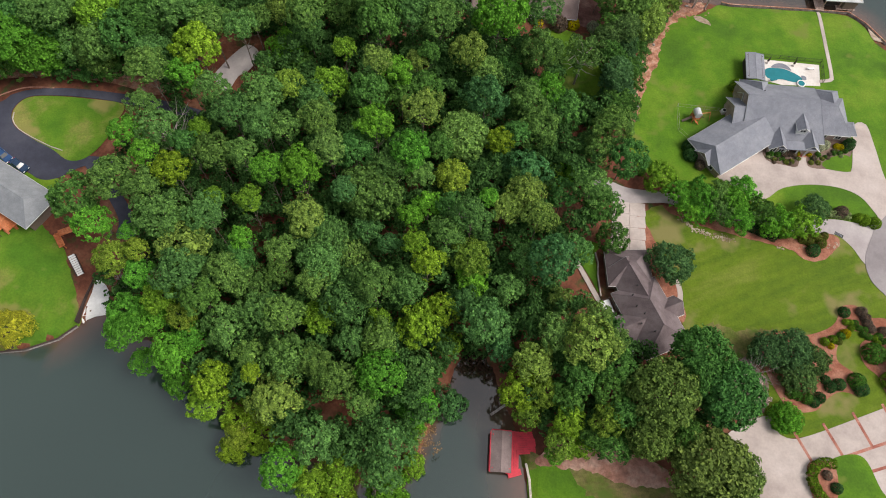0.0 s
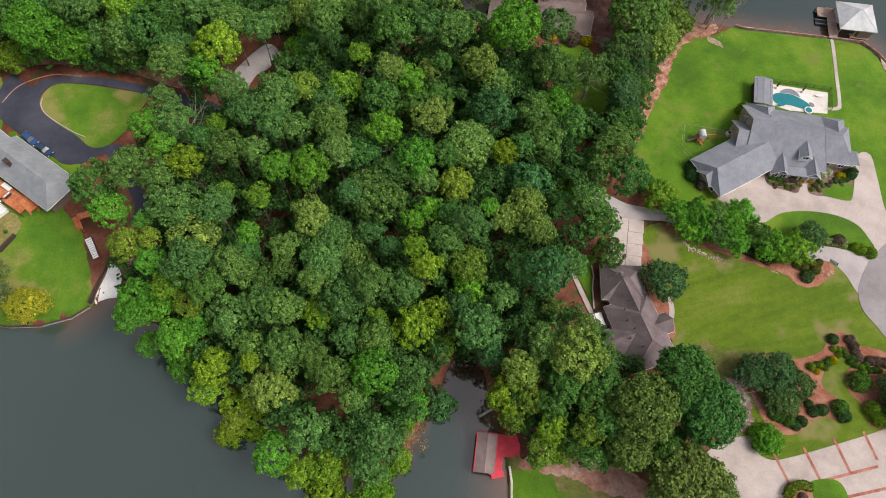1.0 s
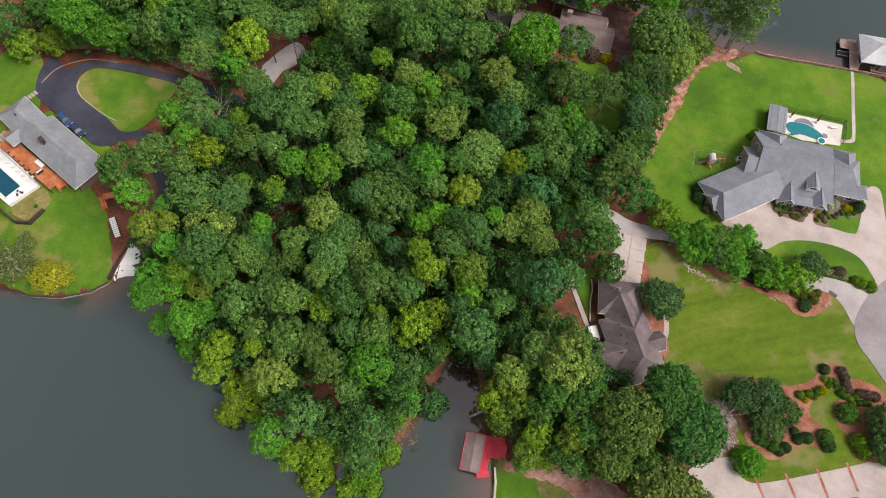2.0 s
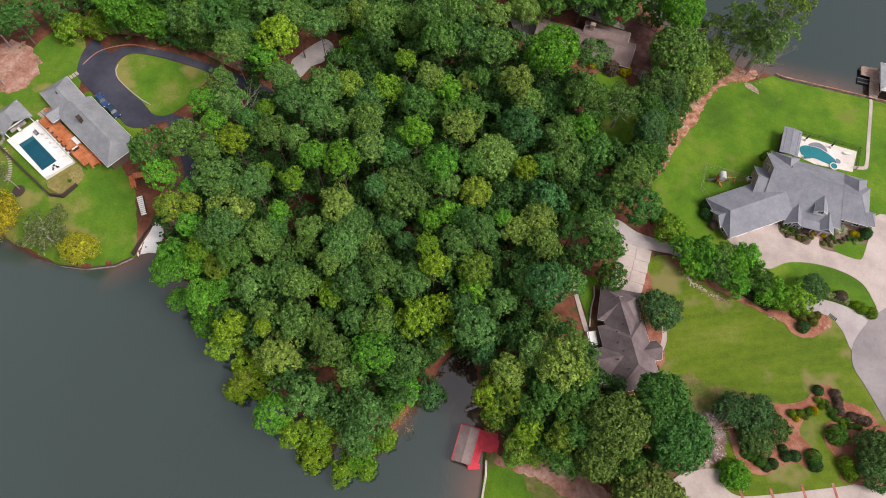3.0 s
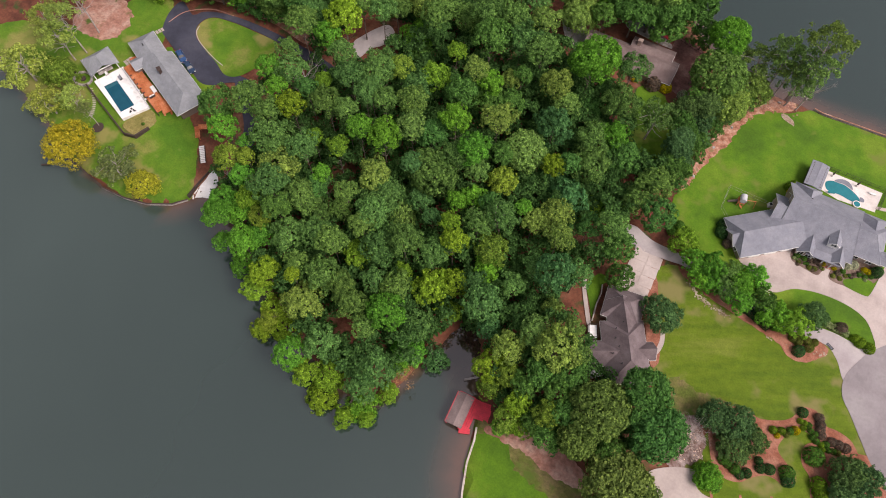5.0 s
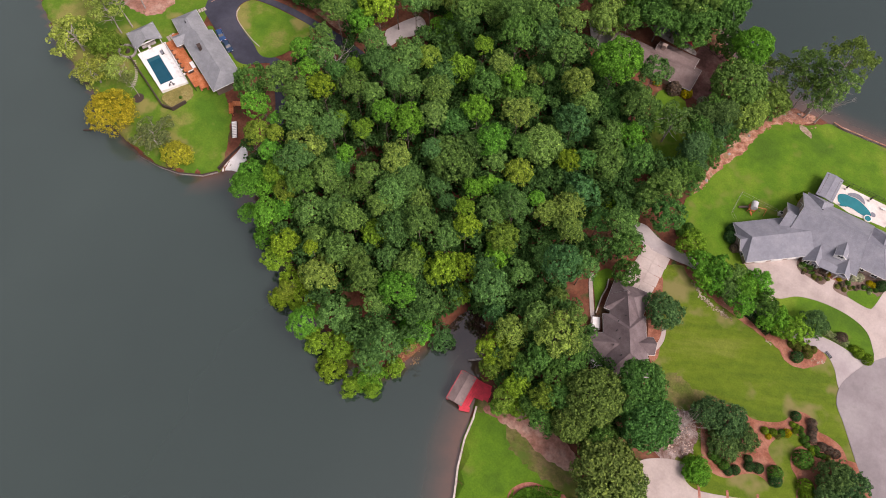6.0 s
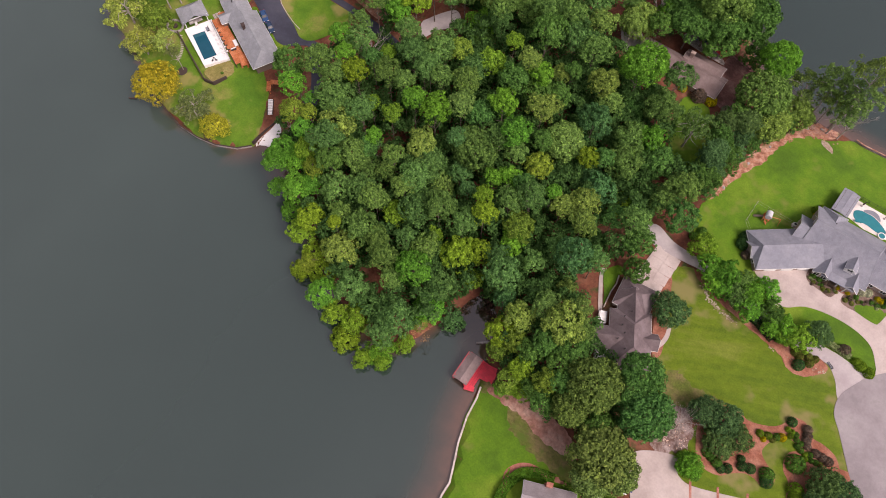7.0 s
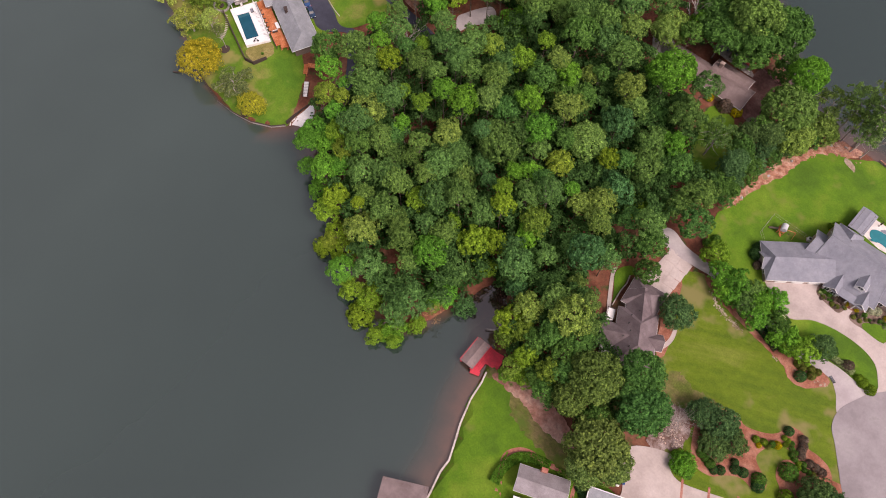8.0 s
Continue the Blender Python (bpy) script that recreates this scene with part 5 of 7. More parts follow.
WOOD_NORTHWEST = [
    (-97.3, 91.3, 4.4, 10.5, "G"), (-101.3, 94.7, 4.4, 13, "G"), (-96.5, 97.9, 4.6, 12.5, "D"), (-88.6, 92.2, 4.1, 11.5, "P"), (-82.8, 91.2, 4.8, 11.5, "P"),
    (-82.5, 96.0, 4.3, 14.5, "P"), (-78.4, 98.2, 3.8, 13.5, "Y"), (-68.4, 89.3, 5.0, 15, "P"), (-69.0, 96.7, 4.6, 17, "P"), (-92.4, 89.4, 3.2, 5.5, "D"),
    (-100.0, 90.2, 3.0, 5.5, "D"), (-81.0, 90.0, 3.2, 6.5, "D"), (-76.4, 93.6, 3.6, 10.5, "D"), (-61.0, 99.0, 3.3, 15, "G"), (-55.5, 95.5, 4.2, 18.5, "P"),
    (-106.0, 93.0, 4.0, 9.5, "D"), (-108.2, 89.0, 2.6, 5.5, "Y"), (-110.0, 101.0, 5.0, 13, "D"), (-90.0, 103.0, 5.0, 14, "P"), (-75.0, 104.0, 5.0, 15, "P"),
    (-62.0, 106.0, 4.8, 17, "P"), (-103.0, 104.0, 4.8, 14, "G"), (-116.0, 95.0, 5.0, 12, "D"), (-86.5, 88.9, 2.6, 4.5, "D"),
]
SHORE_NORTHEAST = [
    (34.7, 108.6, 3.4, 10, "S"), (35.6, 103.5, 3.4, 11, "D"), (36.9, 113.5, 3.4, 10, "D"), (39.4, 112.3, 3.6, 11, "S"), (39.6, 99.6, 3.4, 10, "D"),
    (37.0, 95.6, 3.4, 10, "S"), (-2.2, 126.5, 5.2, 12, "L"), (4.4, 134.5, 4.4, 13, "G"), (15.6, 140.6, 6.2, 13, "T"), (22.8, 147.5, 4.8, 13, "L"),
    (60.4, 130.4, 4.8, 12, "V"), (20.6, 140.5, 4.2, 8, "D"), (57.0, 133.0, 4.4, 13, "V"), (45.5, 121.0, 4.2, 9, "P"), (50.0, 127.0, 4.6, 9, "L"),
    (42.5, 117.5, 3.6, 8, "D"), (-8.5, 131.0, 4.6, 14, "P"), (-15.0, 122.0, 4.6, 16, "P"),
]
HEDGEROW = [
    (47.2, 73.2, 3.2, 6.5, "Y"), (51.0, 69.3, 2.9, 6.8, "G"), (55.0, 70.0, 3.0, 7.4, "G"), (57.0, 67.2, 2.9, 4.8, "G"), (60.2, 66.8, 3.1, 5.2, "P"),
    (66.1, 72.8, 3.3, 4.8, "G"), (63.7, 65.0, 3.0, 5.6, "G"), (69.3, 67.5, 3.0, 5.2, "D"), (73.7, 65.4, 3.2, 5.4, "G"), (77.0, 65.2, 3.2, 6.6, "Y"),
    (80.9, 69.2, 3.2, 5.4, "S"), (59.5, 70.5, 3.0, 6.0, "P"), (62.8, 69.0, 2.8, 6.0, "G"), (70.8, 64.4, 2.4, 4.6, "G"), (53.6, 66.8, 2.6, 4.4, "G"),
]
STAND_POINT = [
    (-131.7, 73.5, 4.6, 19.5, "A"), (-126.8, 62.3, 4.4, 18.5, "A"), (-125.3, 54.9, 4.2, 17.5, "A"), (-133.1, 41.1, 6.8, 9.5, "A"), (-124.2, 44.5, 4.6, 8.0, "K"),
    (-126.9, 51.5, 4.4, 12.0, "A"), (-120.8, 35.0, 5.2, 8.0, "A"), (-113.5, 38.5, 3.6, 9.0, "A"), (-134.0, 55.0, 5.0, 13.0, "A"), (-136.0, 66.0, 4.8, 15.0, "A"),
    (-117.9, 83.0, 4.2, 6.5, "Y"), (-110.4, 85.6, 3.8, 6.5, "Y"), (-126.0, 76.5, 4.4, 13.0, "D"), (-133.0, 82.0, 4.6, 15.0, "D"), (-122.0, 86.0, 4.4, 11.0, "D"),
]
YELLOW_TREES = [
    (-106.4, 27.4, 6.1, 10.5, "O"), (-83.4, 26.6, 3.8, 6.5, "O"), (-92.1, 28.0, 5.5, 6.5, "B"),
]
BANK_SHRUBS = [
    (47.0, 119.4, 2.7, 5.0, "D"), (44.8, 114.4, 2.8, 5.5, "S"), (43.2, 109.2, 2.8, 5.5, "D"), (41.6, 104.0, 2.9, 6.0, "S"), (40.6, 99.0, 2.9, 6.0, "D"),
    (39.8, 94.0, 2.9, 6.0, "S"), (49.6, 124.0, 2.7, 5.0, "D"), (52.0, 129.2, 2.8, 5.5, "L"), (39.6, 89.6, 2.8, 5.5, "D"),
]
GROVE_TREES = [
    (41.3, 22.8, 6.0, 19.6, "Q"), (39.8, 15.9, 4.0, 15.0, "Q"), (48.9, 30.6, 5.0, 18.6, "D"), (54.0, 24.0, 5.3, 17.4, "D"), (48.6, 26.8, 3.5, 17.0, "D"),
    (28.5, 30.2, 4.5, 20.0, "L"), (19.2, 27.4, 3.6, 15.5, "L"), (17.5, 22.7, 3.5, 12.5, "Y"), (22.0, 22.2, 2.6, 13.0, "K"), (19.2, 18.9, 2.7, 10.5, "K"),
    (25.6, 21.4, 2.9, 14.5, "D"), (27.7, 25.2, 3.2, 16.0, "D"), (32.5, 23.3, 3.0, 15.5, "D"), (33.5, 27.0, 3.4, 17, "D"), (32.9, 31.6, 2.5, 17, "L"),
]
GROVE_EDGE = [
    (29.9, 36.2, 2.6, 17.0, "L"), (22.7, 32.7, 3.2, 16, "L"), (26.0, 17.4, 2.5, 13.5, "Y"), (25.3, 14.2, 2.7, 10.5, "K"), (24.5, 12.0, 1.7, 7, "G"),
    (28.7, 14.1, 2.6, 10, "Y"), (32.3, 17.9, 2.9, 15.0, "K"), (34.4, 14.3, 2.8, 11.5, "D"), (35.3, 19.7, 2.9, 15.5, "D"), (30.1, 15.5, 2.3, 12, "D"),
    (47.3, 16.6, 3.3, 13, "D"), (50.7, 11.7, 6.5, 15.0, "E"), (55.8, 11.0, 4.7, 12, "E"), (51.5, 6.3, 4.2, 11.5, "E"),
]
GARDEN_TREES = [
    (48.0, 52.5, 4.3, 8.0, "S"), (66.6, 35.6, 3.5, 6.0, "S"), (71.4, 36.6, 3.7, 6.4, "S"), (75.6, 35.0, 3.2, 5.2, "S"), (72.6, 31.6, 3.4, 4.6, "S"),
    (96.2, 36.8, 3.8, 6.2, "S"), (99.6, 36.6, 4.0, 6.2, "S"), (97.2, 32.4, 3.6, 5.4, "S"),
]
for rows, group in ((WOOD_A, "trees of the wood"), (WOOD_B, "trees of the wood"), (WOOD_C, "trees of the wood"), (WOOD_D, "trees of the wood"), (WOOD_E, "trees of the wood"), (WOOD_F, "trees of the wood"), (WOOD_G, "trees of the wood"), (WOOD_H, "trees of the wood"), (WOOD_I, "trees of the wood"), (WOOD_J, "trees of the wood"), (WOOD_K, "trees of the wood"), (WOOD_L, "trees of the wood"), (WOOD_M, "trees of the wood"), (WOOD_N, "trees of the wood"), (WOOD_O, "trees of the wood"), (WOOD_P, "trees of the wood"), (OUTER_A, "trees of the wood")):
    for row in rows:
        tree(*row, group)
for rows, group in ((WOOD_NORTHWEST, "trees of the wood"), (SHORE_NORTHEAST, "trees of the shore"), (HEDGEROW, "hedgerow trees"), (STAND_POINT, "trees of the point"), (YELLOW_TREES, "yellow trees"), (BANK_SHRUBS, "bank bushes"), (GROVE_TREES, "trees of the grove"), (GROVE_EDGE, "trees of the grove"), (GARDEN_TREES, "garden trees")):
    for row in rows:
        tree(*row, group, form="sparse" if row[4] == "A" else None)

tree(69.4, 23.2, 3.0, 3.8, "G", "garden trees", form="fine")


def understory(count, x0, x1, y0, y1, seed, keep):
    """Lower trees that fill the wood between the tall ones."""
    rng = random.Random(seed)
    made = []
    tall = [(o.location.x, o.location.y) for o in scene.objects if o.name.startswith("tree")]
    tries = 0
    while len(made) < count and tries < 6000:
        tries += 1
        x, y = rng.uniform(x0, x1), rng.uniform(y0, y1)
        if not keep(x, y) or any(math.hypot(x - a, y - c) < 2.0 for a, c in tall) or any(math.hypot(x - a, y - c) < 3.2 for a, c in made):
            continue
        made.append((x, y))
    verts, faces, base = [], [], 0
    shapes = []
    for me in CROWNS["low"]:
        co = np.empty(len(me.vertices) * 3)
        me.vertices.foreach_get("co", co)
        shapes.append(co.reshape(-1, 3))
    for x, y in made:
        co = rng.choice(shapes)
        s, h, a = rng.uniform(0.6, 0.95), rng.uniform(6.5, 12.0), rng.uniform(0, 6.28)
        c, q = math.cos(a), math.sin(a)
        z = ground_z(x, y) + h - 2.75 * s
        verts.append(np.stack([x + s * (c * co[:, 0] - q * co[:, 1]), y + s * (q * co[:, 0] + c * co[:, 1]), z + s * 1.2 * co[:, 2]], 1))
        faces.append(np.arange(base, base + len(co)).reshape(-1, 4))
        base += len(co)
    me = bpy.data.meshes.new("understory")
    me.from_pydata(np.concatenate(verts).tolist(), [], np.concatenate(faces).tolist())
    me.materials.append(M_LEAF)
    ob = tagged(new("understory", me), "dark green saplings filling the wood", "saplings", kind="stuff")
    ob.color = (0.076, 0.172, 0.050, 1)


def in_ring(x, y, ring):
    hit = False
    for (ax, ay), (bx, by) in zip(ring, ring[1:] + ring[:1]):
        if (ay > y) != (by > y) and x < (bx - ax) * (y - ay) / (by - ay) + ax:
            hit = not hit
    return hit


WOOD = [(-68, 34), (-46, 22), (-20, 9), (-6, 7), (-1, 14), (4, 30), (14, 33), (26, 42), (27, 56), (33, 62), (31, 78), (40, 92), (36, 112), (20, 100), (16, 114), (0, 116),
        (-20, 126), (-44, 128), (-66, 104), (-70, 88), (-62, 76), (-70, 60), (-62, 46)]
CLEAR = [[(21, 62), (29, 60), (31, 67), (29, 71), (21, 71)], [(-64, 82), (-47, 82), (-43, 106), (-62, 106)], [(-23.5, 20), (-14, 21), (-10.5, 14.5), (-17.5, 12)], [(24.5, 50.0), (29.5, 54.0), (32.0, 46.0), (33.5, 42.0), (28.0, 41.0), (24.5, 45.0)], COURT_NORTH, DRIVE_WOODS, DRIVE_WEST, LAWN_COURT, WALK_HOUSE, COURT_EAST]
understory(360, -70, 42, 6, 128, 12, lambda x, y: in_ring(x, y, WOOD) and not any(in_ring(x, y, c) for c in CLEAR) and not any(math.hypot(x - a, y - b) < 3.6 for a, b in DRIVE_WOODS + LAWN_COURT))


GROVE = [(20.5, 18), (25, 15), (30, 16), (44, 13), (54, 17), (57, 27), (50, 33), (40, 31), (33, 36), (29, 40), (17, 40), (13, 34), (17, 24)]
understory(70, 12, 58, 12, 41, 31, lambda x, y: in_ring(x, y, GROVE))
FAR_WOOD = [(-122, 90), (-104, 90.5), (-84, 90.5), (-68, 90), (-60, 104), (-48, 104), (-40, 130), (-110, 125), (-125, 104)]
understory(105, -122, -40, 89, 130, 37, lambda x, y: in_ring(x, y, FAR_WOOD) and not any(in_ring(x, y, c) for c in CLEAR))
BACK_WOOD = [(-30, 118), (-9, 118), (-9, 131), (2, 131), (6, 137), (14, 143), (20, 152), (0, 170), (-40, 150)]
understory(55, -40, 20, 116, 170, 39, lambda x, y: in_ring(x, y, BACK_WOOD) and inland([x], [y])[0] > 2)
def undergrowth(count, ring, clear, seed):
    """Ferns, saplings and brush on the floor of the wood."""
    rng = random.Random(seed)
    verts, faces = [], []
    xs, ys = [p[0] for p in ring], [p[1] for p in ring]
    spots = []
    while len(spots) < count:
        x, y = rng.uniform(min(xs), max(xs)), rng.uniform(min(ys), max(ys))
        if in_ring(x, y, ring) and not any(in_ring(x, y, c) for c in clear) and noise.noise((x * 0.09, y * 0.09, 3.0)) > -0.45:
            spots.append((x, y))
    zs = land_height([p[0] for p in spots], [p[1] for p in spots])
    for (x, y), z in zip(spots, zs):
        tall = rng.uniform(0.5, 4.2)
        for _ in range(8):
            a, q = rng.uniform(0, 6.28), rng.uniform(0, 1)
            p = Vector((x + math.cos(a) * 1.1 * q, y + math.sin(a) * 1.1 * q, z + tall * (1 - 0.6 * q * q)))
            spray(verts, faces, p, Vector((math.cos(a) * q, math.sin(a) * q, 1.0)), 0.75, rng)
    me = bpy.data.meshes.new("undergrowth")
    me.from_pydata([tuple(v) for v in verts], [], faces)
    me.materials.append(M_LEAF)
    ob = tagged(new("undergrowth", me), "dark green brush and ferns under the trees", "undergrowth", kind="stuff")
    ob.color = (0.045, 0.115, 0.03, 1)


undergrowth(1600, FAR_WOOD, CLEAR, 6)
undergrowth(9500, WOOD, CLEAR + [[(-23.5, 20), (-14, 21), (-10.5, 14.5), (-17.5, 12)]], 5)


# ---- shrubs and hedges ----
def shrub_mesh(name, seed, sprays, leaf):
    """A rounded shrub of radius 1 standing on the origin."""
    rng = random.Random(seed)
    verts, faces = [], []
    for _ in range(sprays):
        a, u = rng.uniform(0, 6.28), rng.uniform(-0.15, 1)
        q = math.sqrt(max(0, 1 - u * u))
        d = Vector((math.cos(a) * q, math.sin(a) * q, u))
        swell = 1 + 0.10 * noise.noise(d * 2.2 + Vector((seed, 0, 0)))
        p = d * swell * rng.uniform(0.86, 1.0)
        spray(verts, faces, Vector((p.x, p.y, p.z + 0.15)), d + Vector((rng.gauss(0, 0.25), rng.gauss(0, 0.25), rng.gauss(0, 0.25))), leaf, rng)
    me = bpy.data.meshes.new(name)
    me.from_pydata([tuple(v) for v in verts], [], faces)
    me.materials.append(M_LEAF)
    return me


SHRUBS = [shrub_mesh("shrub", 1 + i, 620, 0.22) for i in range(3)]
shrub_rng = random.Random(8)
GREEN, LIME, GOLD, DARK, PLUM, OLIVE, WHITE_BLOOM, SAGE = (0.085, 0.20, 0.035), (0.15, 0.26, 0.025), (0.42, 0.36, 0.01), (0.05, 0.12, 0.04), (0.165, 0.125, 0.10), (0.15, 0.18, 0.04), (0.40, 0.42, 0.30), (0.28, 0.34, 0.16)


def shrub(x, y, r, h, colour, label, group="", lift=0.1):
    ob = new("shrub", shrub_rng.choice(SHRUBS))
    ob.matrix_basis = Matrix.LocRotScale((x, y, ground_z(x, y) + lift), Euler((0, 0, shrub_rng.uniform(0, 6.28))), (r, r * shrub_rng.uniform(0.92, 1.08), h / 1.15))
    v = shrub_rng.uniform(0.88, 1.14)
    ob.color = tuple(c * v for c in colour) + (1,)
    return tagged(ob, label, "shrub", group)


def hedge(points, width, height, colour, label, seed):
    """A clipped hedge along the points."""
    rng = random.Random(seed)
    verts, faces = [], []
    ox, oy = points[0]
    oz = ground_z(ox, oy)
    for (ax, ay), (bx, by) in zip(points, points[1:]):
        a, d = Vector((ax, ay, 0)), Vector((bx - ax, by - ay, 0))
        n = Vector((-d.y, d.x, 0)).normalized()
        for _ in range(int(d.length * (2 * height + width) * 40)):
            s, u = rng.uniform(0, 1), rng.uniform(-height, width + height)
            p = a + d * s
            if u < 0:
                p, m = p - n * width / 2 + Vector((0, 0, height + u)), -n
            elif u > width:
                p, m = p + n * width / 2 + Vector((0, 0, height - (u - width))), n
            else:
                p, m = p + n * (u - width / 2) + Vector((0, 0, height)), Vector((0, 0, 1))
            p += Vector((rng.gauss(0, 0.05), rng.gauss(0, 0.05), rng.gauss(0, 0.05)))
            spray(verts, faces, Vector((p.x - ox, p.y - oy, p.z)), m + Vector((rng.gauss(0, 0.4), rng.gauss(0, 0.4), rng.gauss(0, 0.4))), 0.34, rng)
    me = bpy.data.meshes.new("hedge")
    me.from_pydata([tuple(v) for v in verts], [], faces)
    me.materials.append(M_LEAF)
    ob = tagged(new("hedge", me), label, "hedge")
    ob.location = (ox, oy, oz)
    ob.color = (*colour, 1)


for x, y, r in ((80.2, 63.9, 1.2), (81.9, 63.6, 1.1), (80.1, 62.3, 1.1), (82.8, 62.1, 1.2), (78.9, 62.9, 1.2), (83.6, 63.9, 1.0)):
    shrub(x, y, r, 1.7, OLIVE, "olive rounded shrub in red mulch", "lane bed shrubs")
shrub(80.8, 60.2, 1.6, 1.9, DARK, "dark green clipped round shrub in mulch", "lane bed shrubs")
shrub(73.9, 63.2, 0.8, 1.2, GREEN, "small green shrub by the hedge", "lane bed shrubs")
hedge([(65.0, 64.9), (67.8, 64.3), (70.3, 63.4), (72.9, 62.4)], 1.8, 1.5, (0.04, 0.08, 0.035), "long dark clipped hedge in the mulch bed", 21)
hedge([(84.3, 69.8), (87.0, 69.7), (90.4, 69.5)], 1.4, 1.0, SAGE, "pale silvery low hedge beside the lane", 22)
for x, y, r in ((93.4, 68.9, 1.5), (95.6, 68.4, 1.5), (92.2, 69.3, 1.2)):
    shrub(x, y, r, 1.8, LIME, "lime green rounded shrub at the lane end", "lane end shrubs")
for x, y, r, c, w in (
    (85.2, 46.5, 1.25, DARK, "dark green clipped ball shrub"), (85.2, 44.4, 0.75, LIME, "yellow-green clipped ball shrub"), (86.2, 44.4, 0.7, LIME, "yellow-green clipped ball shrub"),
    (87.2, 44.4, 0.7, GREEN, "green clipped ball shrub"), (86.2, 43.2, 0.75, LIME, "yellow-green clipped ball shrub"), (87.8, 43.3, 0.75, GREEN, "green clipped ball shrub"),
    (88.9, 43.0, 0.75, GREEN, "green clipped ball shrub"), (88.4, 42.0, 0.7, GREEN, "green clipped ball shrub"), (89.5, 41.6, 0.75, GREEN, "green clipped ball shrub"),
    (90.6, 41.4, 0.75, LIME, "yellow-green clipped ball shrub"), (91.6, 41.9, 0.8, GREEN, "green clipped ball shrub"), (91.0, 40.4, 0.8, LIME, "yellow-green clipped ball shrub"),
    (92.3, 40.9, 0.75, GREEN, "green clipped ball shrub"), (93.4, 41.1, 0.75, GREEN, "green clipped ball shrub"), (94.4, 41.3, 0.75, OLIVE, "olive clipped ball shrub"),
    (88.9, 47.0, 1.2, PLUM, "dark plum-leaved shrub"), (89.5, 45.7, 1.1, PLUM, "dark plum-leaved shrub"), (89.7, 44.5, 1.1, PLUM, "dark plum-leaved shrub"),
    (90.3, 43.4, 1.0, PLUM, "dark plum-leaved shrub"), (92.6, 43.0, 1.1, PLUM, "dark plum-leaved shrub"), (94.2, 43.0, 1.1, PLUM, "dark plum-leaved shrub"), (95.7, 43.0, 1.2, PLUM, "dark plum-leaved shrub"),
):
    shrub(x, y, r, r * 1.15 + 0.2, c, w + " in red mulch", "garden bed shrubs")
for x, y, r, c, w in (
    (80.1, 39.7, 0.95, LIME, "yellow-green clipped ball shrub"), (81.9, 40.3, 1.0, LIME, "yellow-green clipped ball shrub"), (83.1, 40.0, 0.8, OLIVE, "olive clipped ball shrub"),
    (83.7, 41.2, 0.9, GREEN, "green clipped ball shrub"), (84.7, 41.8, 1.1, GOLD, "golden yellow clipped shrub"), (81.3, 38.9, 0.7, GOLD, "golden yellow clipped shrub"),
    (71.8, 28.4, 1.2, GREEN, "bright green low shrub"), (73.0, 28.0, 1.0, GREEN, "bright green low shrub"), (74.6, 27.7, 1.3, GREEN, "bright green low shrub"), (76.0, 27.0, 1.1, DARK, "dark green clipped shrub"),
    (77.3, 28.0, 1.2, DARK, "dark green clipped shrub"), (79.8, 30.4, 1.2, DARK, "dark green clipped shrub"), (81.6, 31.0, 1.3, DARK, "dark green clipped ball shrub"),
    (85.2, 31.9, 1.8, GREEN, "green clipped round shrub"), (85.8, 30.5, 1.6, DARK, "dark green clipped round shrub"), (89.6, 38.0, 2.3, GREEN, "large green clipped mound"),
    (91.9, 32.6, 1.9, LIME, "lime green spreading shrub"), (92.9, 31.0, 1.8, LIME, "lime green spreading shrub"), (79.0, 31.8, 1.0, DARK, "dark green clipped shrub"),
):
    shrub(x, y, r, r * 1.15 + 0.2, c, w + " in red mulch", "garden bed shrubs")
for x, y, r, h, c, w in (
    (67.6, 103.2, 1.2, 1.5, LIME, "lime green shrub by the house"), (68.9, 104.6, 1.3, 1.6, LIME, "lime green shrub by the house"), (68.3, 102.2, 0.9, 1.2, GOLD, "yellow-green shrub by the house"),
    (55.4, 84.3, 1.7, 2.2, DARK, "dark green clipped shrub at the gable"), (55.6, 82.0, 1.8, 2.3, DARK, "dark green clipped shrub at the gable"), (57.6, 79.6, 1.3, 1.8, PLUM, "dark bronze shrub at the gable"),
    (74.5, 84.6, 0.9, 1.1, GREEN, "green shrub by the porch"), (76.2, 84.7, 0.9, 1.1, GREEN, "green shrub by the porch"), (77.6, 84.8, 0.9, 1.2, PLUM, "dark red barberry shrub"),
    (78.9, 85.2, 1.0, 1.3, PLUM, "dark red barberry shrub"), (80.0, 85.0, 0.8, 1.2, PLUM, "dark red barberry shrub"), (75.3, 83.1, 0.6, 0.7, OLIVE, "low olive bedding plant"),
):
    shrub(x, y, r, h, c, w)
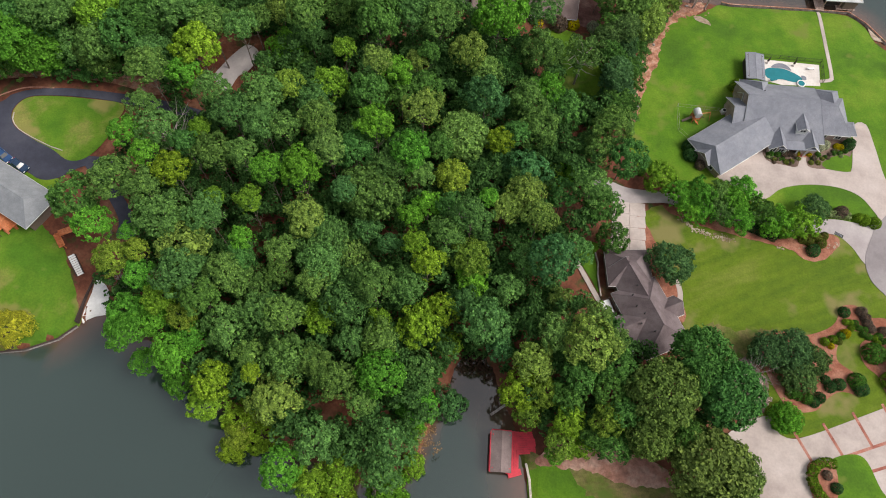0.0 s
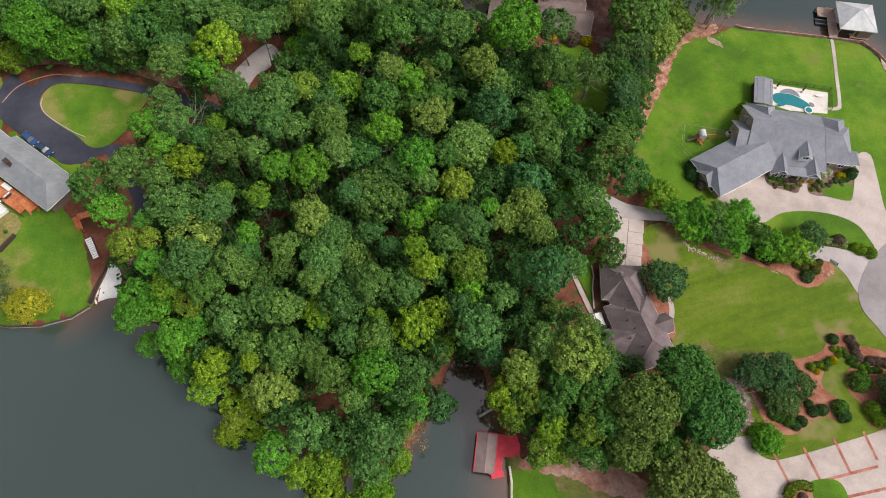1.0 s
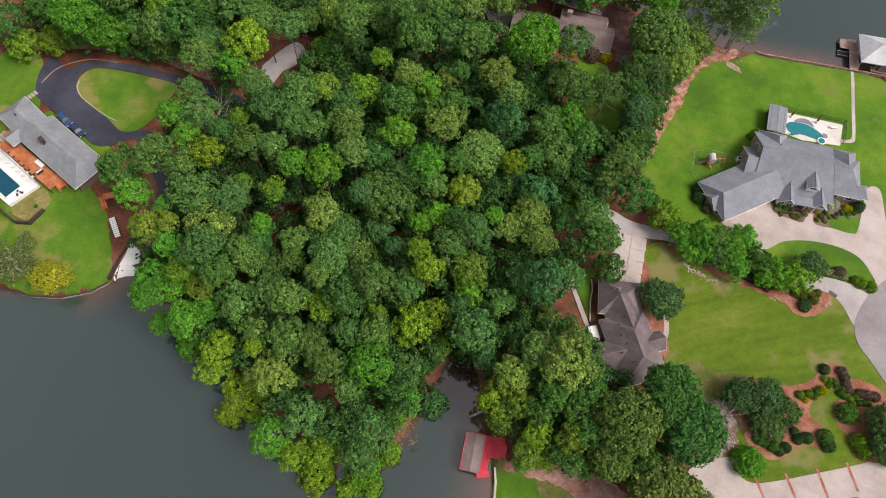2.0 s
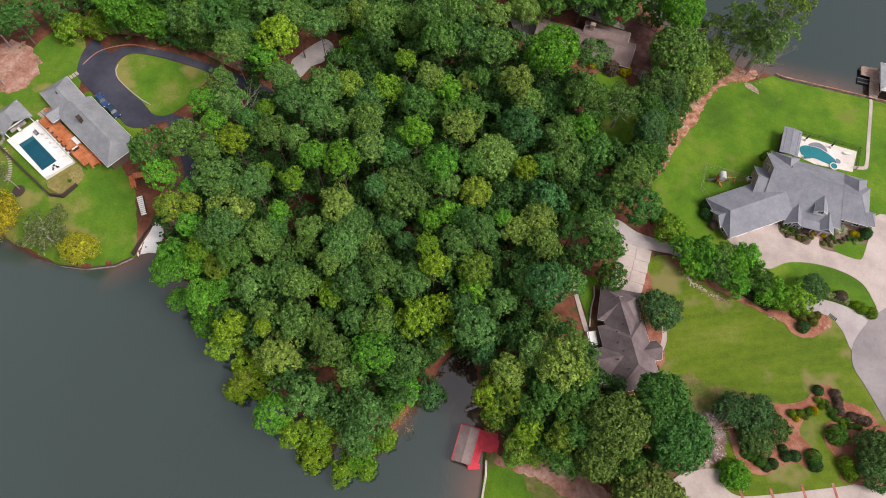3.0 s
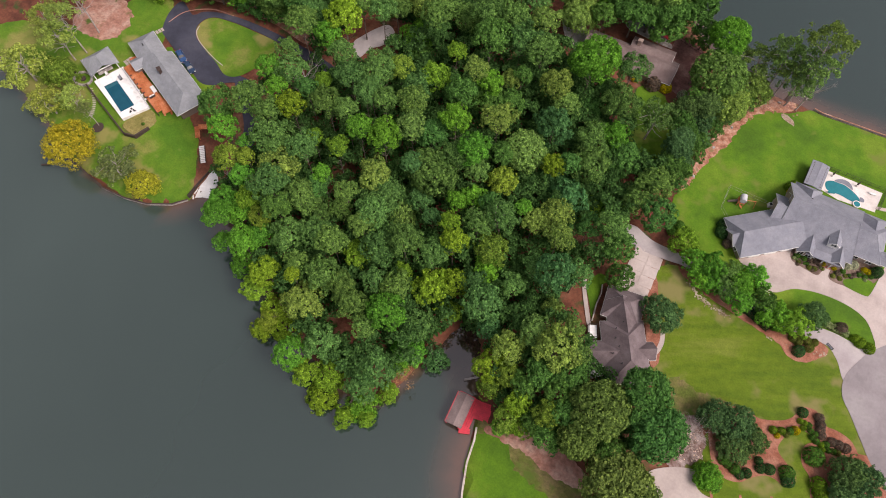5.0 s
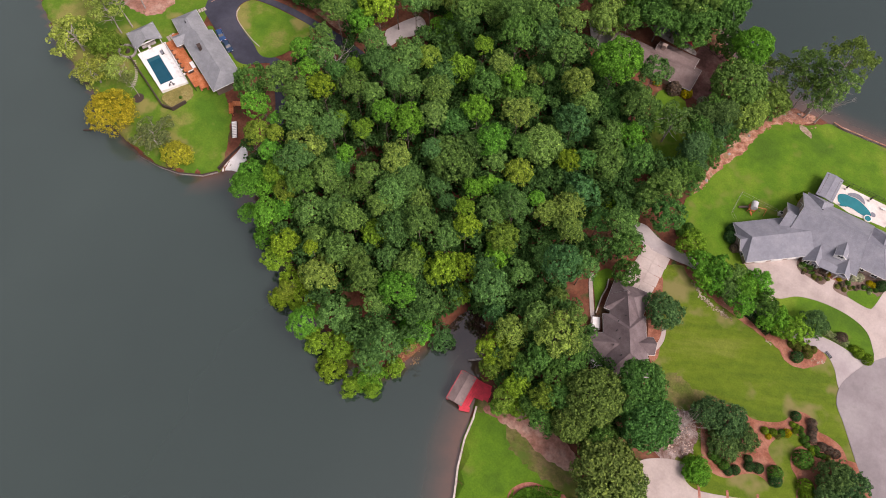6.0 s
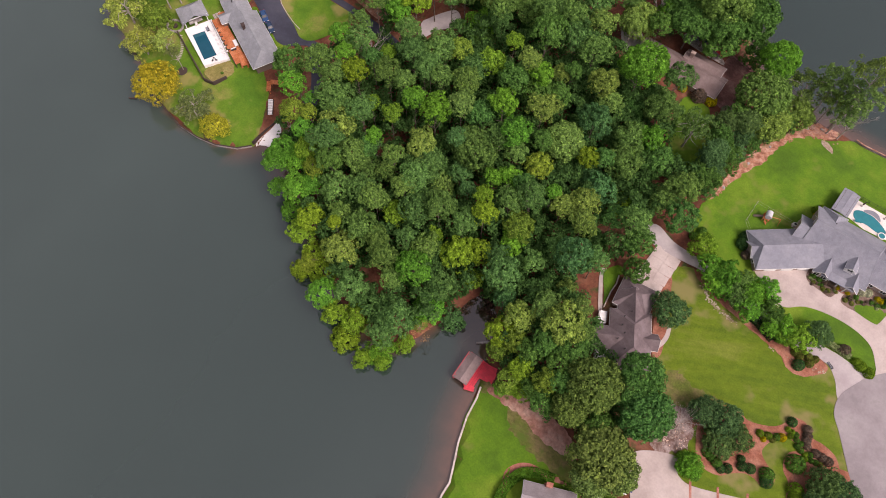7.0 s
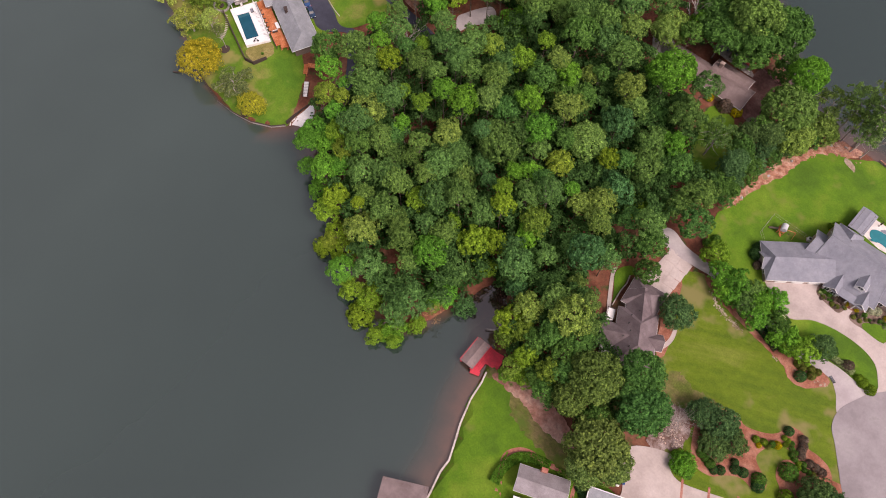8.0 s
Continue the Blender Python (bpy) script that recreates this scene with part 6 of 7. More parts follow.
for x, y, r, h, c, w in (
    (79.3, 83.0, 0.7, 0.7, OLIVE, "low olive bedding plant"), (78.0, 82.8, 0.7, 0.7, OLIVE, "low olive bedding plant"), (80.9, 85.2, 0.65, 1.1, GOLD, "bright yellow round shrub"),
    (83.6, 85.3, 0.65, 1.1, GOLD, "bright yellow round shrub"), (86.4, 87.8, 1.5, 1.6, WHITE_BLOOM, "white flowering shrub by the porch"), (87.8, 88.4, 1.3, 1.5, WHITE_BLOOM, "white flowering shrub by the porch"),
    (90.6, 88.3, 0.8, 1.1, GOLD, "golden shrub by the wall"), (91.6, 88.2, 0.8, 1.1, GOLD, "golden shrub by the wall"), (93.3, 88.8, 1.6, 2.6, DARK, "dark evergreen shrub at the corner"),
    (89.7, 86.4, 0.7, 0.8, GREEN, "small green bedding shrub"), (91.2, 86.5, 0.7, 0.8, GREEN, "small green bedding shrub"), (92.6, 87.3, 0.7, 0.8, GREEN, "small green bedding shrub"),
):
    shrub(x, y, r, h, c, w)
for x, y, r, h, c, w in (
    (84.7, 84.4, 0.8, 0.9, PLUM, "dark red bedding shrub"), (83.9, 83.2, 0.7, 0.6, OLIVE, "low olive bedding plant"), (85.6, 83.3, 0.7, 0.6, OLIVE, "low olive bedding plant"), (85.9, 85.6, 0.7, 0.8, GREEN, "small green bedding shrub"),
    (28.1, 119.2, 1.9, 2.0, GOLD, "bright yellow clipped shrub by the house"), (19.1, 118.4, 1.5, 1.6, GOLD, "bright yellow clipped shrub by the house"), (24.4, 118.2, 2.3, 3.4, PLUM, "dark bronze shrub against the house"),
    (33.4, 118.8, 1.7, 1.9, WHITE_BLOOM, "white flowering shrub in the yard"), (32.5, 112.8, 1.3, 1.6, LIME, "yellow-green shrub beside the lawn"), (32.3, 110.2, 1.2, 1.5, OLIVE, "olive shrub beside the lawn"),
    (54.6, 3.7, 1.7, 1.6, DARK, "dark green shrub between paths"), (56.0, 2.6, 1.4, 1.4, DARK, "dark green shrub between paths"), (58.4, 10.6, 1.7, 1.8, GREEN, "green shrub by the driveway"), (59.0, 12.6, 1.5, 1.8, GREEN, "green shrub by the driveway"),
):
    shrub(x, y, r, h, c, w)
for x, y, r, h, c, w in (
    (76.6, 13.4, 1.0, 1.1, PLUM, "dark bronze shrub in the kerbed bed"), (78.0, 11.2, 1.2, 1.3, DARK, "dark green shrub in the kerbed bed"), (88.6, 70.4, 1.5, 2.0, PLUM, "dark red shrub beside the lane"),
    (45.2, 79.0, 1.4, 1.6, GREEN, "green shrub beside the lane"), (43.8, 76.6, 1.2, 1.4, GREEN, "green shrub beside the lane"), (-96.0, 42.4, 0.5, 0.6, GREEN, "small potted green plant"),
):
    shrub(x, y, r, h, c, w)
hedge([(38.2, -9.0), (37.7, -6.2), (38.0, -3.4), (39.2, -0.6), (41.4, 1.2), (44.2, 2.1), (46.2, 2.6)], 2.3, 1.2, (0.085, 0.21, 0.025), "bright green clipped hedge round the villa", 24)
hedge([(48.2, 3.0), (50.6, 3.3), (52.4, 2.6)], 1.4, 1.0, (0.10, 0.20, 0.03), "low green hedge beside the brick path", 25)
draped("bed_south", [(73.2, 15.0), (76.2, 16.0), (78.4, 15.4), (78.2, 10.0), (75.0, 6.0), (73.2, 10.0)], 0.20, M_MULCH, "kerbed mulch bed at the lawn corner", category="flower bed", step=1.2)
hedge([(78.2, 15.4), (76.2, 15.8), (74.3, 14.8), (73.3, 12.9), (73.6, 11.2), (74.6, 9.6), (75.6, 8.0)], 1.5, 1.3, (0.12, 0.21, 0.02), "curved lime green hedge round a bed", 23)
shrub(72.2, 21.9, 0.9, 1.2, GREEN, "green shrub at the driveway corner")


bed_rng = random.Random(17)
for k in range(26):
    x = 74.0 + 18.5 * k / 26 + bed_rng.uniform(-0.3, 0.3)
    if 81.4 < x < 83.3:
        continue
    y = (82.9 if x < 82 else 84.3 + 0.28 * (x - 84)) + bed_rng.uniform(-0.6, 1.2)
    shrub(x, y, bed_rng.uniform(0.35, 0.6), 0.6, bed_rng.choice((OLIVE, GREEN, SAGE, PLUM)), "low mixed bedding plant in brown mulch", "bedding plants")


def litter(name, points, count, wide, seed, label, material, size):
    """Small flat stones and bits strewn along a line, as one spread."""
    rng = random.Random(seed)
    bm = bmesh.new()
    for k in range(count):
        i = rng.randrange(len(points) - 1)
        s = rng.random()
        x = points[i][0] + (points[i + 1][0] - points[i][0]) * s + rng.gauss(0, wide)
        y = points[i][1] + (points[i + 1][1] - points[i][1]) * s + rng.gauss(0, wide)
        q = size * rng.uniform(0.4, 1.3)
        box(bm, x, y, ground_z(x, y) + 0.1, q, q * rng.uniform(0.5, 0.9), 0.14, rng.uniform(0, 180), 0.02)
    ob = new(name, mesh_of(name, bm))
    ob.data.materials.append(material)
    return tagged(ob, label, name.replace("_", " "), kind="stuff")


litter("scattered_stones", [(52.6, 65.4), (54.6, 63.3), (57.1, 62.5), (59.7, 61.8), (63.7, 61.0)], 150, 0.35, 5, "pale stones washed along the lawn edge", M_GRAVEL, 0.34)
litter("scattered_stones", [(73.4, 60.6), (74.4, 60.2), (84.6, 61.6), (87.6, 62.6)], 40, 0.3, 6, "pale stones along the mulch bed", M_GRAVEL, 0.36)
litter("clay_rubble", [(53.4, 125.8), (49.8, 117.0), (47.2, 109.5), (44.6, 100.0), (42.9, 91.5)], 130, 0.7, 7, "broken clay and rubble on the eroded bank", M_CLAY, 0.55)
litter("driftwood", [(54.5, 127.5), (58.5, 130.5), (63.0, 131.0)], 110, 1.1, 8, "broken roots and rubble under the leaning trees", M_DIRT, 0.5)
# the lane's dark pothole, filled in with a made-up grate
grate = thing("drain_grate", 87.4, 64.9, ground_z(87.4, 64.9) + 0.1, "dark pothole in the lane, built as an iron grate", "drain")
part("frame", boxed(0, 0, 0.02, 1.9, 0.8, 0.05, -28, 0.02), M_IRON, grate)
for k in range(6):
    part("bar", boxed(-0.68 + 0.27 * k * 0.88, 0.36 - 0.127 * k, 0.05, 0.1, 0.66, 0.04, -28), M_SLATE, grate)


# ---- dead and bare trees ----
def bare_tree(x, y, height, reach, seed, label, material=None, foot=None, limbs=14):
    rng = random.Random(seed)
    t = thing("bare_tree", x, y, ground_z(x, y) if foot is None else foot, label, "tree")
    bm = bmesh.new()
    rod(bm, (0, 0, -0.5), (0.2, 0.1, height * 0.55), height * 0.018, height * 0.012, 7)
    part("trunk", bm, material or M_PALEBARK, t)
    bm = bmesh.new()
    for k in range(limbs):
        z = height * rng.uniform(0.3, 0.6)
        a = k * 2.4 + rng.uniform(-0.3, 0.3)
        q = reach * rng.uniform(0.6, 1.0)
        p, r = Vector((0.1, 0.05, z)), height * 0.009
        for j in range(3):
            s = p + Vector((math.cos(a) * q / 3, math.sin(a) * q / 3, height * rng.uniform(0.08, 0.16)))
            rod(bm, p, s, r, r * 0.65, 4)
            for _ in range(3):
                b = a + rng.uniform(-1.2, 1.2)
                rod(bm, s, s + Vector((math.cos(b) * q * 0.25, math.sin(b) * q * 0.25, height * rng.uniform(0.02, 0.1))), r * 0.45, r * 0.12, 3)
            p, r, a = s, r * 0.65, a + rng.uniform(-0.4, 0.4)
    part("crown", bm, material or M_PALEBARK, t)
    return t


bare_tree(-59.5, 70.5, 15.5, 5.0, 3, "leafless grey dead tree among pines")
bare_tree(-64.8, 38.5, 8.0, 3.0, 6, "pale dead tree at the shore")
bare_tree(0.5, 134.0, 18.0, 5.0, 9, "pale forked bare tree behind the house")
bare_tree(63.0, 30.6, 5.0, 4.4, 4, "round pinkish twiggy leafless tree", limbs=46)
bare_tree(63.8, 130.6, 13.0, 4.0, 5, "slender pale leaning bare tree on the bank")
bare_tree(3.5, 57.0, 13.5, 2.5, 8, "grey snag standing between pines")
bare_tree(-12.0, 62.0, 14.0, 2.5, 10, "grey snag standing between pines")
bloom = tree(63.3, 27.6, 3.4, 3.4, "R", "garden trees")
for part_ob in bloom.children:
    part_ob.color = (0.55, 0.45, 0.42, 1)
tagged(bloom, "low tree with pale pinkish blossom")
tree(-107.1, 36.8, 2.2, 9.0, "B", "trees of the point", form="sparse")
for x, y, r in ((-125.0, 47.7, 1.5), (-106.9, 36.2, 1.6), (-85.4, 24.9, 1.8)):
    ring = [(x + r * math.cos(a * 0.7854), y + r * math.sin(a * 0.7854)) for a in range(8)]
    draped("mulch_ring", ring, 0.10, M_DARKWOOD, "dark round mulch ring under a tree", step=0.8, category="flower bed")


# ---- fences ----
def fence(points, height, spacing, label, material, rails=2, post=0.07, base=None, pickets=0.0):
    x0, y0 = points[0]
    z0 = ground_z(x0, y0) if base is None else base
    f = thing("fence", x0, y0, z0, label, "fence")
    me = None
    for (ax, ay), (bx, by) in zip(points, points[1:]):
        d = math.hypot(bx - ax, by - ay)
        n = max(1, round(d / spacing))
        za, zb = (ground_z(ax, ay), ground_z(bx, by)) if base is None else (base, base)
        for k in range(n + 1):
            s = k / n
            if me is None:
                me = mesh_of("post", boxed(0, 0, height / 2 - 0.15, post, post, height + 0.3))
                me.materials.append(material)
            p = new("post", me)
            p.parent = f
            p.location = (ax + (bx - ax) * s - x0, ay + (by - ay) * s - y0, za + (zb - za) * s - z0)
        for k in range(rails):
            h = height * (0.15 + 0.78 * k / max(1, rails - 1))
            part("rail", rod(bmesh.new(), (ax - x0, ay - y0, za - z0 + h), (bx - x0, by - y0, zb - z0 + h), post * 0.45, sides=4), material, f)
        if pickets:
            bm = bmesh.new()
            m = int(d / pickets)
            for k in range(m):
                s = (k + 0.5) / m
                box(bm, ax + (bx - ax) * s - x0, ay + (by - ay) * s - y0, za + (zb - za) * s - z0 + height * 0.52, 0.025, 0.025, height * 0.85)
            part("pickets", bm, material, f)
    return f


fence([(72.8, 114.4), (76.5, 114.3), (91.2, 114.1), (90.6, 107.4)], 1.4, 2.0, "black iron pool fence", M_IRON, pickets=0.2)
fence([(-111.6, 54.3), (-96.4, 46.9)], 1.1, 1.8, "black railing between deck and pool", M_IRON, pickets=0.22, base=4.0)
fence([(26.1, 139.2), (30.0, 138.2), (34.0, 137.4), (36.0, 131.0), (33.5, 124.0)], 1.1, 2.4, "brown timber yard fence", M_DARKWOOD, post=0.12)
fence([(53.5, 96.1), (53.3, 89.1), (56.4, 85.9)], 1.3, 3.4, "thin wire garden fence on posts", M_STONE, post=0.05)
fence([(53.5, 96.1), (63.3, 95.8)], 1.3, 3.3, "thin wire garden fence on posts", M_STONE, post=0.05)
fence([(67.9, 71.6), (71.4, 71.1)], 1.0, 1.7, "short pale timber fence by the drive", M_TRIM, post=0.1)


# ---- open roofs, decks and docks ----
def boards(parent, cx, cy, z, length, width, turn, material, plank=0.42, thick=0.08):
    """Deck boards laid across a rectangle, with narrow gaps."""
    n = int(width / plank)
    me = mesh_of("board", boxed(0, 0, -thick / 2, length, width / n * 0.94, thick, 0, 0.012))
    me.materials.append(material)
    a = radians(turn)
    for k in range(n):
        v = -width / 2 + (k + 0.5) * width / n
        ob = new("board", me)
        ob.parent = parent
        ob.matrix_basis = pose(cx - math.sin(a) * v, cy + math.cos(a) * v, z, 0, 0, turn)


def open_roof(name, cx, cy, length, width, turn, floor_z, eave, ridge, hips, roof, label, category, post_mat, posts=3, fascia=None):
    """A roof on posts, such as a boathouse or a poolside cabana."""
    t = thing(name, cx, cy, floor_z, label, category)
    place = wing(t, cx, cy, length, width, turn, floor_z, eave, ridge, hips[0], hips[1], roof=roof, walls=False, trim=False)
    hl, hw = length / 2 - 0.25, width / 2 - 0.25
    for i in range(posts):
        for v in (-hw, hw):
            u = -hl + 2 * hl * i / (posts - 1)
            p = place @ Vector((u, v, 0))
            part("post", boxed(p.x, p.y, (eave - floor_z) / 2 - 0.6, 0.22, 0.22, eave - floor_z + 1.2, turn), post_mat, t)
    for v in (-hw, hw):
        p = place @ Vector((0, v, eave - 0.12))
        part("beam", boxed(p.x, p.y, p.z, length + 0.4, 0.2, 0.3, turn), fascia or post_mat, t)
    for u in (-hl, hl):
        p = place @ Vector((u, 0, eave - 0.14))
        part("beam", boxed(p.x, p.y, p.z, 0.2, width + 0.3, 0.3, turn), fascia or post_mat, t)
    return t, place


red_house, rp = open_roof("boathouse", 15.1, 12.3, 6.6, 3.1, 91.0, 0.9, 2.8, 3.35, (0, 0), M_SHINGLE_WARM, "small boathouse with grey roof and red frame", "boathouse", M_RED)
boards(red_house, 2.6, 0.1, 0.1, 8.2, 2.0, 91.0, M_RED)
boards(red_house, 4.9, 2.2, 0.16, 4.0, 4.2, 8.0, M_RED)
boards(red_house, 6.1, 2.3, 0.2, 2.0, 1.5, 12.0, M_RED)
boards(red_house, 2.9, -3.6, 0.14, 2.6, 1.2, 20.0, M_RED)
for u, v in ((-3.5, -1.75), (-3.5, 1.5), (3.5, -1.6)):
    part("float_box", boxed(v, u, 0.0, 0.5, 0.5, 0.5, bevel=0.05), M_RED, red_house)
part("finger_walk", boxed(-1.9, 0, 0.05, 0.5, 7.2, 0.12), M_RED, red_house)
part("finger_walk", boxed(0.1, 3.9, 0.05, 3.9, 0.8, 0.12), M_RED, red_house)
for v in (-2.06, 2.06):
    part("fascia", boxed(v, 0.0, 1.72, 0.12, 7.4, 0.22, 1.0), M_RED, red_house, "red fascia board")
gang = thing("mooring_plank", 14.3, 20.4, 0.5, "narrow grey plank reaching over the cove", "plank")
part("plank", boxed(0, 0, 0.1, 3.6, 0.5, 0.12, 38), M_PALEBARK, gang)
part("post", rod(bmesh.new(), (-1.2, -1.0, -1.4), (-1.2, -1.0, 0.7), 0.1), M_PALEBARK, gang)
part("post", rod(bmesh.new(), (1.2, 1.0, -1.4), (1.2, 1.0, 0.7), 0.1), M_PALEBARK, gang)

north_dock, nd = open_roof("boathouse", 100.2, 139.6, 9.0, 8.8, 2.0, 1.0, 4.2, 6.4, (4.2, 4.2), M_METALROOF, "boathouse with a pale hipped metal roof", "boathouse", M_DOCKWOOD)
boards(north_dock, 2.0, -3.9, 0.05, 5.0, 1.6, 2.0, M_DOCKWOOD)
boards(north_dock, -4.2, 0, 0.05, 8.4, 1.2, 92.0, M_DOCKWOOD)
part("storage_room", boxed(2.6, -3.4, 1.3, 3.4, 2.0, 2.6, 2.0), M_STUCCO, north_dock)
jetty = thing("dock", 95.3, 139.0, 0.8, "weathered plank dock with a side arm", "dock")
boards(jetty, 0.0, 0.4, 0.15, 2.4, 10.8, 0.0, M_DOCKWOOD)
boards(jetty, -2.4, 3.9, 0.15, 2.6, 3.4, 0.0, M_DOCKWOOD)
for px, py in ((-1.2, -4.5), (1.2, -4.5), (-1.2, 0.5), (1.2, 0.5), (-3.6, 5.4), (1.2, 5.6), (-3.6, 2.4)):
    part("pile", rod(bmesh.new(), (px, py, -3.0), (px, py, 0.3), 0.14), M_DARKWOOD, jetty)
lift = thing("boat_lift", 92.6, 139.8, 0.1, "dark floating boat lift beside the dock", "boat lift")
for k in range(6):
    part("float", boxed(-1.25 + 0.5 * k, 0, 0.1, 0.42, 2.2, 0.35, bevel=0.06), M_IRON, lift)
part("cross_beam", boxed(0, 0.7, 0.33, 3.1, 0.14, 0.1), M_SLATE, lift)
part("cross_beam", boxed(0, -0.7, 0.33, 3.1, 0.14, 0.1), M_SLATE, lift)

south_dock, sd_ = open_roof("boathouse", 24.4, -26.3, 10.2, 8.0, 28.0, 0.9, 3.6, 4.8, (0, 0), M_SHINGLE_WARM, "broad boathouse with a grey-brown roof", "boathouse", M_DOCKWOOD)
boards(south_dock, 0, -3.6, 0.05, 10.2, 1.2, 28.0, M_DOCKWOOD)


# ---- the lodge's pool terrace ----
def slab(name, corners, z0, z1, material, label, category):
    """A raised paved platform with the given corners."""
    t = thing(name, corners[0][0], corners[0][1], z0, label, category)
    bm = bmesh.new()
    lo = [bm.verts.new((x - corners[0][0], y - corners[0][1], -1.0)) for x, y in corners]
    hi = [bm.verts.new((x - corners[0][0], y - corners[0][1], z1 - z0)) for x, y in corners]
    n = len(corners)
    for i in range(n):
        bm.faces.new((lo[i], lo[(i + 1) % n], hi[(i + 1) % n], hi[i]))
    bm.faces.new(hi)
    bmesh.ops.recalc_face_normals(bm, faces=bm.faces)
    part("platform", bm, material, t)
    return t


DECK_Z = 3.75
terrace = slab("pool_terrace", [(-116.3, 47.4), (-101.6, 40.9), (-97.2, 47.4), (-112.3, 55.3), (-114.4, 51.2)], 2.6, DECK_Z, M_POOLDECK, "white raised pool terrace above the lake", "terrace")
bm = bmesh.new()
pool_ring = [(-112.9, 47.2), (-103.1, 42.3), (-101.1, 46.1), (-110.9, 50.8)]
f = bm.faces.new([bm.verts.new((x + 116.3, y - 47.4, DECK_Z - 2.6 + 0.02)) for x, y in pool_ring])
part("pool_water", bm, M_POOL_DARK, terrace, "dark blue swimming pool water")
for (ax, ay), (bx, by) in zip(pool_ring, pool_ring[1:] + pool_ring[:1]):
    part("coping", boxed((ax + bx) / 2 + 116.3, (ay + by) / 2 - 47.4, DECK_Z - 2.6 + 0.03, math.hypot(bx - ax, by - ay) + 0.3, 0.32, 0.08, math.degrees(math.atan2(by - ay, bx - ax)), 0.02), M_POOLDECK, terrace)
part("tanning_ledge", boxed(-111.2 + 116.3, 48.7 - 47.4, DECK_Z - 2.6 + 0.028, 1.4, 3.6, 0.02, -26), pool_material("shallow_pool_water", (0.03, 0.12, 0.16)), terrace)
wall_low = thing("retaining_wall", -115.4, 47.6, 2.4, "dark stone retaining wall below the pool", "retaining wall", kind="structure")
for (ax, ay), (bx, by) in (((-117.6, 45.6), (-98.4, 37.4)), ((-98.4, 37.4), (-95.2, 38.0)), ((-95.2, 38.0), (-93.6, 41.8))):
    part("wall", boxed((ax + bx) / 2 + 115.4, (ay + by) / 2 - 47.6, 0.4, math.hypot(bx - ax, by - ay) + 0.3, 0.4, 2.2, math.degrees(math.atan2(by - ay, bx - ax)), 0.05), M_DARKWOOD, wall_low)

deck = thing("timber_deck", -102.5, 52.5, 3.6, "long orange-stained timber deck behind the lodge", "deck")
boards(deck, 0.5, -0.2, 0.6, 19.5, 3.6, -24.5, M_DECKWOOD)
boards(deck, 9.5, -2.8, 0.9, 5.0, 3.2, -30.0, M_DECKWOOD)
part("deck_skirt", boxed(0.2, -2.0, 0.1, 19.5, 0.12, 1.2, -24.5), M_DARKWOOD, deck)
for x, y, s, a in ((-93.4, 48.4, 1.7, -28), (-92.0, 49.6, 1.7, -28), (-110.5, 58.2, 2.6, -26)):
    st = thing("wood_steps" if s < 2 else "side_deck", x, y, ground_z(x, y), "orange timber steps down from the deck" if s < 2 else "small orange timber side deck", "steps" if s < 2 else "deck")
    for k in range(3):
        part("step", boxed(0.35 * k * 0.8, -0.35 * k, 0.6 - 0.2 * k, s, 0.5, 0.2, a), M_DECKWOOD, st)
    if s > 2:
        boards(st, 0, 0.3, 0.75, 3.0, 2.4, a, M_DECKWOOD)

lounger = thing("sun_lounger", -108.4, 52.4, DECK_Z, "white slatted sun lounger beside the pool", "lounger", "pool loungers", 66.0)
part("seat", boxed(0.3, 0, 0.32, 1.4, 0.62, 0.07, 0, 0.02), M_TRIM, lounger)
bm = bmesh.new()
bmesh.ops.create_cube(bm, size=1.0, matrix=Matrix.Translation((-0.68, 0, 0.52)) @ Matrix.Rotation(radians(38), 4, "Y") @ Matrix.Diagonal((0.7, 0.62, 0.07, 1)))
part("backrest", bm, M_TRIM, lounger)
for u in (-0.5, 0.85):
    for v in (-0.26, 0.26):
        part("leg", boxed(u, v, 0.15, 0.06, 0.06, 0.3), M_IRON, lounger)
for k in range(1, 6):
    copy_thing(lounger, pose(-108.4 + 1.72 * k, 52.4 - 0.80 * k, DECK_Z, 0, 0, 66))
for k in range(6):
    u = thing("side_table", -109.0 + 1.72 * k + 1.0, 53.9 - 0.80 * k - 0.35, DECK_Z, "small dark side table by the railing", "table", "pool side tables")
    part("top", boxed(0, 0, 0.5, 0.5, 0.5, 0.05, 66), M_IRON, u)
    part("stand", rod(bmesh.new(), (0, 0, 0), (0, 0, 0.5), 0.06), M_IRON, u)


def seat(x, y, z, turn, length, label, frame_mat, cushion_mat, name="sofa"):
    t = thing(name, x, y, z, label, "sofa", turn=turn)
    part("base", boxed(0, 0, 0.2, length, 0.85, 0.3, 0, 0.03), frame_mat, t)
    part("backrest", boxed(0, 0.38, 0.55, length, 0.16, 0.5, 0, 0.03), frame_mat, t)
    for k in range(max(1, int(length / 0.8))):
        n = max(1, int(length / 0.8))
        part("cushion", boxed(-length / 2 + (k + 0.5) * length / n, -0.03, 0.42, length / n * 0.92, 0.72, 0.16, 0, 0.04), cushion_mat, t)
    return t


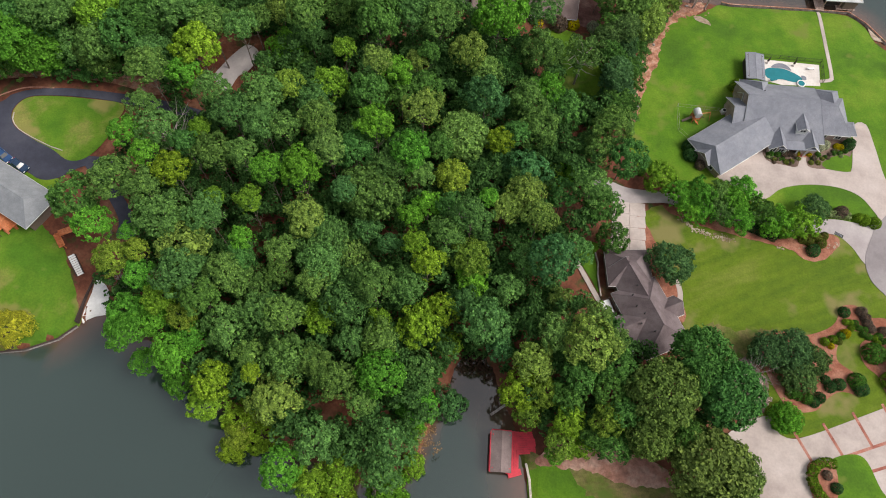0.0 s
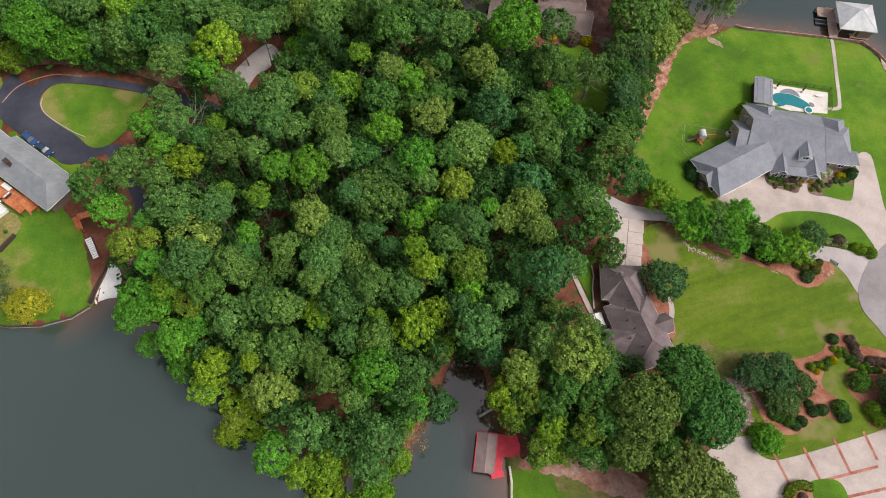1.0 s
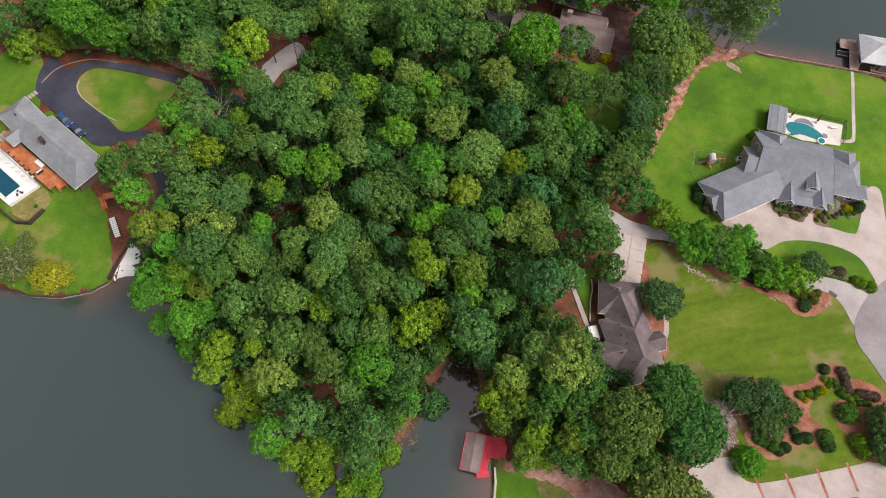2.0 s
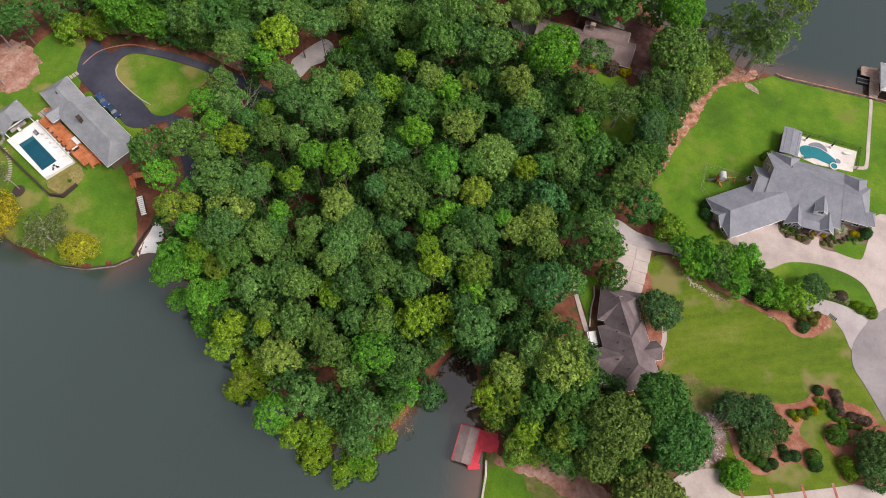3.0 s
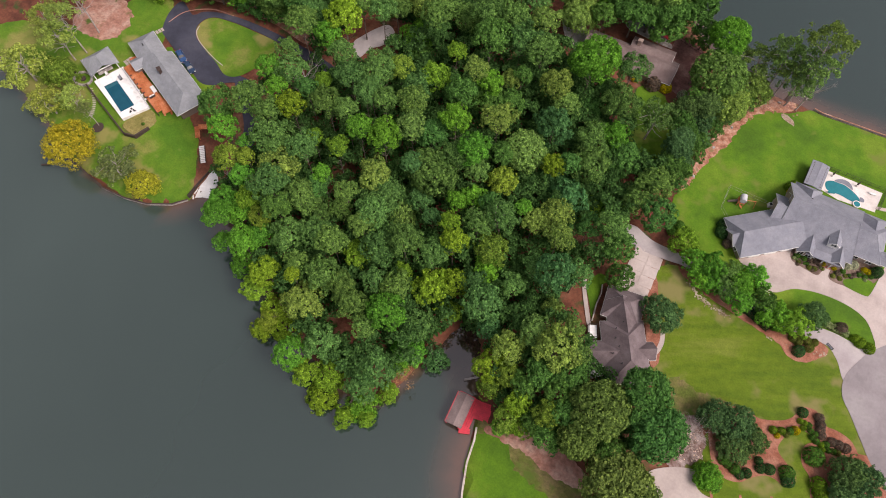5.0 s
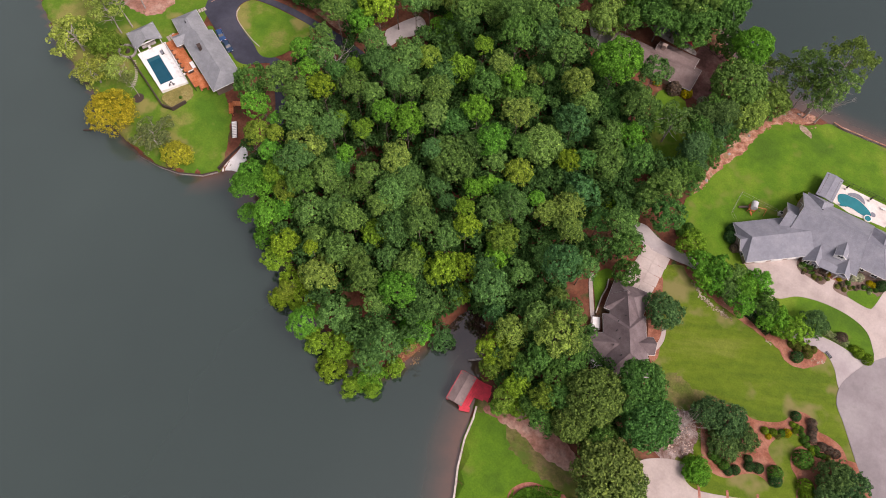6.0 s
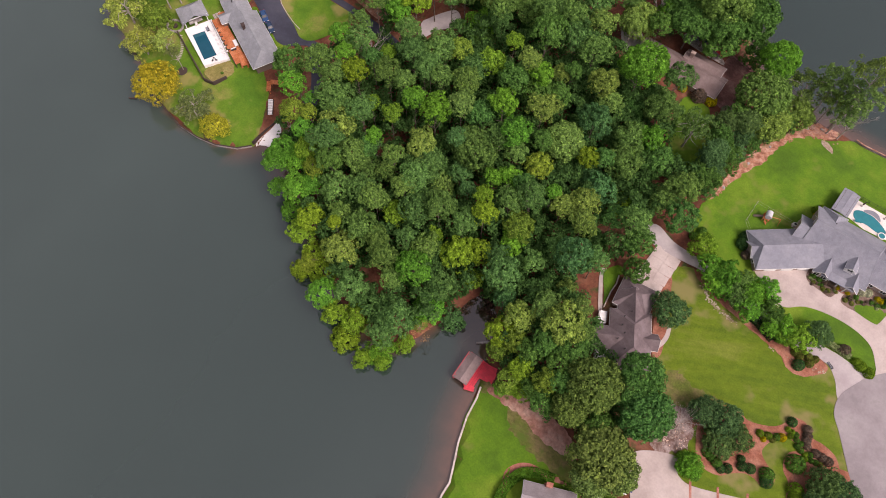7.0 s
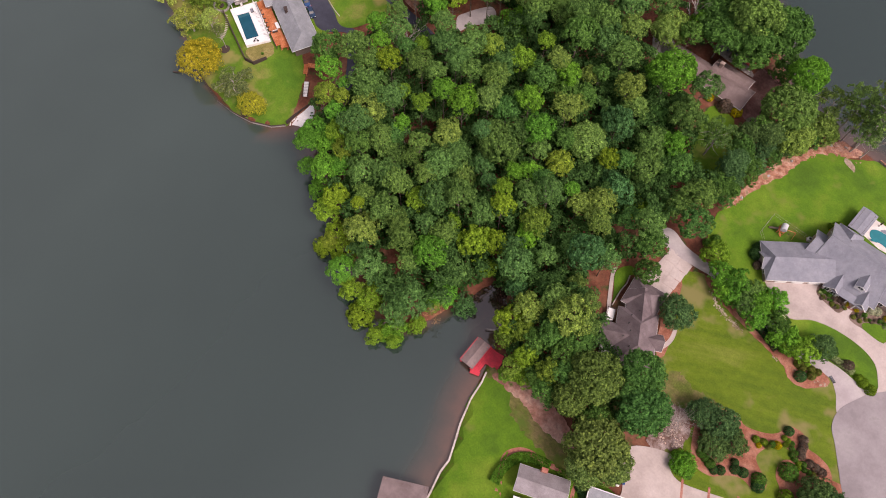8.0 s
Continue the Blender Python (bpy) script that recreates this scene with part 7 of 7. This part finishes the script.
dining = thing("outdoor_table", -99.0, 52.3, 4.2, "white outdoor table on the timber deck", "table", turn=-26)
part("top", boxed(0, 0, 0.72, 2.6, 1.1, 0.08, 0, 0.03), M_TRIM, dining)
for u in (-1.1, 1.1):
    for v in (-0.4, 0.4):
        part("leg", boxed(u, v, 0.35, 0.09, 0.09, 0.7), M_TRIM, dining)
seat(-98.2, 50.4, 4.2, -116, 1.6, "white cushioned outdoor sofa on the deck", M_DARKWOOD, M_TRIM)
seat(-110.4, 51.6, DECK_Z, -25, 1.5, "dark armchair on the pool terrace", M_IRON, M_SLATE)
for k, (x, y) in enumerate(((-100.6, 43.6), (-99.8, 44.5), (-101.0, 44.6))):
    c = thing("terrace_chair", x, y, DECK_Z, "small dark chair at the terrace table", "chair", "terrace chairs", 120.0 * k)
    part("seat", boxed(0, 0, 0.42, 0.45, 0.45, 0.06), M_IRON, c)
    part("backrest", boxed(0, 0.22, 0.68, 0.45, 0.05, 0.5), M_IRON, c)
    for u in (-0.19, 0.19):
        for v in (-0.19, 0.19):
            part("leg", boxed(u, v, 0.2, 0.04, 0.04, 0.4), M_IRON, c)
cabana, cb = open_roof("cabana", -117.2, 52.7, 6.2, 7.4, -26.0, DECK_Z, 6.2, 7.9, (2.6, 0), M_SHINGLE_LIGHT, "pool cabana with a light grey shingle roof", "cabana", M_TRIM)
part("back_wall", boxed(-2.5, 1.3, 1.1, 6.8, 0.25, 2.6, 64.0), M_STUCCO, cabana)
part("counter", boxed(1.6, -0.9, 0.5, 4.2, 0.9, 1.0, 64.0, 0.03), M_STONE, cabana)
seat(-115.0, 51.3, DECK_Z, -30, 1.8, "pale sofa under the cabana roof", M_STONE, M_TRIM)
pit = thing("fire_pit_seating", -120.6, 47.2, ground_z(-120.6, 47.2), "round grey stone fire pit with low walls", "fire pit")
for k in range(12):
    a = k * 0.5236
    part("stone", boxed(math.cos(a) * 2.6, math.sin(a) * 2.1, 0.25, 1.25, 0.6, 0.7, math.degrees(a) + 90, 0.06), M_STONE, pit)
part("bowl", rod(bmesh.new(), (0, 0, 0), (0, 0, 0.55), 0.75, 0.85, 12), M_DARKWOOD, pit)
for k in range(14):
    s = k / 13
    x, y = -116.6 + 5.4 * s + 1.2 * math.sin(s * 3.1), 45.6 - 7.2 * s
    st = new("stepping_stone", None)
    st.matrix_basis = pose(x, y, ground_z(x, y))
    tagged(st, "pale square stepping stone set in grass", "stepping stone", "stepping stones")
    part("stone", boxed(0, 0, 0.07, 0.9, 0.34, 0.1, 25, 0.02), M_CONCRETE, st)
for k in range(4):
    st = thing("stepping_slab", -112.0 + 0.42 * k, 69.2 + 0.75 * k, ground_z(-111.5, 70.5), "pale paving slab at the driveway edge", "paving slab", "path slabs")
    part("slab", boxed(0, 0, 0.1, 1.3, 0.65, 0.12, -28, 0.02), M_CONCRETE, st)
for i in range(3):
    for j in range(3):
        x, y = -113.4 + 0.85 * i + 0.35 * j, 57.2 + 0.35 * -i + 0.85 * j
        st = thing("patio_slab", x, y, ground_z(x, y), "square pale patio slab beside the deck", "paving slab", "patio slabs")
        part("slab", boxed(0, 0, 0.12, 0.78, 0.78, 0.12, -24, 0.02), M_CONCRETE, st)
kerb = thing("kerb", -101.0, 74.6, ground_z(-101, 74.6), "white concrete kerb along the driveway loop", "kerb", kind="structure")
kpts = [(-101.8, 77.4), (-101.5, 75.6), (-100.6, 74.3), (-99.2, 73.1), (-97.4, 72.1), (-95.4, 71.2), (-93.0, 70.2), (-90.4, 69.2), (-87.6, 68.5)]
for (ax, ay), (bx, by) in zip(kpts, kpts[1:]):
    part("kerbstone", boxed((ax + bx) / 2 + 101, (ay + by) / 2 - 74.6, 0.14, math.hypot(bx - ax, by - ay) + 0.05, 0.2, 0.28, math.degrees(math.atan2(by - ay, bx - ax)), 0.03), M_CONCRETE, kerb)
edging = [(-110.6, 74.5), (-108.4, 80.0), (-102.0, 84.2), (-95.0, 85.0)]
draped("clay_edging", edging + [(-95.0, 85.35), (-102.15, 84.55), (-108.65, 80.2), (-110.8, 74.6)], 0.13, M_DIRT, "strip of red clay washed over the asphalt", category="soil", step=1.0)
draped("clay_verge", [(-118, 84), (-108, 86.5), (-96, 88.5), (-82, 88), (-70, 86), (-70, 92), (-84, 95), (-100, 95), (-118, 92)], 0.04, M_CLAY, "bare orange clay verge above the driveway", category="soil")
draped("dry_lawn", [(-101.2, 39.6), (-98.2, 38.2), (-95.4, 38.8), (-94.0, 41.8), (-95.6, 46.4), (-97.2, 46.8), (-99.4, 43.2)], 0.11, M_THIN, "dry straw-coloured grass below the pool", category="lawn", step=1.0, ragged=0.3)
draped("straw_point", [(-128, 60), (-121, 64), (-122, 72), (-131, 76), (-138, 70), (-136, 62)], 0.09, M_DIRT, "bare red-brown straw under tall pines", category="soil", ragged=1.6)

basement = thing("stair_deck", -79.0, 47.4, 3.0, "orange timber landing at the house corner", "deck")
boards(basement, -0.2, 1.4, 1.6, 4.2, 1.6, 30.0, M_DECKWOOD)
boards(basement, -1.6, -0.9, 1.2, 3.6, 1.3, -50.0, M_DECKWOOD)
for px, py in ((-2.0, 0.6), (1.4, 2.4), (-0.4, -2.0), (-2.6, 0.2)):
    part("post", boxed(px, py, 0.5, 0.16, 0.16, 2.4), M_DECKWOOD, basement)
stairs = thing("garden_stairs", -76.2, 41.8, 2.0, "white garden stairs down the mulched bank", "stairs", turn=-52)
for k in range(10):
    part("tread", boxed(-2.2 + 0.49 * k, 0, 1.15 - 0.09 * k, 0.40, 1.35, 0.16, 0, 0.02), M_POOLDECK, stairs)
part("stringer", boxed(0, 0.74, 0.65, 5.0, 0.12, 0.5), M_DARKWOOD, stairs)
part("stringer", boxed(0, -0.74, 0.65, 5.0, 0.12, 0.5), M_DARKWOOD, stairs)
bank = thing("bank_wall", -72.0, 35.0, 0.6, "dark curved timber bank wall by the ramp", "retaining wall", kind="structure")
bpts = [(-71.9, 40.2), (-72.1, 38.3), (-72.5, 35.4), (-72.7, 32.8), (-72.9, 30.0)]
for (ax, ay), (bx, by) in zip(bpts, bpts[1:]):
    part("wall", boxed((ax + bx) / 2 + 72, (ay + by) / 2 - 35, 0.7, math.hypot(bx - ax, by - ay) + 0.2, 0.3, 1.6, math.degrees(math.atan2(by - ay, bx - ax))), M_DARKWOOD, bank)
stump = thing("mooring_post", -113.5, 20.9, 0.0, "dark weathered post standing in the water", "post")
part("post", boxed(0, 0, 0.3, 2.2, 0.35, 0.35, 30), M_DARKWOOD, stump)


# ---- cars ----
def car(x, y, turn, paint, label):
    t = thing("car", x, y, ground_z(x, y) + 0.09, label, "car", "parked cars", turn)
    prof = [(-2.3, 0.55), (-2.25, 0.95), (-1.2, 1.02), (-0.55, 1.0), (0.6, 1.0), (1.4, 0.98), (2.2, 0.95), (2.35, 0.55), (2.2, 0.28), (-2.2, 0.28)]
    bm = bmesh.new()
    rings = []
    for v, s in ((-0.92, 0.94), (-0.8, 1.0), (0.8, 1.0), (0.92, 0.94)):
        rings.append([bm.verts.new((px * s, v, 0.28 + (pz - 0.28) * s)) for px, pz in prof])
    n = len(prof)
    for a, b in zip(rings, rings[1:]):
        for i in range(n):
            bm.faces.new((a[i], a[(i + 1) % n], b[(i + 1) % n], b[i]))
    bm.faces.new(rings[0])
    bm.faces.new(list(reversed(rings[-1])))
    bmesh.ops.recalc_face_normals(bm, faces=bm.faces)
    body = part("body", bm, paint, t)
    bm = bmesh.new()
    lo = [bm.verts.new(p) for p in ((-1.0, -0.8, 0.98), (1.7, -0.8, 0.98), (1.7, 0.8, 0.98), (-1.0, 0.8, 0.98))]
    hi = [bm.verts.new(p) for p in ((-0.35, -0.62, 1.45), (1.15, -0.62, 1.45), (1.15, 0.62, 1.45), (-0.35, 0.62, 1.45))]
    for i in range(4):
        bm.faces.new((lo[i], lo[(i + 1) % 4], hi[(i + 1) % 4], hi[i]))
    part("windows", bm, M_GLASS, t)
    part("roof_panel", boxed(0.4, 0, 1.46, 1.5, 1.26, 0.05, 0, 0.02), paint, t)
    for u in (-1.4, 1.4):
        for v in (-0.86, 0.86):
            w = part("wheel", rod(bmesh.new(), (u, v - 0.1, 0.33), (u, v + 0.1, 0.33), 0.33, sides=14), M_IRON, t)
            part("rim", rod(bmesh.new(), (u, v - 0.115, 0.33), (u, v + 0.115, 0.33), 0.2, sides=10), M_METALROOF, w)
    for v in (-0.65, 0.65):
        part("headlight", boxed(-2.27, v, 0.78, 0.12, 0.36, 0.16, 0, 0.02), M_TRIM, t)
        part("tail_light", boxed(2.3, v, 0.8, 0.1, 0.34, 0.16, 0, 0.02), M_RED, t)
    return t


M_BLUE = plain("blue_car_paint", (0.028, 0.075, 0.19), 0.2, spec=0.6)
M_NAVY = plain("dark_blue_car_paint", (0.025, 0.05, 0.10), 0.25, spec=0.6)
car(-99.6, 65.6, 148, M_BLUE, "bright blue saloon car parked by the house")
car(-95.2, 63.4, 152, M_NAVY, "dark blue saloon car parked by the house")


# ---- the estate's pool and garden ----
PZ = 0.14
draped("pool_water", [(76.3, 109.6), (77.6, 110.8), (79.5, 111.0), (81.2, 111.0), (83.2, 110.2), (85.2, 108.9), (85.7, 107.7), (84.4, 106.9), (82.6, 107.0), (80.7, 107.4), (78.5, 107.3), (76.9, 107.6)], PZ, M_POOL_TEAL, "teal freeform swimming pool", category="pool", step=1.0)
draped("pool_shelf", [(78.4, 111.1), (79.6, 112.4), (81.4, 112.7), (82.8, 111.8), (83.3, 110.5), (81.2, 111.2)], PZ + 0.02, M_SLATE, "grey stone shelf beside the pool", category="pool", step=0.8)
draped("pool_shelf_b", [(85.6, 109.2), (86.6, 109.0), (86.7, 108.0), (85.7, 107.9)], PZ + 0.02, M_SLATE, "grey stone shelf beside the pool", category="pool", step=0.6)
spa = thing("spa", 85.1, 106.5, ground_z(85.1, 106.5) + 0.1, "round stone spa beside the pool", "spa")
part("rim", rod(bmesh.new(), (0, 0, -0.1), (0, 0, 0.28), 1.05, sides=20), M_TRIM, spa)
part("water", rod(bmesh.new(), (0, 0, 0.2), (0, 0, 0.32), 0.80, sides=20), M_POOL_TEAL, spa)
e_cabana, ec = open_roof("cabana", 72.8, 108.6, 7.2, 3.6, 86.0, ground_z(72.8, 108.6), 5.8, 6.05, (0, 0), M_SLATE, "slate-grey roofed pool cabana on posts", "cabana", M_DARKWOOD)
part("side_screen", boxed(-1.7, 0.2, 1.2, 6.8, 0.15, 2.4, 86.0), M_DARKWOOD, e_cabana)
for x, y in ((77.4, 112.4), (83.9, 112.2)):
    p = thing("closed_umbrella", x, y, ground_z(x, y) + 0.1, "closed dark pool umbrella on a stand", "umbrella")
    part("pole", rod(bmesh.new(), (0, 0, 0), (0, 0, 2.4), 0.035), M_IRON, p)
    part("canopy", rod(bmesh.new(), (0, 0, 0.9), (0, 0, 2.4), 0.28, 0.06, 8), M_DARKWOOD, p)
    part("base", rod(bmesh.new(), (0, 0, 0), (0, 0, 0.12), 0.35, sides=10), M_STONE, p)
for x, y, a in ((88.2, 111.6, 8), (78.2, 106.9, 20)):
    fl = thing("pool_lounger", x, y, ground_z(x, y) + 0.12, "pale lounger lying on the pool deck", "lounger", "estate loungers", a)
    part("seat", boxed(0.3, 0, 0.28, 1.4, 0.6, 0.07, 0, 0.02), M_TRIM if x > 80 else M_POOL_TEAL, fl)
    part("backrest", boxed(-0.65, 0, 0.42, 0.55, 0.6, 0.1, 0, 0.02), M_TRIM if x > 80 else M_POOL_TEAL, fl)
    for u in (-0.4, 0.8):
        part("leg", boxed(u, 0, 0.12, 0.08, 0.5, 0.24), M_IRON, fl)
for x, y in ((64.6, 95.6), (66.0, 97.6)):
    ac = thing("air_conditioner", x, y, ground_z(x, y), "white outdoor air conditioner beside the house", "air conditioner")
    part("case", boxed(0, 0, 0.5, 1.0, 1.0, 1.0, 20, 0.05), M_TRIM, ac)
    part("fan_grille", rod(bmesh.new(), (0, 0, 1.0), (0, 0, 1.04), 0.38, sides=14), M_IRON, ac)
    part("pad", boxed(0, 0, 0.05, 1.3, 1.3, 0.12, 20), M_CONCRETE, ac)
play = thing("playset", 57.3, 92.7, ground_z(57.3, 92.7), "wooden playset with slide and silver roof", "playset", turn=10)
for u in (-0.8, 0.8):
    for v in (-0.8, 0.8):
        part("post", boxed(u, v, 1.2, 0.14, 0.14, 2.6), M_DECKWOOD, play)
part("platform", boxed(0, 0, 1.3, 1.8, 1.8, 0.12), M_DECKWOOD, play)
bm = bmesh.new()
bmesh.ops.create_cone(bm, cap_ends=True, segments=14, radius1=0.85, radius2=0.85, depth=1.9, matrix=Matrix.Translation((0.1, 0.1, 2.5)) @ Matrix.Rotation(radians(90), 4, "X"))
part("roof", bm, M_METALROOF, play, "curved silver roof")
part("slide", rod(bmesh.new(), (-0.9, -0.1, 1.35), (-3.0, -0.3, 0.15), 0.32, 0.30, 8), M_STUCCO, play, "cream slide")
part("swing_beam", rod(bmesh.new(), (0.9, 0, 2.2), (3.4, 0.3, 2.2), 0.08), M_DECKWOOD, play)
part("swing_leg", rod(bmesh.new(), (3.4, 0.3, 2.2), (3.6, 1.2, 0), 0.07), M_DECKWOOD, play)
part("swing_leg", rod(bmesh.new(), (3.4, 0.3, 2.2), (3.6, -0.7, 0), 0.07), M_DECKWOOD, play)
part("swing_seat", boxed(2.2, 0.15, 0.5, 0.5, 0.2, 0.06), M_IRON, play)
for k in range(4):
    part("climbing_slat", boxed(-0.2 + 0.25 * k, -1.0 - 0.1 * k, 0.9 - 0.2 * k, 0.16, 0.9, 0.08), M_DECKWOOD, play)
ornament = [(110.3, 126.2), (44.0, 95.0), (46.3, 106.4), (49.0, 115.2), (55.4, 128.6), (59.0, 131.0)]
rock_rng = random.Random(3)
for x, y in ornament:
    bm = bmesh.new()
    bmesh.ops.create_icosphere(bm, subdivisions=2, radius=1.0)
    for v in bm.verts:
        v.co *= 1 + 0.35 * noise.noise(v.co * 1.5 + Vector((x, y, 0)))
        v.co = Vector((v.co.x * 0.55, v.co.y * 0.4, v.co.z * 0.25))
    rk = new("rock", mesh_of("rock", bm))
    rk.data.materials.append(M_STONE)
    rk.matrix_basis = pose(x, y, ground_z(x, y) + 0.1, 0, 0, rock_rng.uniform(0, 180))
    tagged(rk, "pale rough shoreline boulder in the grass", "rock", "shore rocks")

# brick bands across the south drive, and slabs of the garage apron
for (ax, ay), (bx, by) in (((71.5, 20.9), (74.4, 15.2)), ((77.4, 23.1), (80.4, 17.0)), ((83.6, 25.8), (86.4, 19.4)), ((89.8, 28.0), (92.0, 22.8)), ((79.6, 16.7), (92.0, 21.6)), ((84.0, 14.4), (93.0, 17.6))):
    a = math.atan2(by - ay, bx - ax)
    n = (math.sin(a) * 0.28, -math.cos(a) * 0.28)
    draped("brick_band", [(ax - n[0], ay - n[1]), (bx - n[0], by - n[1]), (bx + n[0], by + n[1]), (ax + n[0], ay + n[1])], 0.135, M_BRICKPATH, "red brick band set in the concrete drive", category="paving", step=1.5, smooth=False)
for i in range(2):
    for j in range(4):
        x, y = 38.9 + 3.62 * i + 0.1 * j, 58.0 + 2.95 * j - 0.35 * i
        bm = boxed(0, 0, 0, 3.5, 2.85, 0.12, 2.0, 0.03)
        sl = part("concrete_slab", bm, M_CONCRETE, bpy.data.objects["apron"])
        sl.location = (x, y, ground_z(x, y) + 0.12)

# ---- cottage terraces and porch ----
for corners, z in (([(33.9, 43.6), (35.7, 44.4), (36.9, 41.5), (35.1, 40.7)], 4.7), ([(38.0, 34.4), (40.4, 35.7), (41.5, 34.1), (39.2, 32.1)], 4.8)):
    pt = slab("balcony", corners, z - 0.4, z, M_POOLDECK, "pale balcony floor with a brown rail", "balcony")
    ox, oy = corners[0]
    for (ax, ay), (bx, by) in zip(corners, corners[1:] + corners[:1]):
        part("rail", rod(bmesh.new(), (ax - ox, ay - oy, 1.4), (bx - ox, by - oy, 1.4), 0.06, sides=4), M_DARKWOOD, pt)
        part("baluster", rod(bmesh.new(), (ax - ox, ay - oy, 0.4), (ax - ox, ay - oy, 1.45), 0.06, sides=4), M_DARKWOOD, pt)
border = thing("garden_edging", 31.2, 53.0, ground_z(31.2, 53), "pale curved stone garden edging", "edging")
epts = [(33.3, 55.3), (33.9, 53.0), (33.8, 50.2), (34.1, 47.7), (34.4, 45.4)]
for (ax, ay), (bx, by) in zip(epts, epts[1:]):
    part("stone", boxed((ax + bx) / 2 - 31.2, (ay + by) / 2 - 53.0, 0.15, math.hypot(bx - ax, by - ay), 0.3, 0.4, math.degrees(math.atan2(by - ay, bx - ax)), 0.04), M_SEAWALL, border)

# ---- the rancher's terrace ----
tbl = thing("patio_table", 15.4, 138.6, ground_z(15.4, 138.6) + 0.1, "round blue patio table on the terrace", "table")
part("top", rod(bmesh.new(), (0, 0, 0.7), (0, 0, 0.76), 0.8, sides=14), M_BLUE, tbl)
part("stand", rod(bmesh.new(), (0, 0, 0), (0, 0, 0.7), 0.08), M_IRON, tbl)
for k in range(5):
    a = k * 1.2566
    c = thing("patio_chair", 15.4 + math.cos(a) * 1.5, 138.6 + math.sin(a) * 1.5, ground_z(15.4, 138.6) + 0.1, "blue patio chair round the table", "chair", "patio chairs", math.degrees(a) - 90)
    part("seat", boxed(0, 0, 0.42, 0.55, 0.55, 0.07), M_BLUE, c)
    part("backrest", boxed(0, 0.26, 0.72, 0.55, 0.06, 0.55), M_BLUE, c)
    for u in (-0.22, 0.22):
        for v in (-0.22, 0.22):
            part("leg", boxed(u, v, 0.2, 0.05, 0.05, 0.4), M_IRON, c)
awning = thing("canopy_tent", 22.4, 136.6, ground_z(22.4, 136.6), "small red canopy behind the house", "canopy", turn=-12)
bm = bmesh.new()
base = [bm.verts.new(p) for p in ((-1.7, -1.2, 2.1), (1.7, -1.2, 2.1), (1.7, 1.2, 2.1), (-1.7, 1.2, 2.1))]
tip = [bm.verts.new(p) for p in ((-0.8, 0, 2.7), (0.8, 0, 2.7))]
for q in ((base[0], base[1], tip[1], tip[0]), (base[2], base[3], tip[0], tip[1]), (base[1], base[2], tip[1]), (base[3], base[0], tip[0])):
    bm.faces.new(q)
part("canopy", bm, M_RED, awning, "faded red fabric canopy")
for u in (-1.6, 1.6):
    for v in (-1.1, 1.1):
        part("pole", rod(bmesh.new(), (u, v, 0), (u, v, 2.1), 0.04), M_IRON, awning)

# ---- bins beside the south drive ----
for x, y, mt, w in ((60.6, 9.4, M_TRIM, "white lidded bin beside the garage"), (61.4, 10.6, M_BLUE, "blue lidded bin beside the garage")):
    b = thing("waste_bin", x, y, ground_z(x, y) + 0.1, w, "bin")
    part("body", boxed(0, 0, 0.5, 0.62, 0.7, 1.0, 20, 0.04), mt, b)
    part("lid", boxed(0, 0, 1.04, 0.68, 0.76, 0.1, 20, 0.03), mt, b)
